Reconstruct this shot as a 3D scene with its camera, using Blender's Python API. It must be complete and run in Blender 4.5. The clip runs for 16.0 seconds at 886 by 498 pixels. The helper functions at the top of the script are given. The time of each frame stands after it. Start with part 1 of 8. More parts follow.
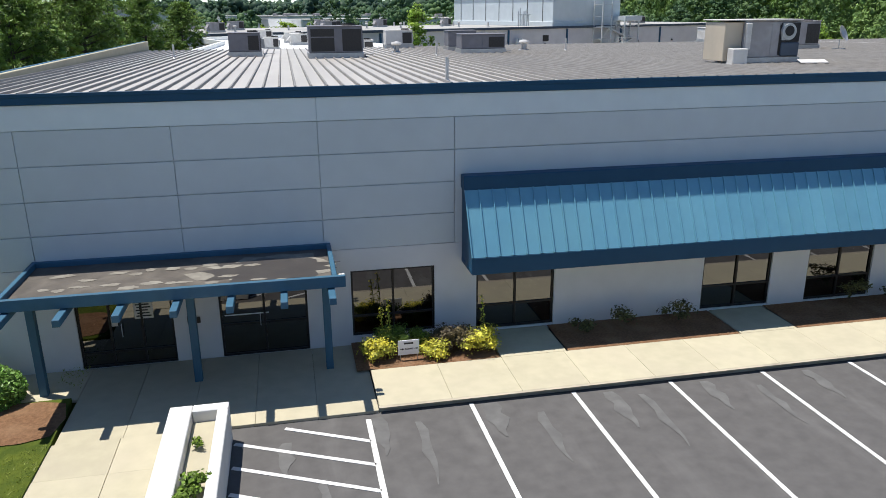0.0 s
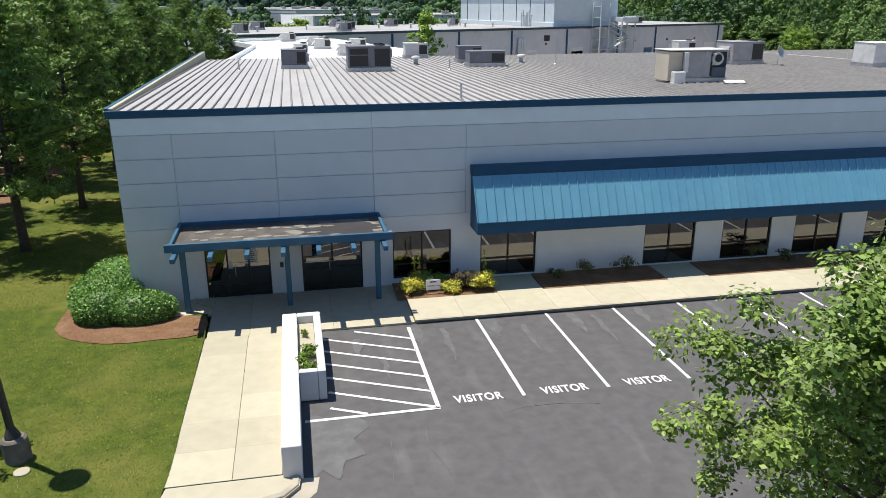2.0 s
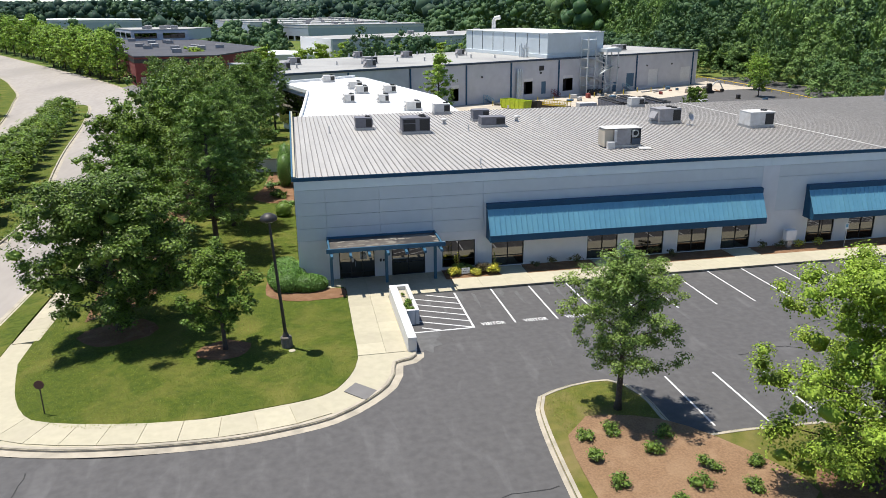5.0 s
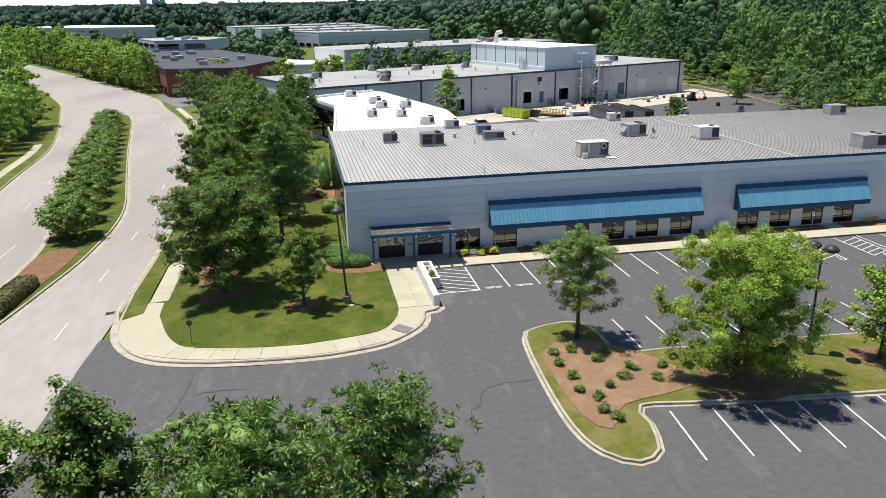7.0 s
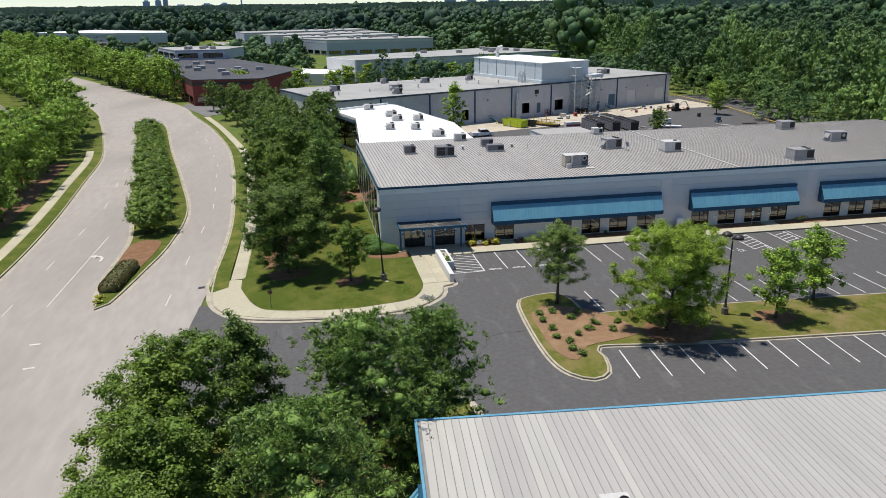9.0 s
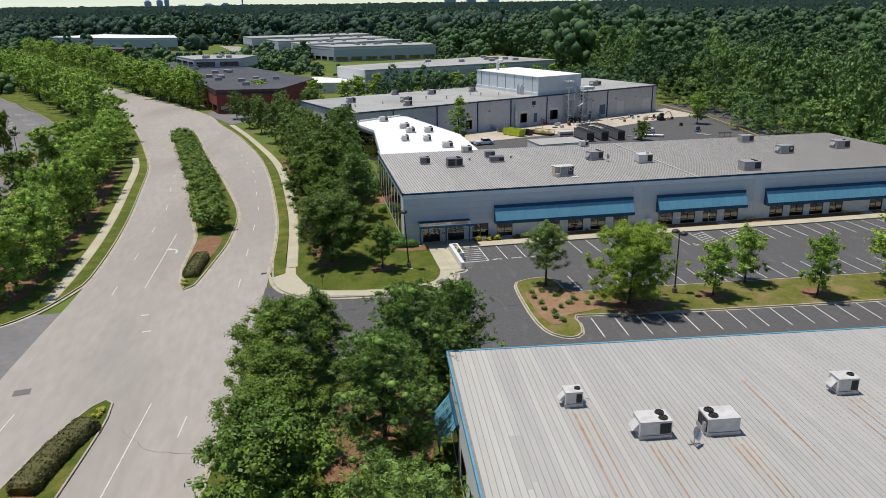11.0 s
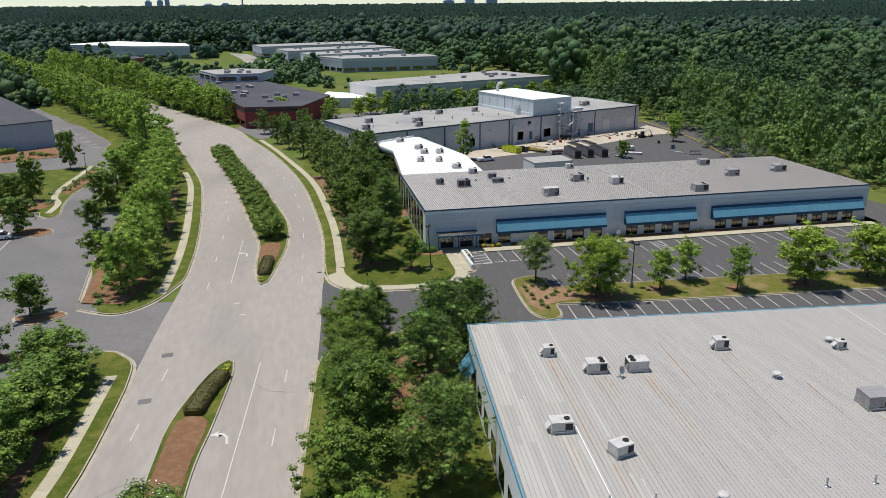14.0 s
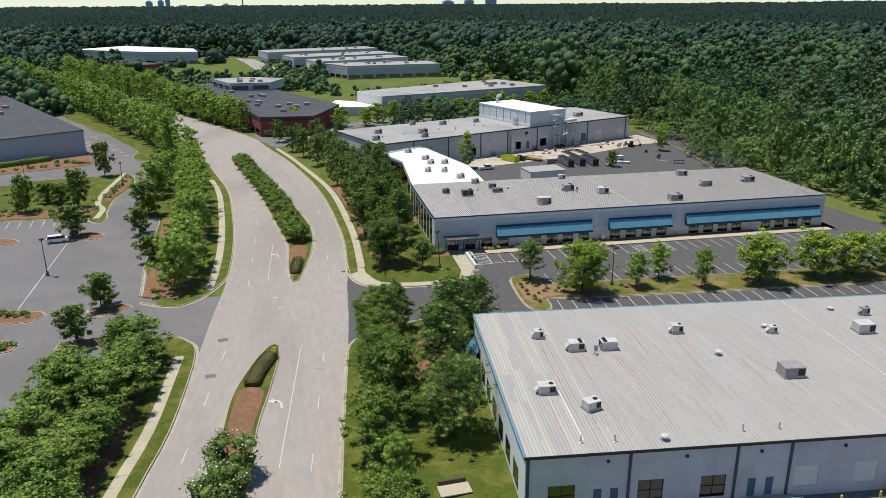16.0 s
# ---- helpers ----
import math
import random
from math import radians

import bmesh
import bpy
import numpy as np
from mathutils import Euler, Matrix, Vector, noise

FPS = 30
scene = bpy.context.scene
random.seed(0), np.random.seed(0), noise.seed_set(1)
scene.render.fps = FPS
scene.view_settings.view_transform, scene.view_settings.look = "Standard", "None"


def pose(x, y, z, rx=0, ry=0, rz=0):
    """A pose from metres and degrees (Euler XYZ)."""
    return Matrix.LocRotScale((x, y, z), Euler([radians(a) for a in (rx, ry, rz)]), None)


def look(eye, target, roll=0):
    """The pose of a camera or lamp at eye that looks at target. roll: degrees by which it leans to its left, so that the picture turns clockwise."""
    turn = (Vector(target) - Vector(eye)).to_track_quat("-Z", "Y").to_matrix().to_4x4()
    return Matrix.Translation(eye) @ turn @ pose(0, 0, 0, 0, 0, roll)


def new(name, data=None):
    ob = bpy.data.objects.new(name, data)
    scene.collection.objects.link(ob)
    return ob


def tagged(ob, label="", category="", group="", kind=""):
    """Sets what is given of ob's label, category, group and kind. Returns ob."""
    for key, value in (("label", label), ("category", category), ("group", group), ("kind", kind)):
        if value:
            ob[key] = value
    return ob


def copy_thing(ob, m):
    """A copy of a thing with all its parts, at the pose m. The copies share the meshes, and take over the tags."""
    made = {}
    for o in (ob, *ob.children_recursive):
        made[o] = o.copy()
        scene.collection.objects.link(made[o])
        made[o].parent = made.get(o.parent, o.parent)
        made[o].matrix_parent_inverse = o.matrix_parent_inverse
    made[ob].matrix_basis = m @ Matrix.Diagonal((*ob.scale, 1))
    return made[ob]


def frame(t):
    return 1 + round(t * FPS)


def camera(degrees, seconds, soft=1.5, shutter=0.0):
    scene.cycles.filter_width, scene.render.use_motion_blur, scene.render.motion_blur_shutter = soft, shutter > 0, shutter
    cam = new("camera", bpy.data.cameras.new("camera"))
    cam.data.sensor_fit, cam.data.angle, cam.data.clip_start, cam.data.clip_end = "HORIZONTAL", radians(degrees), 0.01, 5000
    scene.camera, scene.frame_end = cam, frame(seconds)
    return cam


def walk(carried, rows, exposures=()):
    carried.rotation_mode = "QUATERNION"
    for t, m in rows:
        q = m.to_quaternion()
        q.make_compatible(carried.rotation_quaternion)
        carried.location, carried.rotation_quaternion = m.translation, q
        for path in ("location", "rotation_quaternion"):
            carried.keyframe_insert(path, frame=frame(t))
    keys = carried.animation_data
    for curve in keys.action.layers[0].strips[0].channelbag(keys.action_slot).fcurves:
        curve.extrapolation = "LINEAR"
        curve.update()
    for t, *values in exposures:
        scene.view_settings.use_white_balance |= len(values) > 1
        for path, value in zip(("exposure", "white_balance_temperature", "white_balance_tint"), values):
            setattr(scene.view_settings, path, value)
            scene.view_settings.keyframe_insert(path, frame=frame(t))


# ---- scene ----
# ---- the camera and its way
cam = camera(61.3, 16.0, 0.55)
PATH = [
    (0, (8.871, -20.477, 9.535), (9.253, -18.611, 8.928), -0.4),
    (0.5, (8.71, -21.893, 9.875), (9.075, -20.027, 9.256), -0.8),
    (1, (8.19, -23.955, 10.258), (8.554, -22.091, 9.632), -0.6),
    (1.5, (7.507, -26.417, 10.722), (7.874, -24.553, 10.096), -0.5),
    (2, (6.613, -29.327, 11.42), (6.984, -27.465, 10.792), -0.1),
    (2.5, (5.715, -32.417, 12.598), (6.087, -30.556, 11.968), -0.1),
    (3, (4.682, -35.816, 14.253), (5.055, -33.956, 13.619), -0.1),
    (3.5, (3.635, -39.402, 15.767), (4.008, -37.542, 15.132), -0.2),
    (4, (2.649, -43.07, 16.833), (3.018, -41.208, 16.202), -0.4),
    (4.5, (1.558, -46.95, 17.812), (1.925, -45.086, 17.187), -0.5),
    (5, (0.366, -51.032, 18.916), (0.732, -49.168, 18.291), -0.5),
    (7.5, (-4.831, -72.231, 24.415), (-4.48, -70.363, 23.79), -1.0),
    (8, (-6.013, -76.723, 25.651), (-5.664, -74.856, 25.026), -1.0),
    (8.5, (-7.315, -81.128, 26.767), (-6.963, -79.26, 26.145), -1.0),
    (9, (-8.559, -85.539, 28.004), (-8.207, -83.671, 27.382), -0.8),
    (11.5, (-15.436, -109.551, 35.528), (-15.082, -107.684, 34.903), -0.7),
    (12, (-16.838, -114.141, 37.351), (-16.483, -112.275, 36.724), -0.6),
    (12.5, (-18.284, -118.691, 38.991), (-17.927, -116.824, 38.367), -0.5),
    (13, (-19.587, -123.25, 40.812), (-19.228, -121.385, 40.187), -0.5),
    (13.5, (-20.926, -127.865, 42.664), (-20.567, -126.0, 42.036), -0.5),
    (14, (-22.283, -132.499, 44.353), (-21.923, -130.634, 43.727), -0.5),
    (14.5, (-23.62, -137.165, 46.121), (-23.258, -135.301, 45.495), -0.4),
    (15, (-25.014, -141.884, 47.858), (-24.652, -140.019, 47.233), -0.3),
    (15.5, (-26.231, -146.638, 49.66), (-25.87, -144.774, 49.033), -0.4),
    (16, (-27.621, -151.204, 51.344), (-27.258, -149.34, 50.717), -0.4),
]
EXPOSURES = [(0, 0.36), (3, 0.4), (5, 0.37), (7.5, 0.27), (9, -0.03), (12.5, -0.2), (16, -0.13)]
walk(cam, [(t, look(eye, target, roll)) for t, eye, target, roll in PATH], EXPOSURES)

# ---------------------------------------------------------------- world and light
SUN_TO = Vector((-0.26, 0.16, 1.0)).normalized()
world = bpy.data.worlds.new("sky")
scene.world = world
world.use_nodes = True
wn = world.node_tree.nodes
sky = wn.new("ShaderNodeTexSky")
sky.sky_type, sky.sun_disc = "NISHITA", False
sky.sun_elevation, sky.sun_rotation = math.asin(SUN_TO.z), math.atan2(SUN_TO.x, SUN_TO.y)
sky.altitude = 1500
sky.air_density, sky.dust_density, sky.ozone_density = 0.9, 0.0, 2.0
tint = wn.new("ShaderNodeMix")
tint.data_type, tint.blend_type = "RGBA", "MULTIPLY"
tint.inputs["Factor"].default_value = 1
tint.inputs["B"].default_value = (0.958, 1.0, 1.035, 1)
world.node_tree.links.new(sky.outputs[0], tint.inputs["A"])
world.node_tree.links.new(tint.outputs["Result"], wn["Background"].inputs[0])
wn["Background"].inputs[1].default_value = 0.118
sun = new("sun", bpy.data.lights.new("sun", "SUN"))
sun.data.energy, sun.data.angle, sun.data.color = 4.9, radians(0.55), (1.0, 0.965, 0.9)
sun.matrix_world = look(SUN_TO * 200, (0, 0, 0))


# ---------------------------------------------------------------- materials
def mat(name, col, col2=None, scale=4.0, rough=0.8, metal=0.0, bump=0.15, bscale=None, stain=None, sscale=0.35, smix=0.5,
        island=0.0, objrand=0.0, dist=0.02, spec=0.4, stretch=(1, 1, 1), grain=True, slow=0.45):
    """Two colours mixed by fine noise, wide stains over them, fine relief; island/objrand: change of value by piece; grain: the stretch holds for the fine noise too."""
    m = bpy.data.materials.new(name)
    m.use_nodes = True
    nt = m.node_tree
    n, L = nt.nodes, nt.links.new
    b = n["Principled BSDF"]
    b.inputs["Roughness"].default_value, b.inputs["Metallic"].default_value = rough, metal
    b.inputs["Specular IOR Level"].default_value = spec
    geo = n.new("ShaderNodeNewGeometry")
    mp = n.new("ShaderNodeMapping")
    mp.inputs["Scale"].default_value = stretch
    L(geo.outputs["Position"], mp.inputs["Vector"])
    pos = mp.outputs["Vector"]
    t1 = n.new("ShaderNodeTexNoise")
    t1.inputs["Scale"].default_value, t1.inputs["Detail"].default_value = scale, 6
    L(pos if grain else geo.outputs["Position"], t1.inputs["Vector"])
    mx = n.new("ShaderNodeMix")
    mx.data_type = "RGBA"
    ramp = n.new("ShaderNodeMapRange")
    ramp.inputs["From Min"].default_value, ramp.inputs["From Max"].default_value = 0.33, 0.67
    L(t1.outputs["Fac"], ramp.inputs["Value"])
    L(ramp.outputs[0], mx.inputs["Factor"])
    mx.inputs["A"].default_value = (*col, 1)
    mx.inputs["B"].default_value = (*(col2 or [c * 0.8 for c in col]), 1)
    out = mx.outputs["Result"]
    if stain:
        t2 = n.new("ShaderNodeTexNoise")
        t2.inputs["Scale"].default_value, t2.inputs["Detail"].default_value = sscale, 5
        t2.inputs["Distortion"].default_value = 0.6
        L(pos, t2.inputs["Vector"])
        r2 = n.new("ShaderNodeMapRange")
        r2.inputs["From Min"].default_value, r2.inputs["From Max"].default_value = slow, slow + 0.25
        r2.inputs["To Max"].default_value = smix
        L(t2.outputs["Fac"], r2.inputs["Value"])
        m2 = n.new("ShaderNodeMix")
        m2.data_type = "RGBA"
        L(r2.outputs[0], m2.inputs["Factor"])
        L(out, m2.inputs["A"])
        m2.inputs["B"].default_value = (*stain, 1)
        out = m2.outputs["Result"]
    if island or objrand:
        src = geo.outputs["Random Per Island"] if island else n.new("ShaderNodeObjectInfo").outputs["Random"]
        hs = n.new("ShaderNodeHueSaturation")
        r3 = n.new("ShaderNodeMapRange")
        k = island or objrand
        r3.inputs["To Min"].default_value, r3.inputs["To Max"].default_value = 1 - k, 1 + k
        L(src, r3.inputs["Value"])
        L(r3.outputs[0], hs.inputs["Value"])
        L(out, hs.inputs["Color"])
        out = hs.outputs["Color"]
    L(out, b.inputs["Base Color"])
    if bump:
        pos = pos if grain else geo.outputs["Position"]
        t3 = n.new("ShaderNodeTexNoise")
        t3.inputs["Scale"].default_value, t3.inputs["Detail"].default_value = bscale or scale * 6, 4
        L(pos, t3.inputs["Vector"])
        bp = n.new("ShaderNodeBump")
        bp.inputs["Strength"].default_value, bp.inputs["Distance"].default_value = bump, dist
        L(t3.outputs["Fac"], bp.inputs["Height"])
        L(bp.outputs[0], b.inputs["Normal"])
    return m


def leafmat(name, col, col2, scale=0.12, island=0.62, trans=0.14, tone=1.35, spec=0.22):
    """Foliage: hue drifts over metres, value by leaf, light passes through."""
    m = mat(name, [col[0] * tone * 0.93, col[1] * tone, col[2] * tone], [col2[0] * tone * 0.93, col2[1] * tone, col2[2] * tone], scale=scale, rough=0.5, bump=0, island=island, spec=spec)
    nt = m.node_tree
    n, L = nt.nodes, nt.links.new
    b, out = n["Principled BSDF"], n["Material Output"]
    src = b.inputs["Base Color"].links[0].from_socket
    hue = n.new("ShaderNodeMix")
    hue.data_type, hue.blend_type = "RGBA", "MULTIPLY"
    hue.inputs["Factor"].default_value = 1
    hue.inputs["B"].default_value = (1.15, 1.22, 0.65, 1)
    L(src, hue.inputs["A"])
    tr = n.new("ShaderNodeBsdfTranslucent")
    L(hue.outputs["Result"], tr.inputs["Color"])
    ms = n.new("ShaderNodeMixShader")
    ms.inputs[0].default_value = trans
    L(b.outputs[0], ms.inputs[1])
    L(tr.outputs[0], ms.inputs[2])
    L(ms.outputs[0], out.inputs["Surface"])
    return m


def glassmat(name, tint, ior=1.7, rough=0.02):
    m = bpy.data.materials.new(name)
    m.use_nodes = True
    n, L = m.node_tree.nodes, m.node_tree.links.new
    n.remove(n["Principled BSDF"])
    fr, tr, gl, ms = (n.new("ShaderNode" + k) for k in ("Fresnel", "BsdfTransparent", "BsdfGlossy", "MixShader"))
    fr.inputs["IOR"].default_value = ior
    tr.inputs["Color"].default_value = (*tint, 1)
    gl.inputs["Roughness"].default_value = rough
    gl.inputs["Color"].default_value = (0.9, 0.9, 0.9, 1)
    L(fr.outputs[0], ms.inputs[0])
    L(tr.outputs[0], ms.inputs[1])
    L(gl.outputs[0], ms.inputs[2])
    L(ms.outputs[0], n["Material Output"].inputs["Surface"])
    return m


ASPHALT = mat("asphalt_sealed", (0.083, 0.0785, 0.0765), (0.105, 0.0995, 0.0965), 2.4, 0.85, bump=0.25, bscale=70, stain=(0.23, 0.222, 0.215), sscale=0.95, smix=0.3, dist=0.006, stretch=(1.0, 0.3, 1), grain=False, slow=0.56)
ROADTAR = mat("asphalt_worn", (0.375, 0.335, 0.296), (0.327, 0.292, 0.258), 1.2, 0.9, bump=0.4, bscale=50, stain=(0.26, 0.235, 0.21), sscale=0.07, smix=0.7, dist=0.01, stretch=(1, 0.25, 1))
LOTTAR = mat("asphalt_grey", (0.17, 0.16, 0.155), (0.2, 0.19, 0.18), 1.2, 0.9, bump=0.4, bscale=50, stain=(0.13, 0.125, 0.12), sscale=0.06, smix=0.7, dist=0.01)
CONCRETE = mat("concrete_pale", (0.465, 0.42, 0.302), (0.415, 0.375, 0.27), 2.5, 0.9, bump=0.3, bscale=40, stain=(0.42, 0.37, 0.28), sscale=0.5, smix=0.45, objrand=0.07, dist=0.006)
KERB = mat("concrete_kerb", (0.46, 0.402, 0.315), (0.385, 0.337, 0.262), 2.5, 0.9, bump=0.3, bscale=30, stain=(0.22, 0.2, 0.16), sscale=0.8, smix=0.6, dist=0.006)
POLEBASE = mat("weathered_concrete", (0.2, 0.175, 0.145), (0.13, 0.115, 0.095), 5, 0.9, bump=0.4, bscale=30, stain=(0.08, 0.07, 0.055), sscale=1.6, smix=0.6, dist=0.01)
YARDDIRT = mat("yard_concrete", (0.55, 0.47, 0.36), (0.45, 0.39, 0.31), 0.8, 0.95, bump=0.3, stain=(0.33, 0.29, 0.24), sscale=0.12, smix=0.7)
GRASS = mat("lawn", (0.106, 0.134, 0.018), (0.06, 0.09, 0.013), 3.0, 0.9, bump=0.9, bscale=45, stain=(0.205, 0.188, 0.045), sscale=0.35, smix=0.72, dist=0.05, spec=0.15)
DRYGRASS = mat("dry_island_grass", (0.17, 0.165, 0.035), (0.11, 0.125, 0.024), 2.0, 0.9, bump=0.9, bscale=45, stain=(0.27, 0.2, 0.09), sscale=0.35, smix=0.9, dist=0.05, spec=0.15)
FIELD = mat("far_field", (0.13, 0.17, 0.035), (0.09, 0.13, 0.03), 0.2, 0.95, bump=0.3, stain=(0.19, 0.17, 0.06), sscale=0.03, smix=0.6, spec=0.1)
MULCH = mat("pine_mulch", (0.28, 0.155, 0.085), (0.18, 0.098, 0.055), 14, 0.95, bump=1.0, bscale=50, stain=(0.36, 0.225, 0.135), sscale=1.2, smix=0.5, dist=0.05, spec=0.1)
STRAW = mat("pine_straw", (0.34, 0.21, 0.12), (0.24, 0.145, 0.085), 10, 0.95, bump=1.0, bscale=45, stain=(0.42, 0.28, 0.17), sscale=0.9, smix=0.5, dist=0.05, spec=0.1)
PAINT = mat("road_paint", (0.72, 0.71, 0.68), (0.6, 0.59, 0.57), 8, 0.7, bump=0.2, stain=(0.35, 0.34, 0.33), sscale=2.2, smix=0.55)
ROADPAINT = mat("road_paint_worn", (0.66, 0.62, 0.57), (0.52, 0.48, 0.44), 6, 0.7, bump=0.2, stain=(0.42, 0.38, 0.34), sscale=1.2, smix=0.6)
WALLGREY = mat("wall_paint_grey", (0.61, 0.64, 0.635), (0.585, 0.612, 0.607), 1.5, 0.75, bump=0.15, bscale=50, stain=(0.555, 0.575, 0.57), sscale=0.3, smix=0.4, objrand=0.02)
WALLPALE = mat("wall_paint_pale", (0.69, 0.685, 0.68), (0.65, 0.645, 0.64), 1.5, 0.75, bump=0.15, bscale=50, stain=(0.585, 0.58, 0.575), sscale=0.3, smix=0.4)
WALLNEAR = mat("wall_paint_lilac_grey", (0.57, 0.56, 0.58), (0.53, 0.52, 0.545), 1.0, 0.8, bump=0.15, bscale=40, stain=(0.4, 0.38, 0.39), sscale=0.25, smix=0.5)
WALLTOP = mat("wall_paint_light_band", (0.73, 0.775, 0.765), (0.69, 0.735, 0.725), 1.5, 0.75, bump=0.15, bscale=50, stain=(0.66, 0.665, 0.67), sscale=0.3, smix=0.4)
WALLBACK = mat("wall_paint_warm_grey", (0.57, 0.56, 0.57), (0.53, 0.52, 0.53), 0.8, 0.8, bump=0.15, bscale=30, stain=(0.42, 0.41, 0.42), sscale=0.2, smix=0.5)
WHITEWALL = mat("white_render", (0.68, 0.67, 0.65), (0.62, 0.61, 0.59), 2.0, 0.8, bump=0.2, bscale=60, stain=(0.6, 0.58, 0.53), sscale=0.9, smix=0.3)
BLUE = mat("blue_metal_paint", (0.14, 0.35, 0.465), (0.128, 0.325, 0.435), 2.0, 0.42, bump=0.05, stain=(0.17, 0.39, 0.47), sscale=0.5, smix=0.5, objrand=0.04, spec=0.5)
# gutter navy; on awning fascias it is the awning blue with shade painted in
NAVY = mat("navy_and_shaded_blue_paint", (0.012, 0.068, 0.132), (0.01, 0.06, 0.118), 2.0, 0.5, bump=0.05, stain=(0.016, 0.072, 0.138), sscale=0.5, smix=0.5, spec=0.3)
SLATE = mat("slate_blue_downpipe", (0.055, 0.075, 0.105), (0.045, 0.062, 0.09), 3.0, 0.5, bump=0.05, stain=(0.07, 0.085, 0.11), sscale=1.0, smix=0.4)
# canopy blue darkened: shade on the beam fronts is put into it
BEAM = mat("shaded_blue_wood_paint", (0.035, 0.115, 0.185), (0.03, 0.1, 0.16), 3.0, 0.55, bump=0.15, stain=(0.04, 0.11, 0.19), sscale=1.5, smix=0.5)
CYAN = mat("blue_wood_paint", (0.13, 0.34, 0.46), (0.1, 0.28, 0.4), 3.0, 0.6, bump=0.2, stain=(0.075, 0.2, 0.3), sscale=2.0, smix=0.4)
ROOFMETAL = mat("weathered_galvanised_roof", (0.445, 0.42, 0.388), (0.385, 0.362, 0.337), 0.9, 0.55, metal=0.0, bump=0.06, stain=(0.34, 0.318, 0.292), sscale=0.11, smix=0.6, stretch=(1.6, 0.25, 1))
# seams darker than the roof: the shade along them is in the colour
ROOFRIB = mat("shaded_seam_metal", (0.25, 0.235, 0.215), (0.195, 0.18, 0.166), 1.5, 0.6, metal=0.0, bump=0.1)
ROOFNEAR = mat("pale_galvanised_roof", (0.42, 0.398, 0.366), (0.375, 0.355, 0.328), 0.7, 0.55, metal=0.0, bump=0.06, stain=(0.35, 0.328, 0.3), sscale=0.3, smix=0.3, stretch=(1.6, 0.16, 1), objrand=0.015)
ROOFLAP = mat("patched_roof_panel", (0.4, 0.385, 0.35), (0.37, 0.352, 0.32), 0.7, 0.6, bump=0.06, stain=(0.37, 0.35, 0.315), sscale=0.3, smix=0.4, stretch=(1.6, 0.16, 1), objrand=0.045)
ROOFCREAM = mat("bleached_roof_panel", (0.46, 0.44, 0.4), (0.415, 0.396, 0.36), 0.7, 0.6, bump=0.06, stain=(0.4, 0.375, 0.33), sscale=0.3, smix=0.55, stretch=(1.6, 0.16, 1), objrand=0.05)
ROOFWHITE = mat("white_membrane_roof", (0.81, 0.81, 0.79), (0.75, 0.75, 0.73), 0.6, 0.7, bump=0.05, stain=(0.72, 0.72, 0.7), sscale=0.2, smix=0.4)
ROOFGRAVEL = mat("gravel_roof", (0.4, 0.39, 0.365), (0.34, 0.33, 0.31), 3, 0.95, bump=0.5, bscale=20, stain=(0.24, 0.235, 0.225), sscale=0.09, smix=0.7)
ROOFDARK = mat("dark_membrane_roof", (0.055, 0.055, 0.062), (0.075, 0.073, 0.078), 0.6, 0.8, bump=0.1, stain=(0.1, 0.095, 0.095), sscale=0.1, smix=0.6)
BRONZE = mat("bronze_frame", (0.022, 0.019, 0.017), (0.03, 0.026, 0.023), 4, 0.45, metal=0.3, bump=0.03)
# room surfaces near black: the dark of unlit rooms is in the colour
DARKROOM = mat("painted_room_dark", (0.05, 0.045, 0.04), (0.035, 0.03, 0.028), 1.5, 0.9, bump=0)
GLASS = glassmat("tinted_glass", (0.2, 0.17, 0.13), 2.3)
HVACP = mat("unit_casing_grey", (0.35, 0.335, 0.335), (0.31, 0.295, 0.295), 3, 0.6, metal=0.1, bump=0.08, stain=(0.23, 0.2, 0.18), sscale=1.5, smix=0.5)
# casing grey darkened, with the shade of south faces put into it
HVACSHADE = mat("unit_casing_shaded", (0.19, 0.185, 0.2), (0.165, 0.16, 0.175), 3, 0.6, metal=0.1, bump=0.08, stain=(0.13, 0.12, 0.12), sscale=1.5, smix=0.4)
HVACW = mat("unit_casing_pale", (0.62, 0.6, 0.57), (0.55, 0.53, 0.5), 3, 0.6, metal=0.1, bump=0.08, stain=(0.42, 0.37, 0.32), sscale=1.5, smix=0.45)
COIL = mat("coil_dark", (0.035, 0.033, 0.032), (0.06, 0.056, 0.052), 30, 0.7, metal=0.3, bump=0.4)
GALV = mat("galvanised_steel", (0.45, 0.45, 0.45), (0.36, 0.36, 0.365), 5, 0.45, metal=0.7, bump=0.08)
PALEGALV = mat("bleached_galvanised_steel", (0.6, 0.62, 0.62), (0.5, 0.52, 0.52), 4, 0.55, bump=0.06, stain=(0.42, 0.43, 0.43), sscale=1.0, smix=0.4)
CLADDING = mat("pale_metal_cladding", (0.62, 0.66, 0.67), (0.58, 0.62, 0.63), 1.0, 0.6, bump=0.08, stain=(0.52, 0.55, 0.56), sscale=0.2, smix=0.4)
RUST = mat("rust_streak", (0.33, 0.165, 0.075), (0.38, 0.26, 0.16), 3, 0.8, bump=0.2, stain=(0.4, 0.36, 0.32), sscale=1.6, smix=0.7)
RUSTPALE = mat("old_rust_stain", (0.4, 0.31, 0.19), (0.42, 0.35, 0.26), 3, 0.8, bump=0.1, stain=(0.42, 0.39, 0.34), sscale=1.6, smix=0.8)
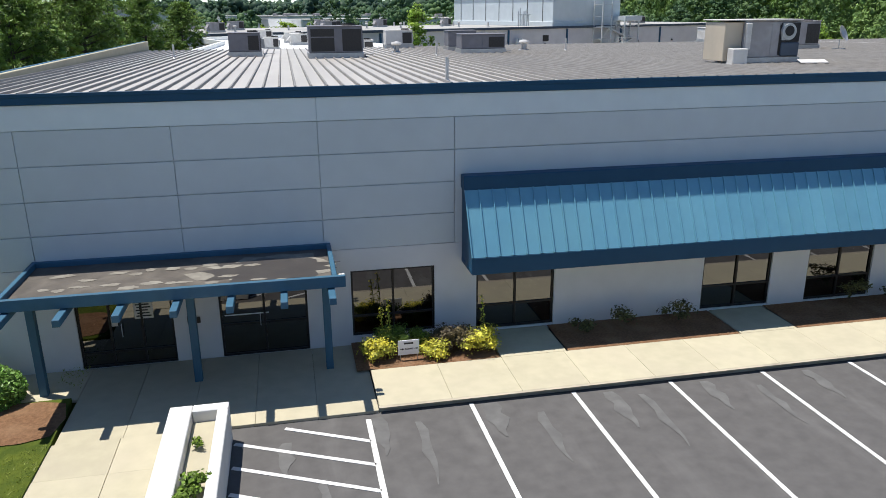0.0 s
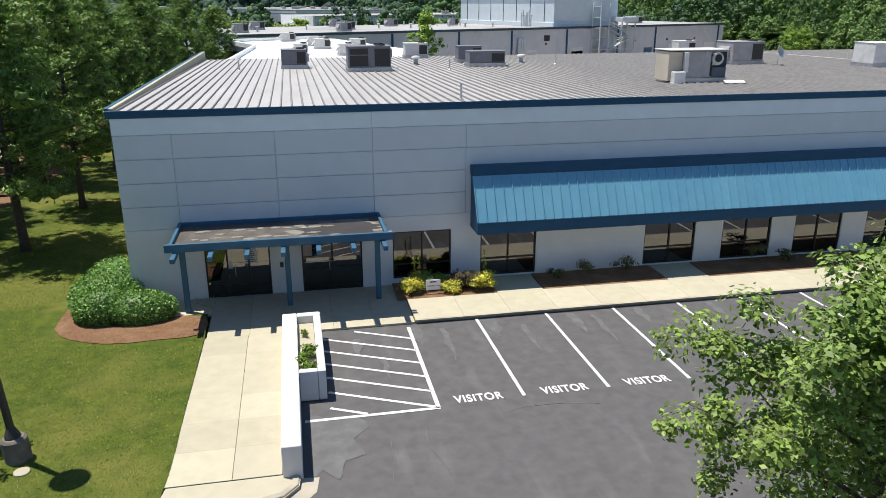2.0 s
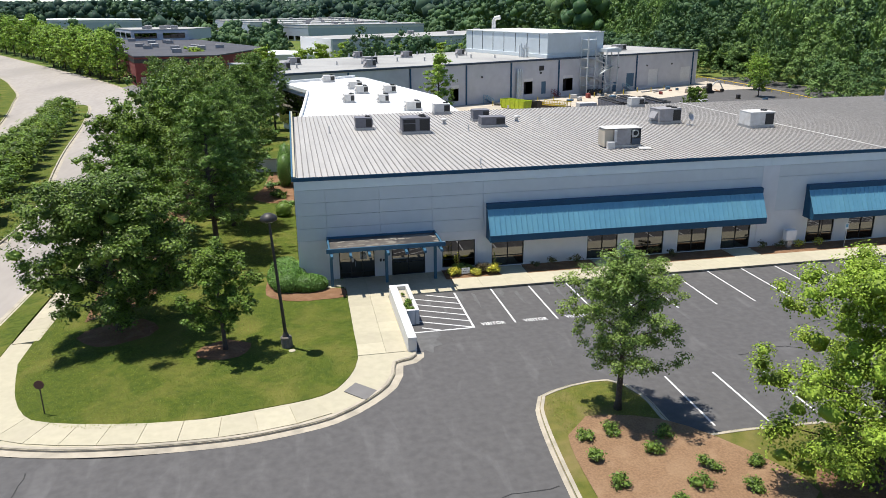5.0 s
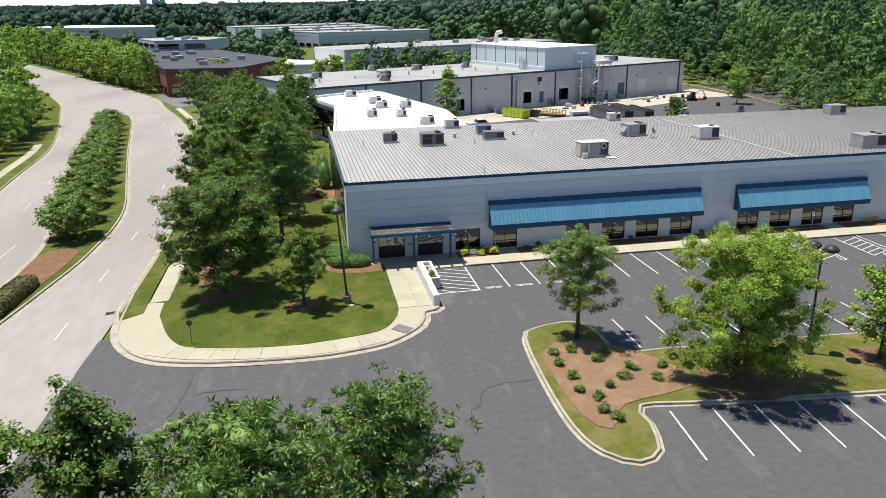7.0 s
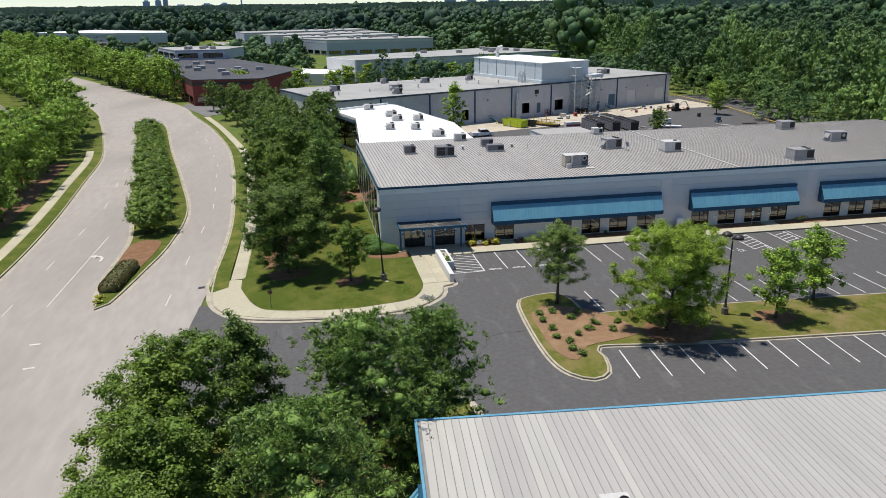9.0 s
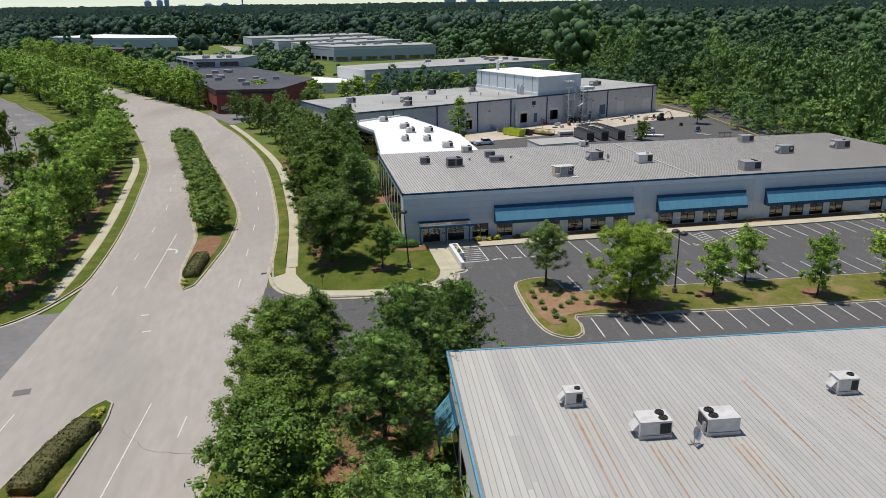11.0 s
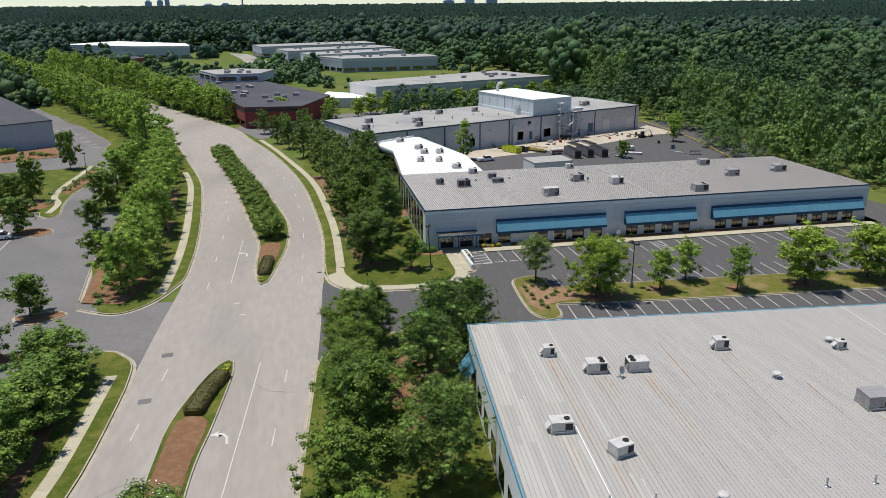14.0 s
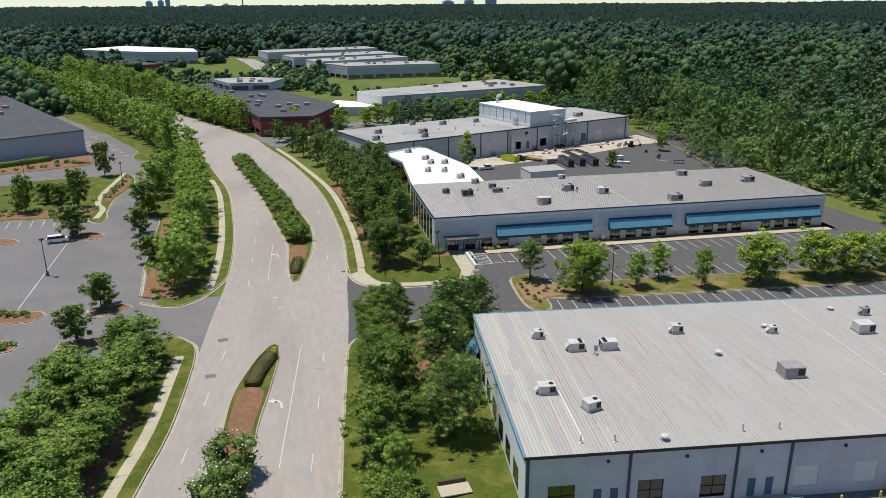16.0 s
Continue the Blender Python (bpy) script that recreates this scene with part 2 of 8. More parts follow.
PUDDLE = mat("dirty_canopy_roof", (0.1, 0.086, 0.073), (0.066, 0.057, 0.049), 1.6, 0.6, bump=0.2, stain=(0.16, 0.14, 0.115), sscale=1.3, smix=0.6)
DRIED = mat("dried_puddle_dust", (0.25, 0.232, 0.195), (0.165, 0.15, 0.126), 3.0, 0.8, bump=0.1, stain=(0.17, 0.15, 0.125), sscale=2.5, smix=0.7)
DAMP = mat("damp_roof_patch", (0.05, 0.044, 0.04), (0.065, 0.057, 0.05), 2.0, 0.35, bump=0.1)
BARK = mat("bark", (0.11, 0.085, 0.065), (0.065, 0.05, 0.04), 9, 0.95, bump=0.8, bscale=30, dist=0.03)
STEELDK = mat("dark_bronze_pole", (0.04, 0.037, 0.035), (0.055, 0.05, 0.046), 5, 0.5, metal=0.3, bump=0.05)
REDWALL = mat("red_brick_wall", (0.25, 0.055, 0.045), (0.19, 0.045, 0.038), 3, 0.9, bump=0.3)
LBLUEWALL = mat("pale_blue_wall", (0.4, 0.44, 0.5), (0.36, 0.4, 0.46), 1, 0.8, bump=0.1)
LIME = mat("lime_skip_paint", (0.52, 0.62, 0.03), (0.45, 0.53, 0.03), 2, 0.6, bump=0.1, stain=(0.3, 0.3, 0.05), sscale=1.5, smix=0.5)
YELLOW = mat("yellow_bollard_paint", (0.7, 0.5, 0.05), (0.6, 0.42, 0.05), 4, 0.6, bump=0.1)
DOORBLUE = mat("blue_door_paint", (0.06, 0.13, 0.2), (0.05, 0.11, 0.18), 3, 0.5, bump=0.05)
CARWHITE = mat("white_car_paint", (0.78, 0.78, 0.78), (0.74, 0.74, 0.74), 2, 0.25, bump=0, spec=0.6)
TYRE = mat("tyre_rubber", (0.02, 0.02, 0.02), (0.03, 0.03, 0.03), 10, 0.85, bump=0.2)
SIGNWHITE = mat("sign_white", (0.75, 0.75, 0.75), (0.7, 0.7, 0.7), 3, 0.6, bump=0.03)
SIGNINK = mat("sign_ink", (0.03, 0.03, 0.03), (0.045, 0.045, 0.045), 6, 0.6, bump=0)
LEAF_A = leafmat("leaf_maple", (0.066, 0.106, 0.017), (0.104, 0.138, 0.019), trans=0.17, spec=0.18, tone=1.58)
LEAF_M = leafmat("leaf_row_maple", (0.08, 0.125, 0.02), (0.118, 0.158, 0.025), trans=0.2, tone=1.75)
LEAF_I = leafmat("leaf_island_maple", (0.112, 0.155, 0.036), (0.155, 0.19, 0.042), trans=0.3, spec=0.3, tone=1.6)
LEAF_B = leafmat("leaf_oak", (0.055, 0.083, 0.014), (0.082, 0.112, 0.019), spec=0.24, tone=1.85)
LEAF_Y = leafmat("leaf_willow_oak", (0.135, 0.18, 0.024), (0.175, 0.212, 0.03), trans=0.24, spec=0.15, tone=1.75)
LEAF_L = leafmat("leaf_street_tree", (0.112, 0.162, 0.026), (0.158, 0.204, 0.034), scale=0.2, trans=0.24, spec=0.18, tone=1.95)
LEAF_P = leafmat("pine_needles", (0.084, 0.128, 0.026), (0.116, 0.16, 0.034), trans=0.12, tone=1.62)
LEAF_H = leafmat("hedge_leaf", (0.055, 0.105, 0.02), (0.085, 0.14, 0.028), scale=1.0, island=0.7, spec=0.45, tone=2.2)
LEAF_D = leafmat("dark_hedge_leaf", (0.078, 0.07, 0.024), (0.1, 0.085, 0.03), scale=1.0)
LEAF_G = leafmat("gold_shrub_leaf", (0.36, 0.29, 0.03), (0.2, 0.2, 0.035), scale=2.0, tone=1.8)
LEAF_R = leafmat("dark_red_shrub_leaf", (0.07, 0.05, 0.03), (0.1, 0.075, 0.035), scale=2.0, island=0.6)
# blue raised a little in the wood's leaves to stand for distance haze
LEAF_F = leafmat("woodland_leaf", (0.038, 0.069, 0.03), (0.088, 0.128, 0.05), scale=0.05, island=0.18, spec=0.1, tone=1.5)
# horizon woods: haze is put into the base colour as a blue tint
HAZEWOOD = mat("hazed_canopy", (0.012, 0.028, 0.022), (0.028, 0.05, 0.035), 0.04, 0.9, bump=1.0, bscale=0.15, stain=(0.011, 0.024, 0.015), sscale=0.02, smix=0.8, dist=4.0, spec=0.05)
LEAF_FP = leafmat("woodland_pine", (0.036, 0.064, 0.032), (0.064, 0.096, 0.046), scale=0.06, island=0.15, spec=0.08, tone=1.5)
LEAF_E = leafmat("wood_edge_leaf", (0.044, 0.076, 0.026), (0.125, 0.172, 0.048), scale=0.07, island=0.3, spec=0.15, tone=1.95)
# far leaves darker and bluer, haze of the distance painted in
LEAF_HAZE = leafmat("hazed_woodland_leaf", (0.024, 0.045, 0.032), (0.058, 0.086, 0.053), scale=0.05, island=0.2, spec=0.08, tone=1.3)
FARBLUE = mat("far_tower_concrete", (0.42, 0.48, 0.56), (0.36, 0.42, 0.5), 0.02, 0.8, bump=0)


# ---------------------------------------------------------------- mesh tools
class Shape:
    """Collects vertices and faces of one mesh."""

    def __init__(self):
        self.v, self.f = [], []

    def add(self, verts, faces):
        k = len(self.v)
        self.v += [tuple(p) for p in verts]
        self.f += [tuple(i + k for i in f) for f in faces]
        return self

    def box(self, x0, x1, y0, y1, z0, z1):
        return self.add([(x, y, z) for z in (z0, z1) for y in (y0, y1) for x in (x0, x1)],
                        [(0, 2, 3, 1), (4, 5, 7, 6), (0, 1, 5, 4), (2, 6, 7, 3), (0, 4, 6, 2), (1, 3, 7, 5)])

    def cbox(self, x0, x1, y0, y1, z0, z1, c=0.02):
        """A box with bevelled edges."""
        bm = bmesh.new()
        bmesh.ops.create_cube(bm, size=1)
        for v in bm.verts:
            v.co = (x0 + (v.co.x + 0.5) * (x1 - x0), y0 + (v.co.y + 0.5) * (y1 - y0), z0 + (v.co.z + 0.5) * (z1 - z0))
        bmesh.ops.bevel(bm, geom=bm.edges[:], offset=c, segments=1, affect="EDGES", profile=0.5)
        bm.verts.index_update()
        self.add([v.co[:] for v in bm.verts], [[v.index for v in f.verts] for f in bm.faces])
        bm.free()
        return self

    def tube(self, path, radii, n=8, cap=True):
        path = [Vector(p) for p in path]
        if not isinstance(radii, (list, tuple)):
            radii = [radii] * len(path)
        rings = []
        for i, p in enumerate(path):
            d = (path[min(i + 1, len(path) - 1)] - path[max(i - 1, 0)]).normalized()
            a = d.orthogonal().normalized() if i == 0 else (a - d * a.dot(d)).normalized()
            b = d.cross(a)
            rings.append([p + radii[i] * (math.cos(2 * math.pi * j / n) * a + math.sin(2 * math.pi * j / n) * b) for j in range(n)])
        faces = [(i * n + j, i * n + (j + 1) % n, (i + 1) * n + (j + 1) % n, (i + 1) * n + j) for i in range(len(path) - 1) for j in range(n)]
        if cap:
            faces += [tuple(range(n))[::-1], tuple(range((len(path) - 1) * n, len(path) * n))]
        return self.add([p for r in rings for p in r], faces)

    def prism(self, poly, z0, z1):
        n = len(poly)
        return self.add([(x, y, z0) for x, y in poly] + [(x, y, z1) for x, y in poly],
                        [tuple(range(n))[::-1], tuple(range(n, 2 * n))] + [(i, (i + 1) % n, n + (i + 1) % n, n + i) for i in range(n)])

    def turned(self, m):
        self.v = [tuple(m @ Vector(p)) for p in self.v]
        return self

    def mesh(self, name, material, smooth=False):
        me = bpy.data.meshes.new(name)
        me.from_pydata(self.v, [], self.f)
        me.materials.append(material)
        if smooth:
            me.polygons.foreach_set("use_smooth", [True] * len(me.polygons))
        me.update()
        return me


def part(name, shape, material, parent=None, label="", smooth=False, m=None):
    """One mesh object out of a Shape or a mesh, under its thing."""
    me = shape.mesh(name, material, smooth) if isinstance(shape, Shape) else shape
    ob = new(name, me)
    if parent is not None:
        ob.parent = parent
    if m is not None:
        ob.matrix_basis = m
    return tagged(ob, label)


def thing(name, label, category, group="", kind="", m=None):
    ob = new(name)
    ob.empty_display_size = 0.3
    if m is not None:
        ob.matrix_basis = m
    return tagged(ob, label, category, group, kind)


def ease(a):
    a = min(max(a, 0.0), 1.0)
    return a * a * (3 - 2 * a)


def land(x, y):
    """Height of the ground: level round the front building, lower at the street and behind."""
    w = ease((x - 5) / 15)
    return -0.8 * ease((-8 - x) / 16) - 2.3 * ((1 - w) * ease((y - 48) / 60) + w * ease((y - 36) / 34))


def smooth_line(pts, step=1.0, closed=False):
    """Catmull-Rom through the points."""
    P = [Vector((*p, 0)[:3]) for p in pts]
    n, out = len(P), []
    for i in range(n if closed else n - 1):
        if closed:
            a, b, c, d = P[i - 1], P[i], P[(i + 1) % n], P[(i + 2) % n]
        else:
            a, b, c, d = P[max(i - 1, 0)], P[i], P[i + 1], P[min(i + 2, n - 1)]
        k = max(1, int((c - b).length / step))
        for j in range(k):
            t = j / k
            q = 0.5 * (2 * b + (c - a) * t + (2 * a - 5 * b + 4 * c - d) * t * t + (3 * b - a - 3 * c + d) * t**3)
            out.append((q.x, q.y))
    if not closed:
        out.append((P[-1].x, P[-1].y))
    return out


def sheet(name, poly, material, lift=0.0, step=6.0, label="", category="", kind="structure", parent=None):
    """A polygon laid on the land."""
    bm = bmesh.new()
    vs = [bm.verts.new((x, y, 0)) for x, y in poly]
    bm.faces.new(vs)
    bmesh.ops.triangulate(bm, faces=bm.faces[:])
    xs, ys = [p[0] for p in poly], [p[1] for p in poly]
    if step:
        for axis, lo, hi in ((0, min(xs), max(xs)), (1, min(ys), max(ys))):
            c = math.ceil(lo / step) * step
            while c < hi:
                co, no = [0, 0, 0], [0, 0, 0]
                co[axis], no[axis] = c, 1
                bmesh.ops.bisect_plane(bm, geom=bm.verts[:] + bm.edges[:] + bm.faces[:], plane_co=co, plane_no=no)
                c += step
    for v in bm.verts:
        v.co.z = land(v.co.x, v.co.y) + lift
    bmesh.ops.recalc_face_normals(bm, faces=bm.faces[:])
    if bm.faces and bm.faces[:][0].normal.z < 0:
        bmesh.ops.reverse_faces(bm, faces=bm.faces[:])
    me = bpy.data.meshes.new(name)
    bm.to_mesh(me)
    bm.free()
    me.materials.append(material)
    ob = new(name, me)
    if parent is not None:
        ob.parent = parent
    return tagged(ob, label, category, kind=kind)


def sweep(name, line, profile, material, closed=False, lift=0.0, label="", parent=None, category="kerb", kind="structure"):
    """A profile of (offset to the left, height) swept along a line on the land."""
    n = len(line)
    s = Shape()
    for i, p in enumerate(line):
        a, b = (line[i - 1], line[(i + 1) % n]) if closed else (line[max(i - 1, 0)], line[min(i + 1, n - 1)])
        d = Vector((b[0] - a[0], b[1] - a[1]))
        d.normalize()
        for o, z in profile:
            s.v.append((p[0] - d.y * o, p[1] + d.x * o, land(*p) + z + lift))
    k = len(profile)
    for i in range(n if closed else n - 1):
        for j in range(k - 1):
            a, b = i * k + j, ((i + 1) % n) * k + j
            s.f.append((a, b, b + 1, a + 1))
    return tagged(part(name, s, material, parent, label), category=category, kind=kind)


def offset(line, d):
    """The line moved d metres to its left."""
    out = []
    for i, p in enumerate(line):
        a, b = line[max(i - 1, 0)], line[min(i + 1, len(line) - 1)]
        t = Vector((b[0] - a[0], b[1] - a[1])).normalized()
        out.append((p[0] - t.y * d, p[1] + t.x * d))
    return out


KERB_PROFILE = [(-0.45, 0.012), (0.0, 0.02), (0.03, 0.15), (0.05, 0.165), (0.2, 0.165), (0.22, 0.05)]


def slabs(line, width, length, parent, lift, material=None, name="slab", gap=0.025):
    """Paving slabs along a line, each a piece of its own; the line is their right edge."""
    P = [Vector(p) for p in line]
    dist, nxt, cuts = 0.0, 0.0, []
    for a, b in zip(P, P[1:]):
        d = (b - a).length
        while nxt <= dist + d:
            q = a + (b - a) * ((nxt - dist) / d)
            t = (b - a).normalized()
            cuts.append((q, Vector((-t.y, t.x)), t))
            nxt += length
        dist += d
    for (p, n1, t1), (q, n2, t2) in zip(cuts, cuts[1:]):
        s = Shape()
        c = [p + t1 * gap / 2, q - t2 * gap / 2, q - t2 * gap / 2 + n2 * width, p + t1 * gap / 2 + n1 * width]
        z = [land(*k) + lift for k in c]
        o = c[0]
        s.add([(k.x - o.x, k.y - o.y, h - z[0] - 0.1) for k, h in zip(c, z)] + [(k.x - o.x, k.y - o.y, h - z[0]) for k, h in zip(c, z)],
              [(4, 5, 6, 7), (0, 1, 5, 4), (1, 2, 6, 5), (2, 3, 7, 6), (3, 0, 4, 7)])
        part(name, s, material or CONCRETE, parent, m=pose(o.x, o.y, z[0]))


# ---- foliage
def leaf_cards(pts, size, rng, up=0.35, aspect=0.6, face=None):
    """Small folded leaves at the points: vertices and faces."""
    n = len(pts)
    a = rng.normal(size=(n, 3))
    a /= np.linalg.norm(a, axis=1, keepdims=True)
    nr = rng.normal(size=(n, 3)) + ((0, 0, up * 3) if face is None else face * up * 3)
    nr /= np.linalg.norm(nr, axis=1, keepdims=True)
    b = np.cross(nr, a)
    b /= np.linalg.norm(b, axis=1, keepdims=True) + 1e-9
    a = np.cross(b, nr)
    s = (size * rng.uniform(0.6, 1.3, n))[:, None]
    v = np.stack([pts - a * s * 0.5, pts + b * s * aspect * 0.5, pts + a * s * 0.5, pts - b * s * aspect * 0.5], 1)
    return v.reshape(-1, 3), np.arange(4 * n).reshape(-1, 4)


def ico(sub):
    bm = bmesh.new()
    bmesh.ops.create_icosphere(bm, subdivisions=sub, radius=1)
    bm.verts.index_update()
    v, f = np.array([p.co[:] for p in bm.verts]), np.array([[p.index for p in q.verts] for q in bm.faces])
    bm.free()
    return v, f


ICO1, ICO2 = ico(1), ico(2)


def raw_mesh(name, v, polys, material):
    """A mesh from arrays; polys: arrays of 3 or 4 columns."""
    me = bpy.data.meshes.new(name)
    me.vertices.add(len(v))
    me.vertices.foreach_set("co", np.asarray(v, np.float32).ravel())
    loops = np.concatenate([p.ravel() for p in polys])
    sizes = np.concatenate([np.full(len(p), p.shape[1]) for p in polys])
    me.loops.add(len(loops))
    me.loops.foreach_set("vertex_index", loops.astype(np.int32))
    me.polygons.add(len(sizes))
    me.polygons.foreach_set("loop_start", np.r_[0, np.cumsum(sizes)[:-1]].astype(np.int32))
    me.materials.append(material)
    me.update(calc_edges=True)
    return me


def clumps(centres, radii, per, size, rng, core=0.6, flat=0.75, icos=ICO1, aspect=0.6, lift=0.9, turn=0.6):
    """Leaf clumps: uneven cores under a shell of leaves that face outwards and up."""
    C, R = np.repeat(np.asarray(centres), per, 0), np.repeat(np.asarray(radii), per)[:, None]
    n = len(C)
    d = rng.normal(size=(n, 3))
    d /= np.linalg.norm(d, axis=1, keepdims=True)
    low = (d[:, 2] < -0.15) & (rng.uniform(size=n) < 0.7)
    d[low, 2] *= -1
    p = C + d * R * rng.uniform(0.5, 1.3, (n, 1)) * (1, 1, flat)
    v, q = leaf_cards(p, size, rng, turn, aspect, d + (0, 0, lift))
    if not core:
        return v, [q]
    m = len(centres)
    ball = icos[0][None] * rng.uniform(0.6, 1.15, (m, len(icos[0]), 1)) * (np.asarray(radii) * core)[:, None, None] * (1, 1, flat) + np.asarray(centres)[:, None]
    t = (icos[1][None] + (np.arange(m) * len(icos[0]))[:, None, None] + len(v)).reshape(-1, 3)
    return np.concatenate([v, ball.reshape(-1, 3)]), [q, t]


def boughs(limbs, leaves, size, rng, radius, aspect, core, k=3):
    """Leaf clumps along the outer part of each limb (base, tip, reach): lists of places and sizes, then leaves."""
    C, R = [], []
    for b, c, reach in limbs:
        for j in range(k):
            f = 0.3 + 0.74 * ((j + rng.uniform(0.1, 0.9)) / k) ** 0.8
            C.append(b + (c - b) * min(f, 0.97) + rng.uniform(-0.85, 0.85, 3) * radius * (1, 1, 0.8))
            R.append(radius * (1.3 - 0.55 * f) * rng.uniform(0.65, 1.25))
    return clumps(C, R, max(5, int(leaves / len(C))), size, rng, core, 0.72, ICO1, aspect)


def tufts(limbs, count, length, rng, sigma):
    """Plumes of long needles round the twig ends of each limb."""
    per = max(3, int(count / len(limbs)))
    P, D = [], []
    for b, c, reach in limbs:
        k = max(3, int(3 + 2 * reach))
        hub = b + (c - b) * (0.24 + 0.78 * ((np.arange(k) + rng.uniform(0.1, 0.9, k)) / k)[:, None] ** 0.8) + rng.normal(0, sigma, (k, 3)) * (1, 1, 0.6)
        P.append(hub[rng.integers(0, k, per)] + rng.normal(0, 0.3 * sigma, (per, 3)) * (1, 1, 0.6) + (0, 0, 0.3 * sigma))
        D.append(np.tile((c - b) / (np.linalg.norm(c - b) + 1e-9), (per, 1)))
    P, D = np.concatenate(P), np.concatenate(D) * 0.5 + (0, 0, 0.75)
    blades = 12
    P, D = np.repeat(P, blades, 0), np.repeat(D, blades, 0)
    n = len(P)
    a = rng.normal(size=(n, 3))
    a = a / np.linalg.norm(a, axis=1, keepdims=True) + D * 0.75
    a /= np.linalg.norm(a, axis=1, keepdims=True)
    w = np.cross(a, rng.normal(size=(n, 3)))
    w /= np.linalg.norm(w, axis=1, keepdims=True) + 1e-9
    L = (length * rng.uniform(0.7, 1.2, n))[:, None]
    w = w * 0.09 * L
    v = np.stack([P - w * 0.5, P + a * L * 0.55 - w, P + a * L, P + a * L * 0.55 + w], 1).reshape(-1, 3)
    return v, np.arange(4 * n).reshape(-1, 4)


def broadleaf(label, H, W, leaf, seed, n_clump=46, per=110, size=0.34, bare=0.24, group="", cat="tree", open_=0.0, name="tree", peak=0.55):
    """A broadleaf tree: tapered trunk, forking limbs, sprays of leaves along their twigs, with gaps."""
    rng = np.random.default_rng(seed)
    t = thing(name, label, cat, group)
    s = Shape()
    r0 = 0.016 * H + 0.02
    lean = rng.normal(0, 0.02 * H, 2)
    s.tube([(lean[0] * f, lean[1] * f, H * 0.9 * f) for f in (0, 0.07, 0.3, 0.55, 0.8, 1)], [r0 * 1.5, r0, r0 * 0.85, r0 * 0.55, r0 * 0.3, r0 * 0.08], 8)
    n = int(min(64, max(20, n_clump / 3)))
    limbs = []
    for i in range(n):
        f = (i + rng.uniform(0, 1)) / n
        z0 = H * (bare * 0.85 + (0.86 - bare * 0.85) * f)
        a = 2.39996 * i + rng.normal(0, 0.35)
        wide = (0.55 + 0.45 * min(1, f / 0.3)) * (1 - f) ** peak * 1.12 + 0.1
        reach = W * 0.46 * wide * rng.uniform(0.78, 1.02) * (1 if i % 4 else 0.6)
        rise = 0.28 + 0.7 * f * rng.uniform(0.7, 1.2)
        b = np.array([lean[0] * z0 / H, lean[1] * z0 / H, z0])
        c = b + np.array([math.cos(a) * reach, math.sin(a) * reach, min(reach * rise, H * 0.985 - z0)])
        mid = (b + c) / 2 + (0, 0, 0.05 * reach)
        if i % (1 if n < 30 else 2) == 0:
            s.tube([b, mid, c], [r0 * 0.36 * (1 - 0.6 * f), r0 * 0.2, r0 * 0.04], 5, cap=False)
        limbs.append((b, c, reach))
    limbs.append((np.array([lean[0], lean[1], H * 0.8]), np.array([lean[0], lean[1], H * 0.99]), W * 0.16))
    part("trunk", s, BARK, t, smooth=True)
    radius = W / math.sqrt(n) * (0.4 if open_ else 0.5)
    v, polys = boughs(limbs, n_clump * per, size, rng, radius, 0.62, 0 if open_ else 0.58, 6 if n > 30 else 5)
    part("crown", raw_mesh("crown", v, polys, leaf), leaf, t)
    return t


def pine(label, H, W, seed, bare=0.22, group="", tiers=15, per=120, size=0.42):
    """A loblolly pine: straight trunk, whorls of limbs, plumes of long needles at the twig ends."""
    rng = np.random.default_rng(seed)
    t = thing("pine_tree", label, "tree", group)
    s = Shape()
    r0 = 0.013 * H + 0.05
    s.tube([(0, 0, 0), (0, 0, 0.05 * H), (0.01 * H, 0, 0.5 * H), (0, 0.01 * H, H * 0.97)], [r0 * 1.4, r0, r0 * 0.7, r0 * 0.12], 8)
    limbs = []
    for i in range(tiers):
        f = i / (tiers - 1)
        z = H * (bare + (0.95 - bare) * f)
        wide = W * 0.5 * (0.7 + 0.3 * min(1, f / 0.25)) * (1 - f) ** 0.55 + 0.35
        for j in range(int(rng.integers(4, 7))):
            a = rng.uniform(0, 2 * math.pi)
            q = wide * rng.uniform(0.6, 1.1)
            b = np.array([0, 0, z - 0.05 * q])
            tip = np.array([math.cos(a) * q, math.sin(a) * q, min(z + q * (0.08 + 0.5 * f), H)])
            s.tube([b, (b + tip) / 2 + (0, 0, -0.03 * q), tip], [r0 * 0.24 * (1 - f) + 0.02, 0.02, 0.008], 4, cap=False)
            limbs.append((b, tip, q))
    part("trunk", s, BARK, t, smooth=True)
    v, q = tufts(limbs, 16 * per, size, rng, W * 0.058)
    cv, polys = boughs(limbs, len(limbs) * 170, size * 0.8, rng, W * 0.062, 0.3, 0.6, 4)
    v, polys = np.concatenate([v, cv]), [np.concatenate([q, polys[0] + len(v)]), polys[1] + len(v)]
    part("crown", raw_mesh("crown", v, polys, LEAF_P), LEAF_P, t)
    return t


def shrub(name, label, W, D, H, leaf, seed, n=9, per=90, size=0.11, group="", core=0.75, m=None, cat="shrub"):
    rng = np.random.default_rng(seed)
    C = np.stack([rng.uniform(-0.32, 0.32, n) * W, rng.uniform(-0.32, 0.32, n) * D, rng.uniform(0.3, 0.68, n) * H], 1)
    R = rng.uniform(0.24, 0.34, n) * min(W, D, H * 1.3)
    v, polys = clumps(C, R, per, size, rng, core=core)
    ob = new(name, raw_mesh(name, v, polys, leaf))
    if m is not None:
        ob.matrix_basis = m
    return tagged(ob, label, cat, group)


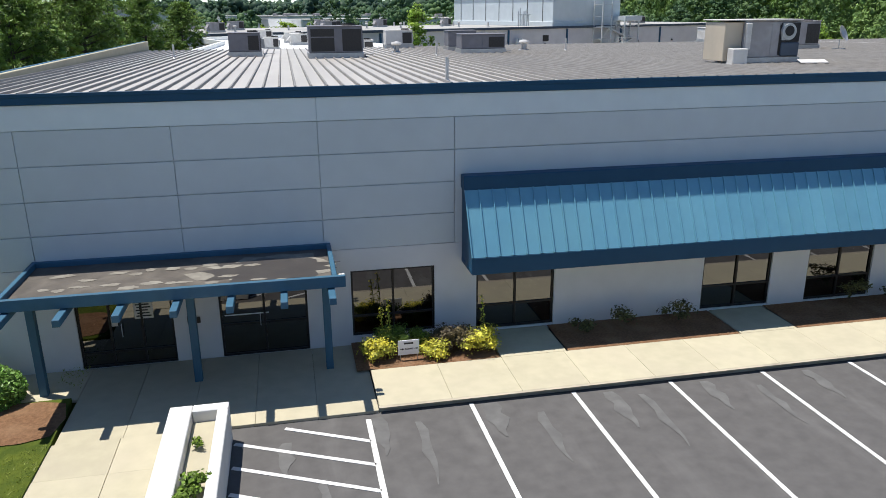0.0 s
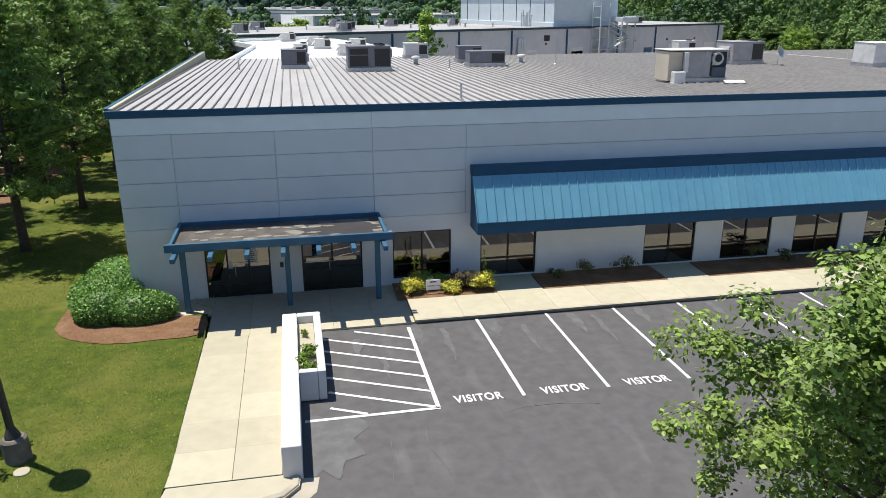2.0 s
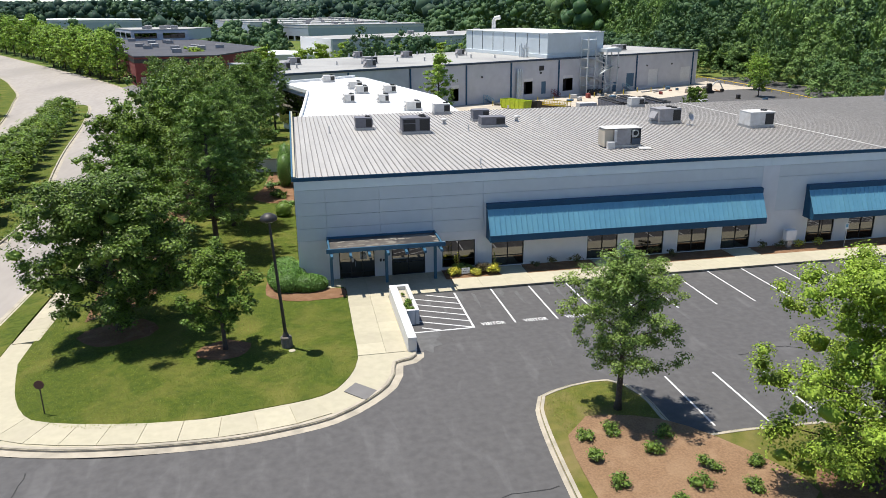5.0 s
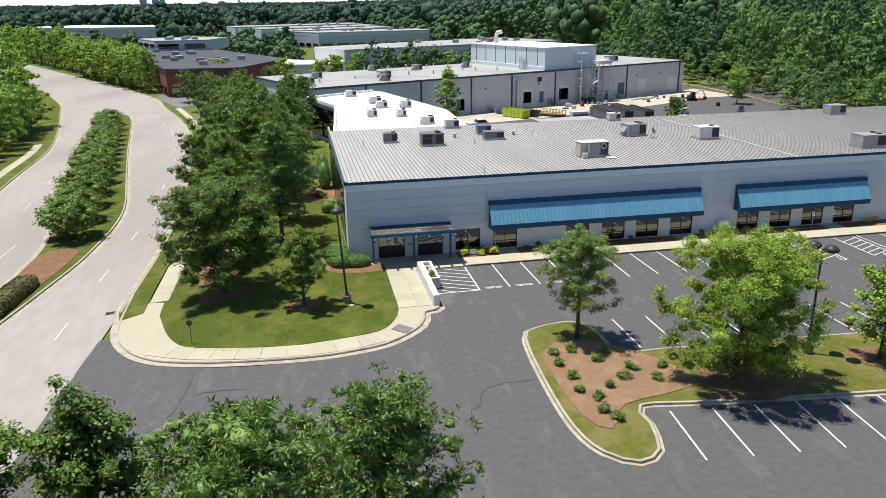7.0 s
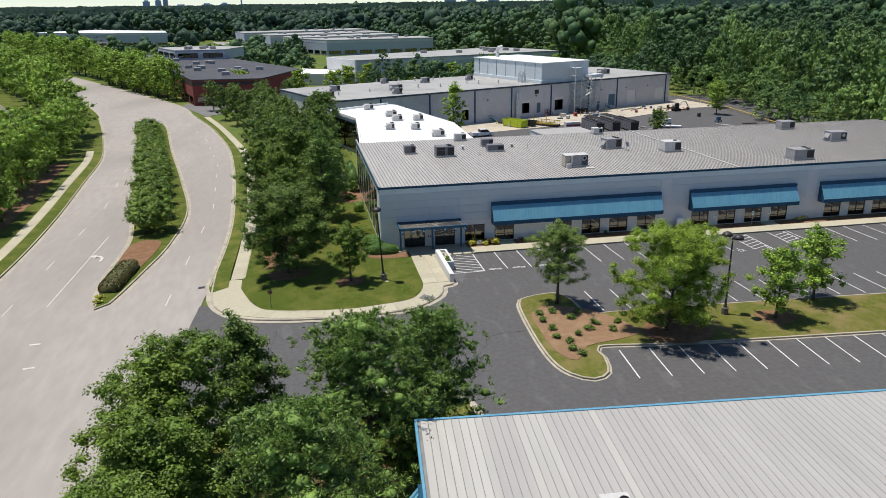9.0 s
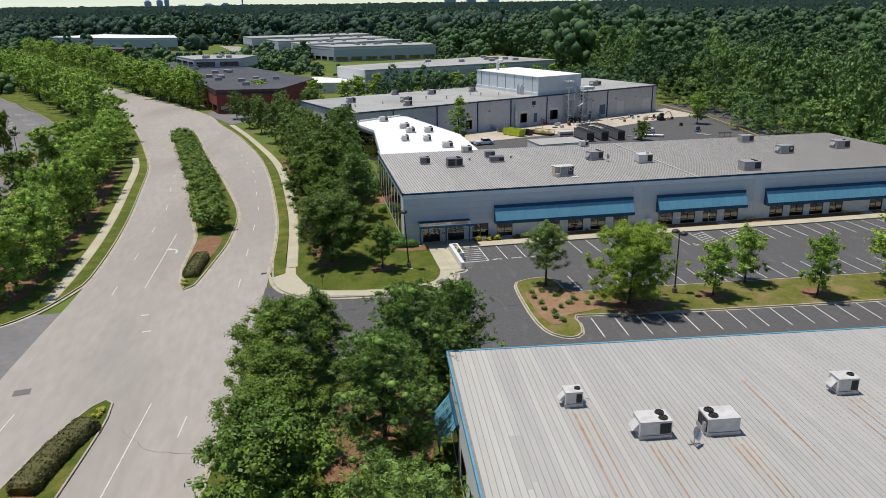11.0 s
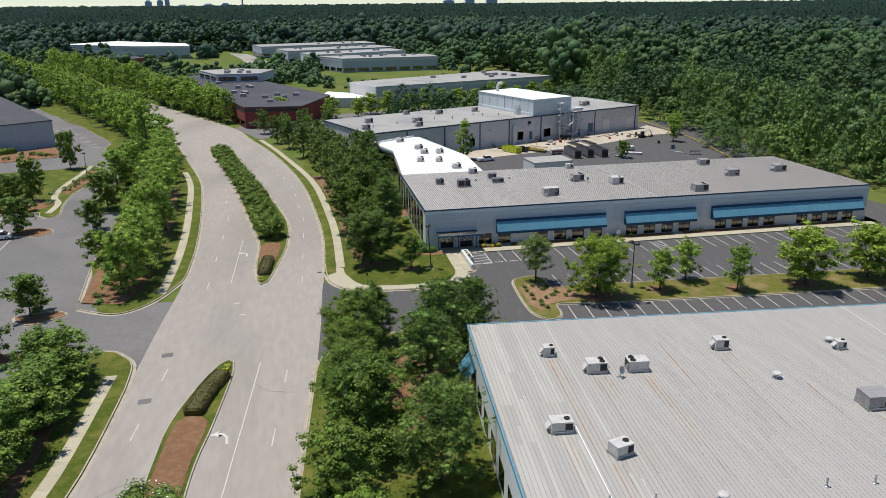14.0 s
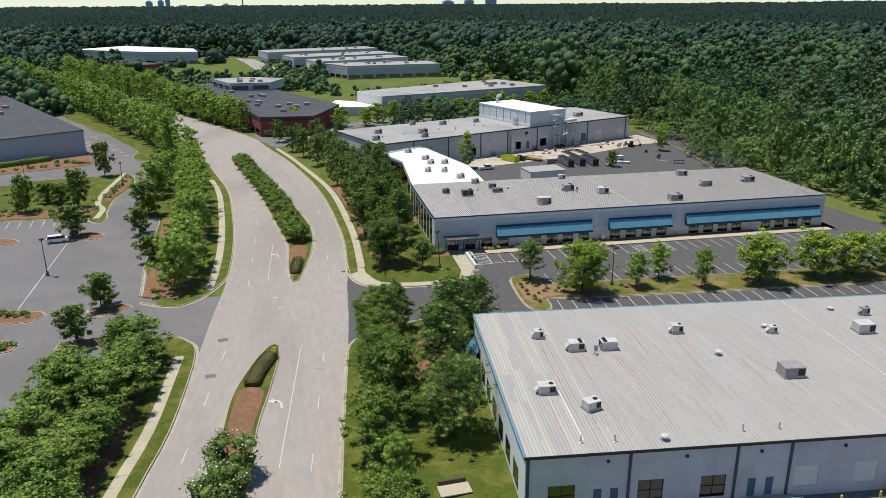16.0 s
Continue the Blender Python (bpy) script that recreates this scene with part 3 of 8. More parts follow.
def hedge(name, label, line, half, height, leaf, seed, per_m=220, size=0.16, lift=0.15, cat="hedge"):
    """A clipped hedge along a line: a rough solid body with leaves on its skin."""
    rng = np.random.default_rng(seed)
    V, Q, T, k = [], [], [], 0
    L = [Vector(p) for p in line]
    ring = 10
    body, pts = [], []
    for i, p in enumerate(L):
        d = (L[min(i + 1, len(L) - 1)] - L[max(i - 1, 0)]).normalized()
        n = Vector((-d.y, d.x))
        e = 0.75 if i in (0, len(L) - 1) else 1
        hw = (half(i / (len(L) - 1)) if callable(half) else half) * e
        for j in range(ring):
            a = math.pi * j / (ring - 1)
            o = math.copysign(abs(math.cos(a)) ** 0.5, math.cos(a)) * hw * (1 + rng.normal(0, 0.05))
            z = math.sin(a) ** 0.5 * height * e * (1 + rng.normal(0, 0.05))
            body.append((p.x + n.x * o, p.y + n.y * o, land(p.x, p.y) + lift + z))
    body = np.array(body)
    f = np.array([(i * ring + j, (i + 1) * ring + j, (i + 1) * ring + j + 1, i * ring + j + 1) for i in range(len(L) - 1) for j in range(ring - 1)])
    caps = np.array([(i * ring, i * ring + j, i * ring + j + 1) for i in (0, len(L) - 1) for j in range(1, ring - 1)])
    length = sum((b - a).length for a, b in zip(L, L[1:]))
    cnt = int(length * per_m)
    pick = f[rng.integers(0, len(f), cnt)]
    w = rng.dirichlet((1, 1, 1, 1), cnt)[:, :, None]
    pts = (body[pick] * w).sum(1) + rng.normal(0, 0.05, (cnt, 3))
    v, q = leaf_cards(pts, size, rng, 0.3)
    me = raw_mesh(name, np.concatenate([body, v]), [np.concatenate([f, q + len(body)]), caps], leaf)
    return tagged(new(name, me), label, cat)


# ---------------------------------------------------------------- land, streets and paving
def ground_sheet():
    """One sheet of grass and field that reaches the horizon."""
    xs = [-4600, -2500, -1400, -800, -500, -350] + list(range(-260, -31, 10)) + list(range(-28, 25, 2)) + list(range(30, 181, 10)) + [220, 300, 420, 600, 900, 1500, 2600, 4600]
    ys = [-1500, -700, -400, -260] + list(range(-200, 31, 10)) + list(range(34, 112, 3)) + list(range(120, 201, 10)) + [240, 300, 400, 550, 800, 1200, 2000, 3200, 4700]
    s = Shape()
    for y in ys:
        for x in xs:
            s.v.append((x, y, land(x, y) - 0.1))
    n = len(xs)
    s.f = [(j * n + i, j * n + i + 1, (j + 1) * n + i + 1, (j + 1) * n + i) for j in range(len(ys) - 1) for i in range(n - 1)]
    return tagged(part("ground", s, FIELD, None, "rough green grass and fields, gently sloping"), category="ground", kind="structure")


ground_sheet()

ROAD_R = smooth_line([(-30, -150), (-27.2, -105), (-25.5, -80), (-23.4, -57), (-21.6, -39), (-20.2, -20), (-19.2, -3), (-18.7, 12), (-19.2, 28), (-21.2, 56), (-25.2, 92), (-31.5, 123), (-39.6, 151), (-49, 182), (-84, 252), (-205, 484)], 4)
ROAD_L = smooth_line([(-56, -150), (-50.5, -100), (-48.1, -76), (-46.1, -62), (-45.2, -43), (-44.3, -25), (-43.2, -7), (-43.3, 14), (-45.2, 41), (-49.2, 76), (-57, 113), (-65, 145), (-75, 178), (-108, 252), (-229, 484)], 4)


def road_strip():
    n, k = 160, 16
    s = Shape()

    def at(line, f):
        i = min(int(f * (len(line) - 1)), len(line) - 2)
        w = f * (len(line) - 1) - i
        return Vector(line[i]).lerp(Vector(line[i + 1]), w)

    for i in range(n + 1):
        a, b = at(ROAD_L, i / n), at(ROAD_R, i / n)
        for j in range(k + 1):
            p = a.lerp(b, j / k)
            s.v.append((p.x, p.y, land(p.x, p.y) + 0.01))
    s.f = [(i * (k + 1) + j, i * (k + 1) + j + 1, (i + 1) * (k + 1) + j + 1, (i + 1) * (k + 1) + j) for i in range(n) for j in range(k)]
    return tagged(part("road", s, ROADTAR, None, "wide worn pale asphalt street curving away"), category="road", kind="structure")


road = road_strip()

lot = sheet("parking_lot", [(-21.2, -12), (-21.8, -42), (-3, -43), (-3, -50), (60, -57.5), (112, -62), (110, -10), (104.5, 34), (104, 60), (97, 60), (96, -3), (6.2, -3), (6.2, -12), (0, -14)], ASPHALT, 0.0, 6,
            "dark sealed asphalt parking lot with white stall lines", "parking lot")
yard = sheet("yard", [(22, 62), (104, 62), (128, 84), (132, 150), (112, 152), (106, 137), (22, 104)], ASPHALT, 0.02, 6, "grey asphalt service yard behind the building", "yard")
sheet("yard_apron", [(30, 92), (52, 98), (80, 108), (106, 121), (116, 122), (113, 142), (106, 136.8), (30, 107.5)], YARDDIRT, 0.05, 6, "dusty tan concrete apron along the rear building", "pavement")
sheet("far_street", [(-50, 470), (-27, 474), (-45, 560), (-66, 664), (-86, 686), (-70, 600)], ROADTAR, 0.05, 12, "pale asphalt street between far buildings", "road")
sheet("side_street", [(-47, 178), (-36, 150), (0, 190), (40, 205), (40, 214), (-5, 204), (-44, 190)], LOTTAR, -0.01, 8, "grey asphalt side street", "road")
leftlot = sheet("street_parking_lot", [(-43.9, -33), (-43.4, -15), (-56, -15), (-58, 12), (-61, 40), (-64, 62), (-66, 88), (-69, 118), (-70, 130), (-80, 152), (-92, 172), (-118, 212), (-150, 280), (-190, 330), (-250, 330), (-190, 120), (-150, -110), (-62, -110), (-63, -60), (-62, -38), (-43.6, -38)], LOTTAR, 0.0, 9,
                "grey asphalt parking lot across the street", "parking lot")


SOUTH = smooth_line([(-21.5, -41.5), (-20.2, -39.6), (-17.5, -38.2), (-12, -36.2), (-4, -35.2), (0, -35.6), (1.9, -37.2), (2.5, -40), (2.5, -50.8)], 0.8)

# kerbed lawns and beds, raised above the asphalt
def raised(name, poly, material, label, category="lawn", lift=0.15, step=5):
    ob = sheet(name, poly, material, lift, step, label, category)
    bm = bmesh.new()
    bm.from_mesh(ob.data)
    rim = bmesh.ops.extrude_edge_only(bm, edges=[e for e in bm.edges if e.is_boundary])["geom"]
    for v in rim:
        if isinstance(v, bmesh.types.BMVert):
            v.co.z -= 0.22
    bm.to_mesh(ob.data)
    bm.free()
    return ob


LAWN_IN = smooth_line([(3.05, -3.9), (3.0, -9), (2.9, -13.2), (2.0, -15.7), (0.8, -16.9), (-1.7, -17.5), (-5.7, -18.0), (-10.3, -17.7), (-13.0, -16.1), (-14.6, -13.5), (-15.9, -9)], 0.8)
LAWN_OUT = smooth_line([(6.25, -12.85), (6.2, -13.3), (5.85, -13.7), (5.3, -13.86), (4.95, -14.0), (4.82, -14.5), (4.7, -15.3), (4.25, -16.4), (3.0, -17.8), (1.2, -19.1), (-1.2, -19.75), (-4, -20.05), (-8.6, -19.75), (-12.1, -18.9), (-15.3, -17.3), (-17.6, -14.5), (-18.9, -10.5), (-19.15, -3)], 0.8)
raised("lawn", LAWN_IN + [(-16.0, 0), (-15.7, 12), (-16.0, 26), (-18.0, 55), (-21.6, 88), (-20, 120), (-2, 118), (3, 90), (0.6, 70), (0.9, 0), (0.9, -1.82), (2.96, -1.82)], GRASS, "mown green lawn in front of the building, patchy in the sun")
raised("verge", [(-19.0, -9)] + [p for p in ROAD_R if -8 < p[1] < 150] + [(-38, 152), (-33.6, 137), (-29.5, 122), (-23.2, 92), (-19.4, 60), (-17.3, 28), (-16.9, 12), (-17.3, -3), (-17.3, -8)], GRASS, "narrow grass verge beside the street kerb", "verge")
raised("verge", [p for p in ROAD_R if -150 < p[1] < -40] + SOUTH + [(2.4, -51.5), (-3.2, -51), (-9.5, -120), (-12, -150)], GRASS, "shaded grass strip under street trees", "verge", step=8)

sheet("service_yard", [(0, -87), (95, -95), (95, -150), (2, -150)], LOTTAR, 0.01, 8, "grey asphalt service yard behind the warehouse", "yard")

# the paved corner walk between lawn and kerb
walk_path = tagged(new("pavement"), "pale concrete pavement of jointed slabs", "pavement", kind="structure")
corner = sheet("pavement_base", LAWN_IN[11:-3] + [(-17.2, -8), (-18.9, -9.5)] + LAWN_OUT[::-1][3:] + [(6.0, -12.78), (2.98, -12.78)], CONCRETE, 0.12, 5, "pale concrete walk round the lawn corner", "pavement")
slabs(smooth_line([(-15.9, -16.3), (-12.6, -18.3), (-8.6, -19.45), (-4, -19.8), (-1.3, -19.5), (0.8, -18.95), (2.3, -17.95)], 0.4), 1.75, 1.8, walk_path, 0.157)
for j in range(6):
    for xa, xb in ((2.94, 4.55), (4.56, 5.78)):
        part("slab", Shape().cbox(xa, xb, -4.0 - 1.46 * j - 1.454, -4.0 - 1.46 * j, 0.0, 0.1 + 0.008 * j, 0.008), CONCRETE, walk_path)
for k in range(6):
    part("slab", Shape().cbox(0.95 if k == 0 else 3.1 + 1.5 * (k - 1), 3.094 if k == 0 else 4.594 + 1.5 * (k - 1), -3.99 if k else -1.8, -0.02, 0.0, 0.085, 0.008), CONCRETE, walk_path)
k = 10.62
while k < 93:
    part("slab", Shape().cbox(k, k + 1.854, -3.93, -1.92, 0.05, 0.16, 0.008), CONCRETE, walk_path)
    k += 1.86
for xa, xb in ((14.35, 16.3), (21.9, 23.8), (33.0, 35.2), (50.0, 52.0), (76, 78)):
    part("slab", Shape().cbox(xa, xb, -1.9, -0.02, 0.05, 0.155, 0.008), CONCRETE, walk_path)
part("slab", Shape().prism([(1.9, -16.75), (2.9, -17.85), (3.55, -17.0), (2.55, -15.95)], 0.1, 0.172), LOTTAR, walk_path, "grey kerb ramp slab")
slabs(smooth_line([(-17.2, -6.5), (-16.9, 12), (-17.3, 28), (-19.4, 60), (-23.4, 92), (-29.7, 122), (-36.5, 148)], 2)[::-1], 1.55, 1.9, walk_path, 0.16)
slabs([(x, y) for x, y in offset([p for p in ROAD_L if -13 < p[1] < 100], 2.0)], 1.5, 2.4, walk_path, 0.16)
slabs([(x, y) for x, y in offset([p for p in ROAD_L if -125 < p[1] < -38], 2.0)], 1.5, 2.4, walk_path, 0.16)

# kerbs
sweep("kerb", LAWN_OUT[::-1], KERB_PROFILE, KERB, label="pale concrete kerb and gutter")
sweep("kerb", [p for p in ROAD_R if p[1] > -9][::-1], KERB_PROFILE, KERB, label="pale concrete street kerb")
sweep("kerb", ([p for p in ROAD_R if p[1] < -43] + SOUTH)[::-1], KERB_PROFILE, KERB, label="pale concrete street kerb")
MOUTH_N = smooth_line([(-58, -15.5), (-51.5, -18.8), (-46.6, -14.5), (-43.4, -6)], 1)
MOUTH_S = smooth_line([(-45.3, -44), (-45.7, -37.5), (-47.5, -34.3), (-50.5, -32.2), (-60, -33)], 1)
sweep("kerb", MOUTH_N + [p for p in ROAD_L if p[1] > -5], KERB_PROFILE, KERB, label="pale concrete street kerb")
sweep("kerb", [p for p in ROAD_L if p[1] < -45] + MOUTH_S, KERB_PROFILE, KERB, label="pale concrete street kerb")
sweep("kerb", [(10.6, -3.94), (50, -3.94), (95.5, -3.94)][::-1], [(-0.02, 0.0), (-0.02, 0.155), (0.0, 0.16), (-0.14, 0.165)][:3] + [(0.1, 0.162)], KERB, label="straight concrete kerb along the front walk")

# far side of the street: raised banks
BANK = smooth_line([(-155, 285), (-138, 250), (-125, 228), (-111, 202), (-99, 177), (-89, 155), (-88.3, 143.5), (-86.2, 137), (-81, 135), (-75, 132), (-72.5, 126), (-74, 121), (-77.5, 118.4), (-75.4, 109.5), (-72.9, 100), (-72, 87.5), (-72.1, 67), (-71.3, 53.5), (-69, 45), (-63.6, 43.6), (-62.3, 31.4), (-61.5, 20), (-60.6, 5)], 2)
raised("verge", MOUTH_N[4:] + [p for p in ROAD_L if -5 < p[1] < 285] + BANK, GRASS, "grass bank beside the street under a row of trees", "verge", step=8)
raised("verge", [p for p in ROAD_L if p[1] < -45] + MOUTH_S[:-3] + [(-57, -35), (-61, -60), (-62, -110), (-66, -150)], GRASS, "grass bank beside the street", "verge", step=8)
sweep("kerb", (BANK + [(-58.5, -12)])[::-1], KERB_PROFILE, KERB, label="pale concrete kerb beside the far parking lot")
sheet("mulch_bed", [(-51.5, -15), (-49.4, -8), (-49.2, 14), (-50.6, 40), (-54.8, 75), (-62, 78), (-60.5, 40), (-59, 0), (-58, -13)], MULCH, 0.19, 5, "red-brown pine straw under the street trees", "mulch bed")
sheet("mulch_bed", [(-51.5, -38), (-51.3, -60), (-55, -110), (-62, -110), (-60.5, -50), (-57, -36)], MULCH, 0.19, 5, "red-brown pine straw under the street trees", "mulch bed")

# medians in the street
MED1 = [(-30.2, -10.6), (-31.3, -1), (-31.2, 12), (-32.6, 22), (-36.6, 47), (-43.6, 92), (-51.5, 127), (-51.5, 137), (-48, 139), (-44.3, 129), (-36.8, 87), (-29.6, 49), (-25.8, 27), (-25.9, 11), (-27.2, 1), (-29.0, -9.2)]
MED2 = [(-33.4, -38.6), (-35.6, -42.4), (-38.5, -53), (-39.3, -62), (-40.0, -80), (-41, -96), (-36.5, -96), (-36.0, -80), (-35.3, -64), (-34.1, -55), (-32.7, -42)]
for med in (MED1, MED2):
    line = smooth_line(med, 1.5, closed=True)
    sheet("median", line, GRASS, 0.13, 5, "kerbed grass median in the street", "median")
    sweep("kerb", line, [(0.45, 0.012)] + [(-o, z) for o, z in KERB_PROFILE[1:]], KERB, closed=True, label="pale concrete median kerb")
sheet("mulch_bed", smooth_line([(-29.9, -2.5), (-30.9, 2), (-30.6, 12), (-27.2, 12), (-28, 2)], 1.5, True), MULCH, 0.17, 5, "red-brown mulch at the median end", "mulch bed")
sheet("mulch_bed", smooth_line([(-36.2, -51.5), (-38.0, -53.5), (-38.95, -62), (-39.0, -72), (-36.3, -72), (-35.6, -63), (-34.55, -54)], 1.5, True), MULCH, 0.17, 5, "red-brown mulch strip on the median", "mulch bed")

# parking islands
ISLAND = smooth_line([(11.1, -20.4), (12.4, -18.8), (15.5, -18.3), (16.6, -20.2), (16.9, -23.9), (20, -24.1), (32, -24.7), (60, -26.4), (100, -28.6), (101, -37), (60, -35), (32, -32.9), (20, -31.7), (15.2, -31.1), (14.9, -33), (14.2, -35.6), (12.6, -36.5), (11.0, -35.2), (10.3, -32.5), (10.4, -27)], 0.9, True)
sheet("planting_island", ISLAND, DRYGRASS, 0.14, 4, "kerbed grass island between parking rows", "planting island")
sweep("kerb", ISLAND, [(0.2, 0.012)] + [(-o, z) for o, z in KERB_PROFILE[1:]], KERB, closed=True, label="pale concrete island kerb")
sheet("mulch_bed", smooth_line([(11.6, -23), (13, -21.6), (16.4, -22.6), (18.8, -25.6), (20, -29), (17, -30.2), (14.2, -30.8), (12.4, -33.2), (11.3, -31.5), (11.2, -27)], 1, True), STRAW, 0.18, 4, "red-brown pine straw bed on the island", "mulch bed")
for cx, cy, r in ((33.4, -28.6, 1.8), (45.5, -31, 1.8), (-4.4, -10.5, 1.5), (23, -29.6, 3.0), (-11, -6.5, 2.2), (57, -31.5, 2.6)):
    sheet("mulch_bed", [(cx + r * math.cos(a * 0.5236) * random.uniform(0.85, 1.15), cy + r * math.sin(a * 0.5236) * random.uniform(0.75, 1.0)) for a in range(12)], MULCH, 0.175, 3, "ring of red-brown mulch round a tree", "mulch bed")
sheet("mulch_bed", smooth_line([(-2.4, -1.2), (-2.0, -2.9), (-0.3, -3.9), (1.5, -3.9), (2.95, -3.7), (2.9, -2.1), (1.6, -1.9), (0.75, -1.5), (0.6, -0.4), (-0.1, 0.5), (-0.3, 4), (-1.8, 3.6)], 0.6, True), MULCH, 0.175, 3, "red-brown mulch bed round the rounded hedge", "mulch bed")
for xa, xb in ((10.25, 14.3), (16.35, 21.85), (23.85, 32.95), (35.25, 49.9), (52.1, 75.9), (78.1, 93.5)):
    sheet("mulch_bed", [(xa, -1.9), (xb, -1.9), (xb, -0.01), (xa, -0.01)], MULCH, 0.15, 0, "dark red mulch bed at the foot of the wall", "mulch bed")
sheet("mulch_bed", [(-13.5, -4), (-14.5, 10), (-15, 26), (-17, 55), (-19, 75), (-10, 75), (-8, 55), (-9, 30), (-10.5, 14), (-9, 6), (-10, -2)], MULCH, 0.165, 5, "brown leaf litter under the trees", "mulch bed")
sheet("mulch_bed", [(-12, -44), (-4.2, -44), (-4.6, -52), (-7.5, -60), (-12.5, -62), (-14.5, -54)], MULCH, 0.165, 5, "brown pine straw under trees", "mulch bed")

# ---- painted lines
def line_piece(a, b, w, parent, material, name="stall_line", lift=0.014):
    a, b = Vector(a), Vector(b)
    d = (b - a).normalized()
    n = Vector((-d.y, d.x)) * w / 2
    c = (a + b) / 2
    q = [a - n, b - n, b + n, a + n]
    z0 = land(*c) + lift
    part(name, Shape().add([(p.x - c.x, p.y - c.y, land(*p) + lift - z0 - 0.012) for p in q] + [(p.x - c.x, p.y - c.y, land(*p) + lift - z0) for p in q],
                           [(4, 5, 6, 7), (0, 1, 5, 4), (1, 2, 6, 5), (2, 3, 7, 6), (3, 0, 4, 7)]), material, parent, m=pose(c.x, c.y, z0))


for k in range(27):
    x = 13.0 + 2.745 * k
    if k in (11, 12, 13):
        continue
    line_piece((x - 0.06, -4.02), (x, -9.95), 0.11, lot, PAINT)
line_piece((10.3, -4.25), (10.3, -10.15), 0.13, lot, PAINT)
line_piece((6.4, -10.15), (10.35, -10.15), 0.13, lot, PAINT)
for k in range(6):
    line_piece((8.3, -4.25) if k == 0 else (7.15, -3.72 - 0.97 * k), (10.25, -5.23 - 0.97 * k), 0.11, lot, PAINT, "hatch_line")
line_piece((7.15, -9.54), (8.2, -10.07), 0.11, lot, PAINT, "hatch_line")
for x0 in (43.2, 48.6):
    for side in (0, 2.2):
        line_piece((x0 + side, -4.3), (x0 + side, -10), 0.11, lot, PAINT)
    for k in range(6):
        line_piece((x0 + 0.1, -5.6 - 0.85 * k), (x0 + 2.1, -4.7 - 0.85 * k), 0.11, lot, PAINT, "hatch_line")
for k in range(29):
    x = 18.7 + 2.72 * k
    line_piece((x, -18.4 - 0.045 * (x - 18.7)), (x, -23.4 - 0.055 * (x - 18.7)), 0.11, lot, PAINT)
    x = 16.6 + 2.64 * k
    line_piece((x, -31.9 - 0.066 * (x - 16.6)), (x - 0.45, -36.9 - 0.066 * (x - 16.6)), 0.11, lot, PAINT)
def word(body, width, height, material, parent, m, label=""):
    """Flat raised letters of the given width and height, centred on m, as one mesh."""
    cu = bpy.data.curves.new("painted_word", "FONT")
    cu.body, cu.size, cu.extrude, cu.align_x = body, 0.64, 0.004, "CENTER"
    cu.space_character, cu.offset = 1.12, 0.018
    tmp = new("painted_word", cu)
    bpy.context.view_layer.update()
    me = bpy.data.meshes.new_from_object(tmp.evaluated_get(bpy.context.evaluated_depsgraph_get()))
    bpy.data.objects.remove(tmp)
    me.materials.append(material)
    wide = max(v.co.x for v in me.vertices) - min(v.co.x for v in me.vertices)
    tall = max(v.co.y for v in me.vertices)
    return part("painted_word", me, material, parent, label, m=m @ Matrix.Diagonal((width / wide, height / tall, 1, 1)))


for k in range(3):
    word("VISITOR", 1.52, 0.42, PAINT, lot, pose(11.6 + 2.745 * k, -9.98, 0.014), "white painted word VISITOR")

# painted wheelchair signs in the accessible bays
for x, y in ((41.4, -9.95), (45.1, -10.05), (50.0, -9.95)):
    s = Shape()
    arc = [radians(-200 + 250 * i / 12) for i in range(13)]
    for a, b in zip(arc, arc[1:]):
        s.add([(r * math.cos(q) - 0.05, r * math.sin(q) - 0.1, 0) for q, r in ((a, 0.36), (b, 0.36), (b, 0.26), (a, 0.26))], [(3, 0, 1, 2)])
    s.add([(-0.12, 0.0, 0.004), (0.0, 0.0, 0.004), (0.0, 0.5, 0.004), (-0.12, 0.5, 0.004)], [(0, 1, 2, 3)])
    s.add([(0.0, 0.02, 0.004), (0.3, 0.02, 0.004), (0.3, 0.12, 0.004), (0.0, 0.12, 0.004)], [(0, 1, 2, 3)])
    s.add([(0.3, 0.12, 0.004), (0.3, 0.02, 0.004), (0.42, -0.4, 0.004), (0.52, -0.36, 0.004)], [(0, 1, 2, 3)])
    s.add([(0.1 * math.cos(0.785 * k) - 0.06, 0.1 * math.sin(0.785 * k) + 0.63, 0) for k in range(8)], [tuple(range(8))])
    part("accessible_sign", s, PAINT, lot, "white painted wheelchair sign", m=pose(x, y, 0.014, 0, 0, 0))


# dark sealed cracks in the asphalt
def crack(pts, parent, material, w=0.06, lift=0.012):
    rng = np.random.default_rng(len(pts) * 7 + int(abs(pts[0][0]) * 10))
    fine = [(x + rng.normal(0, 0.07), y + rng.normal(0, 0.07)) for x, y in smooth_line(pts, 0.5)]
    s = Shape()
    for i, p in enumerate(fine):
        a, b = Vector(fine[max(i - 1, 0)]), Vector(fine[min(i + 1, len(fine) - 1)])
        d = (b - a).normalized() * w * rng.uniform(0.3, 0.8)
        s.v += [(p[0] - d.y, p[1] + d.x, land(*p) + lift), (p[0] + d.y, p[1] - d.x, land(*p) + lift)]
    s.f = [(2 * i, 2 * i + 1, 2 * i + 3, 2 * i + 2) for i in range(len(fine) - 1)]
    part("crack", s, material, parent, "dark sealed crack in the asphalt")


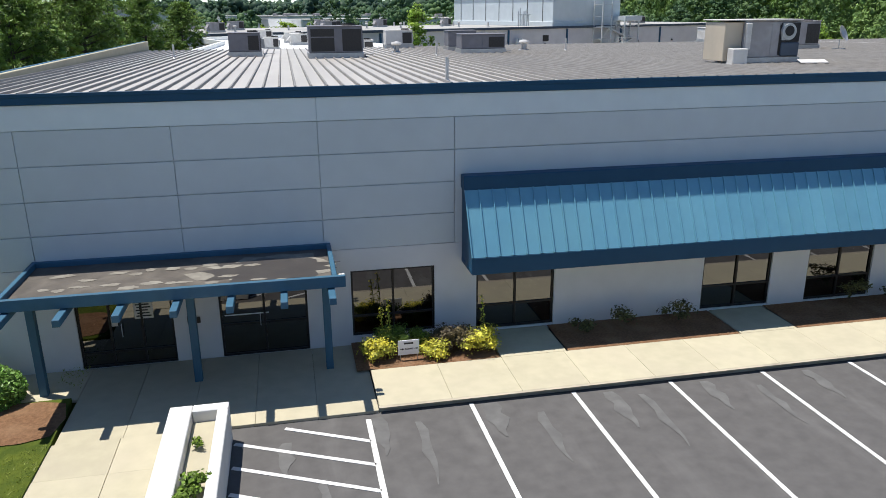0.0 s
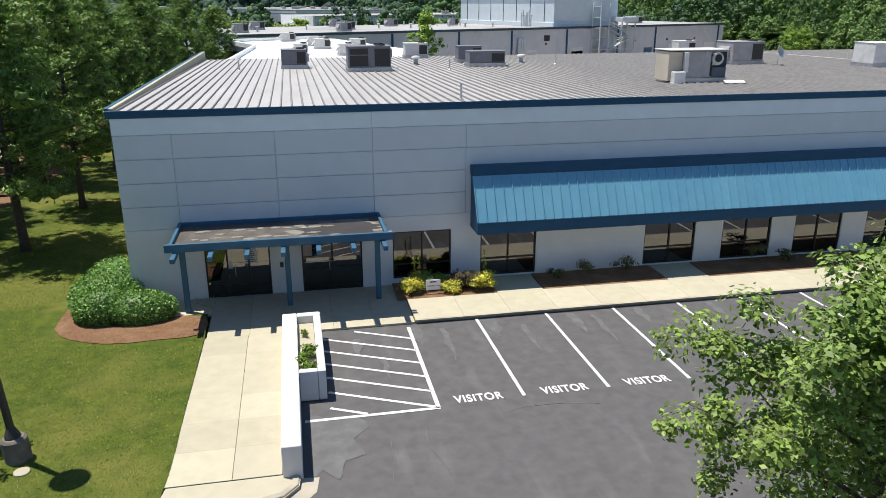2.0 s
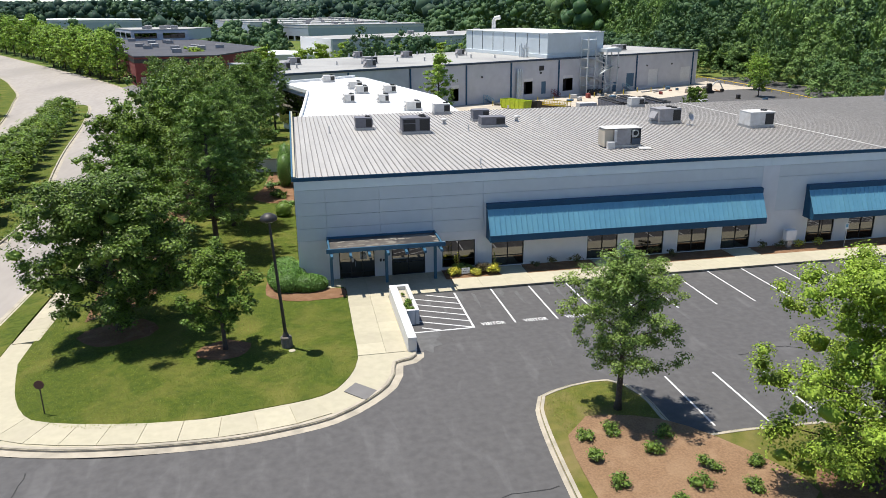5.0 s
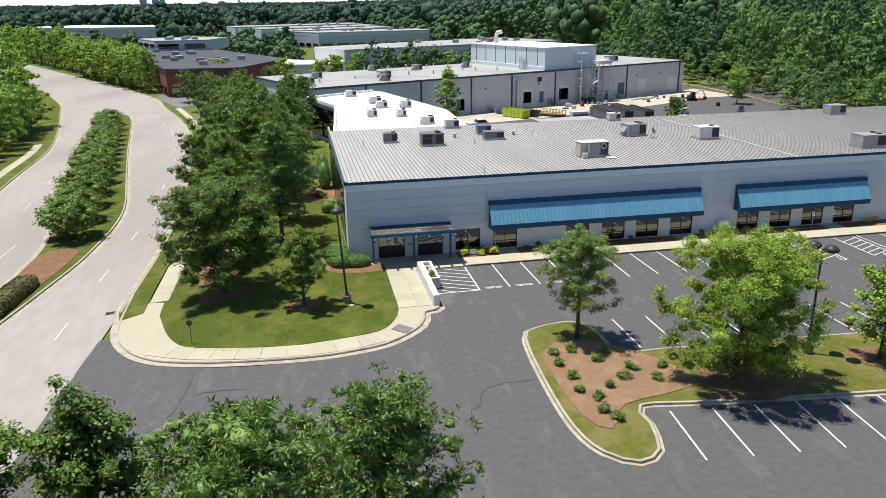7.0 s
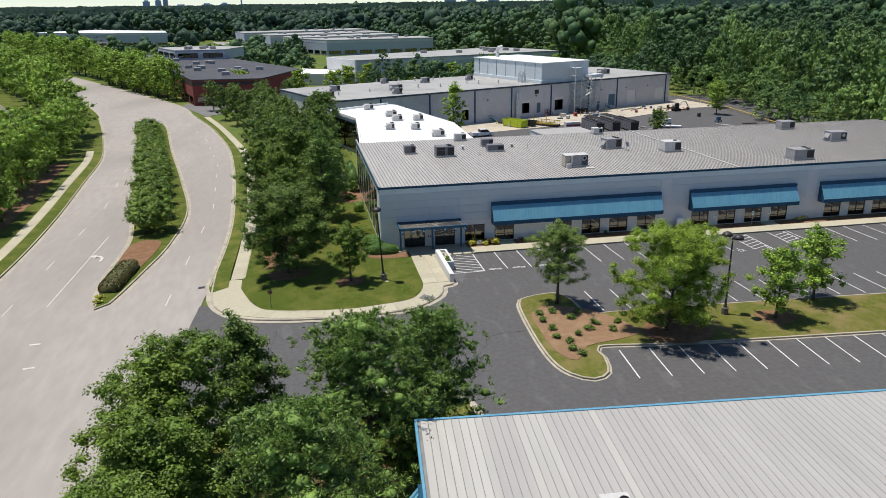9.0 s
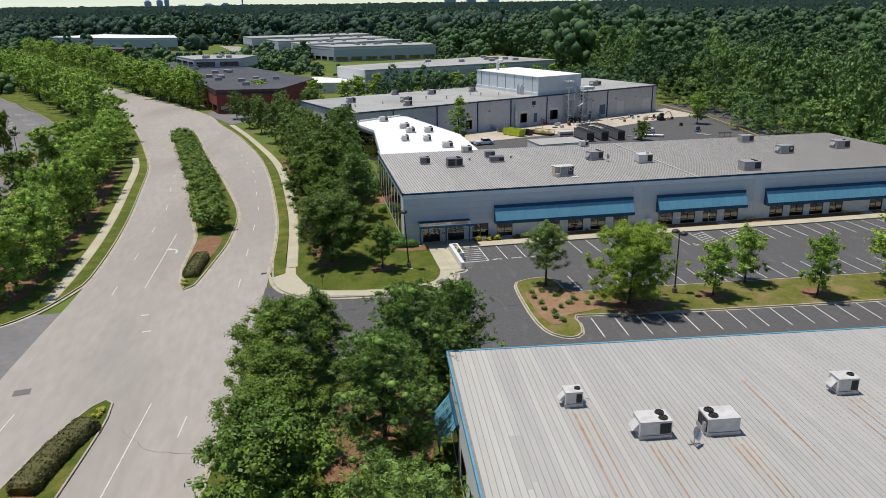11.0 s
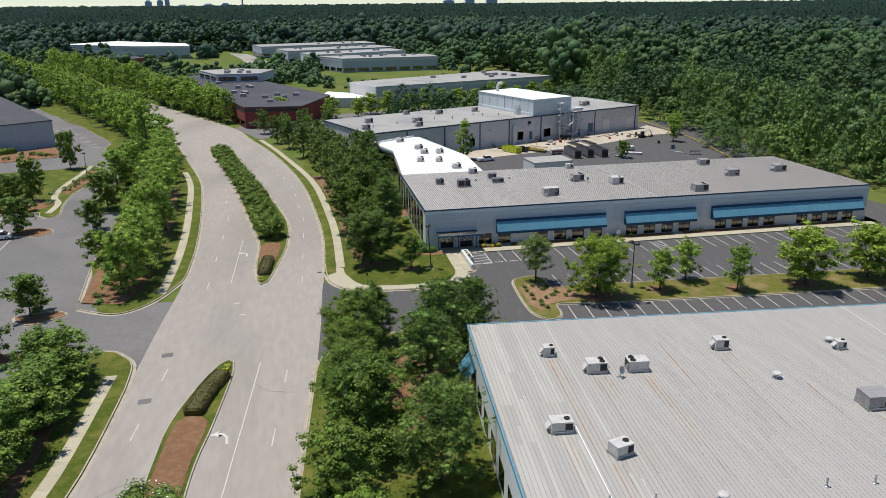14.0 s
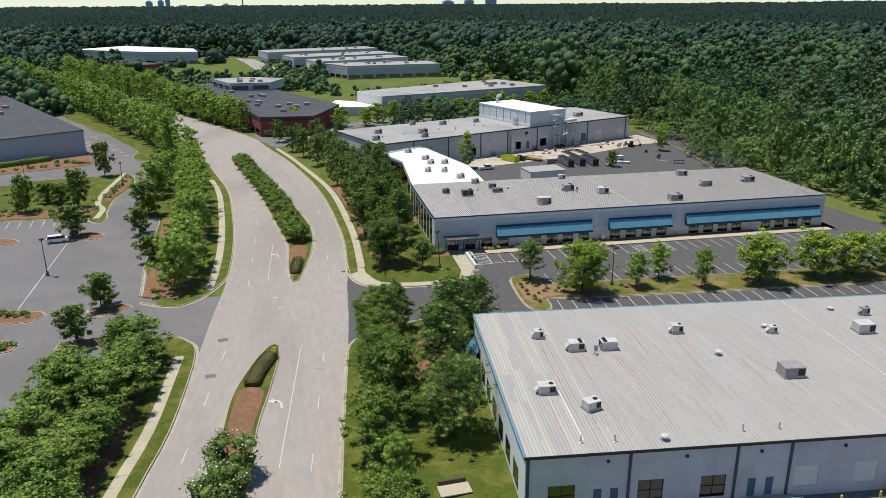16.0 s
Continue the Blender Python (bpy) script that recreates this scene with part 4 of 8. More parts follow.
WORNTAR = mat("asphalt_bleached", (0.142, 0.139, 0.135), (0.104, 0.101, 0.099), 2.0, 0.85, bump=0.25, bscale=70, stain=(0.1, 0.097, 0.094), sscale=2.2, smix=0.6, dist=0.006)
CRACKTAR = mat("crack_sealer", (0.03, 0.029, 0.028), (0.042, 0.04, 0.039), 8, 0.7, bump=0.1)
for c in ([(10.0, -26.3), (8.4, -26.4), (6.8, -26.9), (5.9, -28.5), (4.4, -30.6)], [(-11.9, -20.6), (-12.2, -23.2), (-12.5, -25.3), (-13.6, -31)], [(-11.5, -23.4), (-9.8, -23.4), (-8.5, -23.6)],
          [(30, -14), (33, -13.4), (36, -14.4)], [(24, -17), (26.5, -16.4), (28, -17)]):
    crack(c, lot, CRACKTAR, 0.04)
for c in ([(13.3, -14.6), (13.35, -15.3), (13.2, -16.1)], [(8.6, -11.2), (8.75, -12.3), (8.5, -13.6)], [(9.8, -11.2), (9.7, -12.2), (10.0, -13.5)], [(12.3, -10.7), (13.6, -10.6), (15.2, -10.9)]):
    crack(c, lot, WORNTAR, 0.016)
ring = [(6.55, -9.9), (7.1, -10.25), (7.9, -10.2), (8.15, -10.8), (7.7, -11.3), (7.95, -12.1), (7.4, -12.3), (7.2, -13.1), (6.8, -12.6), (6.55, -12.9)]
sheet("worn_patch", smooth_line(ring, 0.25, True), WORNTAR, 0.011, 2, "pale worn patch of asphalt beside the planter", parent=lot)
for x, y, w, l in ((10.55, -4.9, 0.22, 1.7), (11.5, -5.3, 0.14, 2.6), (13.4, -4.8, 0.3, 1.6), (14.5, -5.5, 0.16, 2.2), (16.6, -4.9, 0.24, 1.8), (17.4, -5.2, 0.14, 2.5), (19.3, -4.9, 0.22, 1.5), (20.6, -5.4, 0.13, 2.0), (22.4, -4.9, 0.2, 1.6), (8.3, -5.6, 0.2, 1.4), (9.1, -7.2, 0.12, 1.6)):
    k = [0.55, 0.9, 0.7, 1.0, 0.6, 0.3, 0.1]
    s = Shape()
    s.v = [(x + side * 1.9 * w * a + 0.04 * math.sin(2 * i + x), y + 0.7 - l * i / 6, 0.0115) for i, a in enumerate(k) for side in (-0.5, 0.5)]
    s.f = [(2 * i, 2 * i + 2, 2 * i + 3, 2 * i + 1) for i in range(6)]
    part("drip_stain", s, WORNTAR, lot, "pale drip mark on the asphalt")
for c in ([(-44, -66), (-40, -64), (-36.5, -66)], [(-31, -44), (-28, -48), (-24.5, -49)]):
    crack(c, road, LOTTAR, 0.03, 0.026)

for x, y, rz in ((-41.7, -35.1, 8), (-42.5, -47.6, 5)):
    part("road_patch", Shape().box(-0.75, 0.75, -0.6, 0.6, -0.02, 0.022), LOTTAR, road, "darker square asphalt patch", m=pose(x, y, land(x, y), 0, 0, rz))
part("drain_grate", Shape().box(-0.45, 0.45, -0.3, 0.3, -0.02, 0.03), STEELDK, road, "dark iron street drain", m=pose(-20.1, -6.6, land(-20.1, -6.6), 0, 0, 3))


# ---------------------------------------------------------------- building pieces
def wall_with_openings(s, x0, x1, z0, z1, y0, y1, holes):
    """A wall from x0 to x1 with rectangular openings through it, one connected piece."""
    xs = sorted({x0, x1, *[h[0] for h in holes], *[h[1] for h in holes]})
    zs = sorted({z0, z1, *[h[2] for h in holes], *[h[3] for h in holes]})
    solid = {(i, j) for i in range(len(xs) - 1) for j in range(len(zs) - 1)
             if not any(h[0] <= xs[i] and h[1] >= xs[i + 1] and h[2] <= zs[j] and h[3] >= zs[j + 1] for h in holes)}
    ids, verts, faces = {}, [], []

    def v(i, j, k):
        if (i, j, k) not in ids:
            ids[i, j, k] = len(verts)
            verts.append((xs[i], (y0, y1)[k], zs[j]))
        return ids[i, j, k]

    for i, j in solid:
        faces += [(v(i, j, 0), v(i + 1, j, 0), v(i + 1, j + 1, 0), v(i, j + 1, 0)), (v(i, j, 1), v(i, j + 1, 1), v(i + 1, j + 1, 1), v(i + 1, j, 1))]
        for (di, dj), (a, b) in (((-1, 0), ((0, 0), (0, 1))), ((1, 0), ((1, 1), (1, 0))), ((0, -1), ((1, 0), (0, 0))), ((0, 1), ((0, 1), (1, 1)))):
            if (i + di, j + dj) not in solid:
                p, q = (i + a[0], j + a[1]), (i + b[0], j + b[1])
                faces.append((v(*p, 0), v(*q, 0), v(*q, 1), v(*p, 1)))
    return s.add(verts, faces)


def window(parent, x0, x1, z0, z1, y, bars=1, rail=None, name="window", depth=0.12, label="dark bronze framed window with tinted glass"):
    """A framed window: frame, mullions and panes, facing -y."""
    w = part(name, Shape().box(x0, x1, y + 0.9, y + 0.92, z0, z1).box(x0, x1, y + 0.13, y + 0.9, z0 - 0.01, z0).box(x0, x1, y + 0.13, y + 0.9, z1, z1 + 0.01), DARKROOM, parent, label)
    f = Shape()
    t = 0.06
    f.box(x0, x1, y, y + depth, z0, z0 + t).box(x0, x1, y, y + depth, z1 - t, z1)
    f.box(x0, x0 + t, y, y + depth, z0 + t, z1 - t).box(x1 - t, x1, y, y + depth, z0 + t, z1 - t)
    step = (x1 - x0) / (bars + 1)
    for i in range(bars):
        c = x0 + step * (i + 1)
        f.box(c - t / 2, c + t / 2, y, y + depth, z0 + t, z1 - t)
    rows = [z0 + t, z1 - t]
    if rail:
        f.box(x0 + t, x1 - t, y + 0.004, y + depth - 0.004, rail - t / 2, rail + t / 2)
        rows = [z0 + t, rail, z1 - t]
    part("frame", f, BRONZE, w)
    for i in range(bars + 1):
        for za, zb in zip(rows, rows[1:]):
            p = part("pane", Shape().box(x0 + step * i + 0.02, x0 + step * (i + 1) - 0.02, y + 0.05, y + 0.062, za, zb), GLASS, w)
            p.visible_shadow = False
    return w


def awning(parent, x0, x1, label="blue standing-seam metal awning over the windows"):
    """Sloped metal awning: back band, seamed pans, eave fascia."""
    # fascia darker than the pans, its shade carried by the colour
    a = part("awning", Shape().cbox(x0, x1, -1.31, -1.25, 2.46, 2.95, 0.01).cbox(x0, x0 + 0.05, -1.25, 0.0, 2.46, 2.6, 0.01).cbox(x1 - 0.05, x1, -1.25, 0.0, 2.46, 2.6, 0.01)
             .add([(x, y, z) for x in (x0 + 0.01, x0 + 0.05) for y, z in ((-1.25, 2.5), (-1.25, 2.95), (-0.4, 4.7), (0, 4.9), (0, 2.5))], [(0, 1, 2, 3, 4), (9, 8, 7, 6, 5), (0, 5, 6, 1), (4, 9, 5, 0)])
             .add([(x, y, z) for x in (x1 - 0.05, x1 - 0.01) for y, z in ((-1.25, 2.5), (-1.25, 2.95), (-0.4, 4.7), (0, 4.9), (0, 2.5))], [(0, 1, 2, 3, 4), (9, 8, 7, 6, 5), (0, 5, 6, 1), (4, 9, 5, 0)]), NAVY, parent, label)
    part("back_band", Shape().cbox(x0 - 0.03, x1 + 0.03, -0.42, -0.005, 4.69, 5.1, 0.02), NAVY, a)
    n = round((x1 - x0) / 0.405)
    w = (x1 - x0) / n
    s = Shape().add([(0, -1.29, 2.96), (w, -1.29, 2.96), (w, -0.4, 4.7), (0, -0.4, 4.7)], [(0, 1, 2, 3)])
    s.add([(x, -1.3 + dy, 2.96 + dz) for x in (-0.014, 0.014) for dy, dz in ((0, 0), (-0.035, 0.03))] + [(x, -0.4 + dy, 4.7 + dz) for x in (-0.014, 0.014) for dy, dz in ((0, 0), (-0.035, 0.02))],
          [(0, 1, 3, 2), (4, 6, 7, 5), (0, 4, 5, 1), (2, 3, 7, 6), (1, 5, 7, 3)])
    me = s.mesh("pan", BLUE)
    for i in range(n):
        part("pan", me, BLUE, a, m=pose(x0 + w * i, 0, 0))
    part("soffit", Shape().box(x0 + 0.06, x1 - 0.06, -1.24, -0.01, 2.5, 2.53), BLUE, a)
    return a


def hvac(label, w, d, h, z, x, y, rz=0, fans=2, casing=None, hood=True, open_side=False, group="rooftop units"):
    """A packaged rooftop unit on a base frame: casing, coil panel, fan rings, hood, disconnect box."""
    casing = casing or HVACP
    t = thing("rooftop_unit", label, "air conditioner", group, m=pose(x, y, z, 0, 0, rz))
    part("base_frame", Shape().box(-w / 2 - 0.05, w / 2 + 0.05, -d / 2 - 0.05, d / 2 + 0.05, -0.15, 0.12), GALV, t)
    part("casing", Shape().cbox(-w / 2, w / 2, -d / 2, d / 2, 0.12, h, 0.025).cbox(-w / 2 - 0.03, w / 2 + 0.03, -d / 2 - 0.03, d / 2 + 0.03, h, h + 0.04, 0.012)
         .box(-w * 0.02, w * 0.02, -d / 2 - 0.012, -d / 2, 0.15, h - 0.04), casing, t)
    c = part("coil", Shape().box(w * 0.12, w / 2 - 0.06, -d / 2 - 0.014, -d / 2 - 0.003, 0.2, h - 0.12).box(w / 2, w / 2 + 0.012, -d / 2 + 0.08, d / 2 - 0.08, 0.2, h - 0.12), COIL, t, "dark finned coil")
    if open_side == 2:
        part("open_bay", Shape().box(-w / 2 + 0.1, -w * 0.03, -d / 2 - 0.013, -d / 2 - 0.003, 0.2, h * 0.62).box(-w / 2 + 0.1, -w * 0.03, -d / 2 - 0.013, -d / 2 - 0.003, h * 0.66, h - 0.1), COIL, t, "open dark service bay")
    elif open_side == 3:
        part("open_bay", Shape().box(w * 0.14, w / 2 - 0.05, -d / 2 - 0.03, -d / 2 - 0.016, h * 0.5, h - 0.05), TYRE, t, "open dark fan bay")
        part("tank", Shape().cbox(w * 0.15, w / 2 - 0.06, -d / 2 - 0.1, -d / 2 - 0.015, 0.16, h * 0.46, 0.03), SLATE, t, "grey lower cabinet")
        fs = part("fan_scroll", Shape().tube([(w * 0.27, -d / 2 - 0.1, h * 0.74), (w * 0.27, -d / 2 - 0.031, h * 0.74)], [0.3, 0.33], 20).box(w * 0.15, w * 0.24, -d / 2 - 0.08, -d / 2 - 0.031, h * 0.52, h * 0.95), GALV, t, "pale round fan housing")
        part("fan_hole", Shape().tube([(w * 0.27, -d / 2 - 0.115, h * 0.76), (w * 0.27, -d / 2 - 0.101, h * 0.76)], [0.19, 0.19], 16), TYRE, fs)
        part("filter_screen", Shape().cbox(-w / 2 - 0.75, -w / 2 - 0.01, -d / 2 + 0.1, d / 2 - 0.1, 0.0, h - 0.02, 0.02), YARDDIRT, t, "tan mesh side screen")
        part("lid", Shape().cbox(-w / 2 - 0.8, w / 2 + 0.04, -d / 2 - 0.06, d / 2 + 0.04, h + 0.041, h + 0.08, 0.01), HVACW, t, "pale sheet lid")
        part("control_box", Shape().cbox(-w / 2 - 0.02, -w / 2 + 0.2, -d / 2 - 0.16, -d / 2 - 0.015, h * 0.3, h * 0.97, 0.02), HVACW, t, "white upright control box")
        part("pump_box", Shape().cbox(-w / 2 - 0.65, -w / 2 - 0.05, -d / 2 - 0.45, -d / 2 - 0.02, -0.12, h * 0.34, 0.03), HVACW, t, "small pale box")
    elif open_side:
        part("fan_scroll", Shape().tube([(w * 0.28, -d / 2 - 0.05, h * 0.62), (w * 0.28, -d / 2 - 0.015, h * 0.62)], [0.26, 0.26], 16), GALV, t)
    for i in range(fans):
        cx, cy = (w * 0.27, (i - (fans - 1) / 2) * d * 0.46) if fans < 3 else ((i - 1) * w * 0.3, 0)
        r = min(0.3, d * 0.2)
        f = part("fan_ring", Shape().tube([(cx, cy, h + 0.03), (cx, cy, h + 0.13)], [r * 1.1, r], 16, cap=False).tube([(cx, cy, h + 0.02), (cx, cy, h + 0.045)], [r * 1.02, r * 1.02], 16), COIL, t, "dark round fan opening")
        s = Shape()
        for k in range(4):
            a = k * math.pi / 4
            s.box(-r, r, -0.012, 0.012, h + 0.1, h + 0.115)
            s.v[-8:] = [tuple(pose(cx, cy, 0, 0, 0, 45 * k) @ Vector(p)) for p in s.v[-8:]]
        part("grille", s.tube([(cx, cy, h + 0.05), (cx, cy, h + 0.12)], [0.08, 0.07], 8), STEELDK, f)
    if hood:
        part("hood", Shape().add([(-w / 2 - 0.4, -d * 0.3, h * 0.35), (-w / 2 - 0.4, d * 0.3, h * 0.35), (-w / 2, d * 0.3, h * 0.8), (-w / 2, -d * 0.3, h * 0.8), (-w / 2, d * 0.3, h * 0.3), (-w / 2, -d * 0.3, h * 0.3)],
                                 [(0, 3, 2, 1), (0, 5, 3), (1, 2, 4), (0, 1, 4, 5), (3, 5, 4, 2)]), casing, t)
    part("switch_box", Shape().cbox(w / 2 + 0.02, w / 2 + 0.2, d / 2 - 0.4, d / 2 - 0.15, 0.25, 0.75, 0.01), GALV, t)
    part("conduit", Shape().tube([(w / 2 + 0.1, d / 2 - 0.28, 0.25), (w / 2 + 0.1, d / 2 - 0.28, -0.05), (w / 2 + 0.7, d / 2 - 0.1, -0.05)], 0.025, 6), GALV, t)
    return t


def vent(label, x, y, z, h=0.5, r=0.06, cap=False, group="roof vents", cat="roof vent", name="roof_vent"):
    t = thing(name, label, cat, group, m=pose(x, y, z))
    part("pipe", Shape().tube([(0, 0, -0.1), (0, 0, h)], r, 10), GALV if cap else HVACW, t)
    part("flashing", Shape().tube([(0, 0, -0.06), (0, 0, 0.03), (0, 0, 0.08)], [r * 2.4, r * 2.2, r], 12), GALV, t)
    if cap:
        part("cap", Shape().tube([(0, 0, h - 0.05), (0, 0, h + 0.02), (0, 0, h + 0.12), (0, 0, h + 0.16)], [r * 1.3, r * 2.0, r * 1.7, r * 0.4], 12), HVACW, t, "round white vent cowl")
    return t


# ---------------------------------------------------------------- the front building
main = thing("office_building", "long low office building with grey panel walls and blue awnings", "building")
LEN, DEPTH, TOP = 94.2, 33.5, 7.36
Z0 = 0.06
holes = [(2.82, 5.35, Z0, 2.42), (6.6, 9.06, Z0, 2.42), (10.33, 12.8, 0.35, 2.39), (14.08, 16.55, 0.2, 2.39)]
spots = [21.58, 25.38, 29.05, 32.8, 40.3, 44.1, 47.9, 51.6, 59.6, 63.3, 66.9, 70.5, 78.0, 81.6, 85.2, 88.7]
holes += [(x, x + 2.46, 0.2, 2.39) for x in spots]
lower = wall_with_openings(Shape(), 0, LEN, -0.3, 3.05, 0, 0.28, holes)
part("wall", lower, WALLPALE, main, "pale painted lower wall with openings")
for a in (Shape().box(0, LEN, 0.05, 0.28, 3.05, TOP), Shape().box(0, 0.25, 0.28, DEPTH, -0.6, 7.1), Shape().box(LEN - 0.25, LEN, 0.28, DEPTH, -0.6, 7.1), Shape().box(0.25, LEN - 0.25, DEPTH - 0.25, DEPTH, -2.4, 6.9)):
    part("wall", a, WALLGREY, main)
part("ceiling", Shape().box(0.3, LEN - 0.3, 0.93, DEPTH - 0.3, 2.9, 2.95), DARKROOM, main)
bands = [3.05, 3.97, 4.89, 5.81, 6.73]
cols = [0.0, 2.08, 5.85, 9.62, 13.42]
while cols[-1] < LEN - 3:
    cols.append(cols[-1] + 3.79)
cols[-1] = LEN
for a, b in zip(cols, cols[1:]):
    if b < 13.5:
        for z0, z1 in zip(bands, bands[1:]):
            part("panel", Shape().cbox(a + 0.008, b - 0.008, 0.0, 0.06, z0 + 0.012, z1 - 0.012, 0.006), WALLGREY, main)
for a, b in zip((13.42, 36.46, 57.2), (36.46, 57.2, LEN)):
    for z0, z1 in ((3.05, 5.81), (5.81, 6.73)):
        part("panel", Shape().cbox(a + 0.007, b - 0.007, 0.0, 0.06, z0 + 0.011, z1 - 0.012, 0.006), WALLGREY, main)
for a, b in zip((0, 9.62, 36.46, 57.2), (9.62, 36.46, 57.2, LEN)):
    part("panel", Shape().cbox(a + 0.003, b - 0.003, -0.012, 0.06, 6.736, TOP, 0.006), WALLTOP, main, "pale top band panel")
for x in (35.75, 56.5):
    part("pilaster", Shape().cbox(x, x + 1.42, -0.03, -0.001, -0.2, 6.74, 0.006), WALLPALE, main, "pale painted wall strip")
part("gutter", Shape().cbox(-0.12, LEN + 0.1, -0.07, -0.012, TOP + 0.01, 7.64, 0.015).cbox(-0.12, LEN + 0.1, -0.1, -0.07, 7.56, 7.66, 0.01), NAVY, main, "dark blue metal gutter fascia")
part("gutter", Shape().cbox(-0.14, -0.004, -0.012, DEPTH, TOP + 0.01, 7.76, 0.02), BEAM, main, "blue metal edge trim")
# roof: a low slope with standing seams
RIDGE = 7.37
REAR = 7.12
rf = part("roof", Shape().add([(0, -0.06, 7.61), (LEN, -0.06, 7.61), (LEN, 17, RIDGE), (0, 17, RIDGE), (0, DEPTH, REAR), (LEN, DEPTH, REAR), (0, -0.06, 7.55), (LEN, -0.06, 7.55), (0, DEPTH, 6.9), (LEN, DEPTH, 6.9)],
                               [(0, 1, 2, 3), (3, 2, 5, 4), (6, 7, 1, 0), (9, 8, 4, 5), (6, 0, 3, 4, 8), (1, 7, 9, 5, 2)]), ROOFMETAL, main, "weathered grey standing-seam metal roof")
rib = Shape()
for (y0, z0), (y1, z1) in (((-0.09, 7.615), (17, RIDGE)), ((17, RIDGE), (DEPTH, REAR))):
    rib.add([(x, y, z + dz) for y, z in ((y0, z0), (y1, z1)) for x, dz in ((-0.04, 0), (-0.022, 0.065), (0.022, 0.065), (0.04, 0))], [(0, 1, 5, 4), (1, 2, 6, 5), (2, 3, 7, 6), (0, 3, 2, 1)])
rib_me = rib.mesh("seam", ROOFRIB)
for i in range(int(94 / 0.4208)):
    part("seam", rib_me, ROOFRIB, rf, m=pose(0.280 + 0.4208 * i, 0, 0))
part("coping", Shape().cbox(0.0, 0.16, 0.0, DEPTH + 0.1, 7.0, 7.74, 0.015), CONCRETE, main, "weathered pale parapet coping")
joint = Shape().add([(x, y, z) for x in (46.3, 46.5) for y, z in ((-0.1, 7.69), (17, RIDGE + 0.09), (DEPTH, REAR + 0.09))], [(0, 3, 4, 1), (1, 4, 5, 2)])
part("expansion_joint", joint, HVACW, main, "pale strip across the roof")

# windows and doors
for x0, x1, z0, z1 in holes[2:]:
    window(main, x0, x1, z0, z1, 0.06, 1, 0.95)


def entrance(x0, x1, leaves, rail, label):
    """A glazed aluminium entrance: frame, leaves with handles, panes."""
    w = window(main, x0, x1, Z0, 2.42, 0.06, leaves - 1, rail, "door", label=label)
    part("handle", Shape().tube([((x0 + x1) / 2 - 0.12, 0.03, 0.95), ((x0 + x1) / 2 - 0.12, 0.0, 0.98), ((x0 + x1) / 2 - 0.12, 0.0, 1.3), ((x0 + x1) / 2 - 0.12, 0.03, 1.33)], 0.014, 6), GALV, w)
    return w


d1 = entrance(2.82, 5.35, 3, 0.5, "dark bronze glazed double entrance door")
d2 = entrance(6.6, 9.06, 2, 1.02, "dark bronze glazed entrance front")
notice = part("notice", Shape().box(4.32, 4.82, 0.095, 0.1, 1.42, 2.02), HVACW, d1, "pale notice stuck inside the door glass")
for k in range(6):
    part("text_bar", Shape().box(4.37 + 0.03 * (k % 2), 4.77 - 0.04 * (k % 3), 0.09, 0.094, 1.48 + 0.085 * k, 1.52 + 0.085 * k), SIGNINK, notice)
part("notice", Shape().box(3.66, 3.86, 0.095, 0.1, 1.25, 1.55), HVACW, d1, "small pale notice on the door glass")
part("text_bar", Shape().box(6.72, 7.95, 0.095, 0.1, 1.28, 1.315), SIGNWHITE, d2, "white lettering strip on the glass")
part("keypad", Shape().cbox(5.72, 5.86, -0.05, -0.003, 1.2, 1.42, 0.01), STEELDK, main)
part("keypad", Shape().cbox(5.95, 6.07, -0.05, -0.003, 1.2, 1.38, 0.01), STEELDK, main)
for a, b in ((13.62, 35.7), (39.75, 54.8), (58.4, 92.7)):
    awning(main, a, b)
# entrance canopy
can = part("canopy", Shape().cbox(2.1, 9.68, -2.78, -0.1, 3.1, 3.16, 0.01), PUDDLE, main, "flat canopy roof with dried puddle marks")
blot_rng = np.random.default_rng(6)


def blot(x, y, rx, ry, material, label, lift, n=18):
    """A thin uneven stain lying on the canopy roof."""
    s = Shape()
    s.add([(x, y, lift)] + [(x + rx * math.cos(6.2832 * i / n) * k, y + ry * math.sin(6.2832 * i / n) * k, lift) for i, k in enumerate(blot_rng.uniform(0.72, 1.15, n))], [(0, i + 1, (i + 1) % n + 1) for i in range(n)])
    part("stain", s, material, can, label)


blot(8.1, -1.5, 1.85, 1.15, DRIED, "pale rim of a dried puddle", 3.164, 26)
blot(8.2, -1.62, 1.7, 0.98, DAMP, "dark damp patch", 3.168, 26)
for i in range(22):
    blot(2.7 + 0.5 * (i % 11) + blot_rng.normal(0, 0.12), -2.1 + 1.0 * (i // 11) + blot_rng.normal(0, 0.14), blot_rng.uniform(0.12, 0.3), blot_rng.uniform(0.07, 0.16), DRIED, "pale dried puddle mark", 3.165 + 0.0004 * i)
for ya, yb, xa, xb in ((-2.9, -2.78, 1.85, 10.0), (-0.13, -0.006, 2.0, 9.8)):
    part("beam", Shape().cbox(xa, xb, ya, yb, 3.0, 3.3, 0.012), BEAM, can, "blue painted beam")
for xa in (2.0, 9.68):
    part("beam", Shape().cbox(xa, xa + 0.12, -2.77, -0.14, 3.0, 3.3, 0.012), BEAM, can, "blue painted beam")
for x in (2.1, 3.36, 4.62, 5.88, 7.14, 8.4, 9.55):
    part("joist", Shape().cbox(x, x + 0.17, -3.55, -0.01, 2.8, 2.98, 0.012), BEAM, can, "blue painted joist")
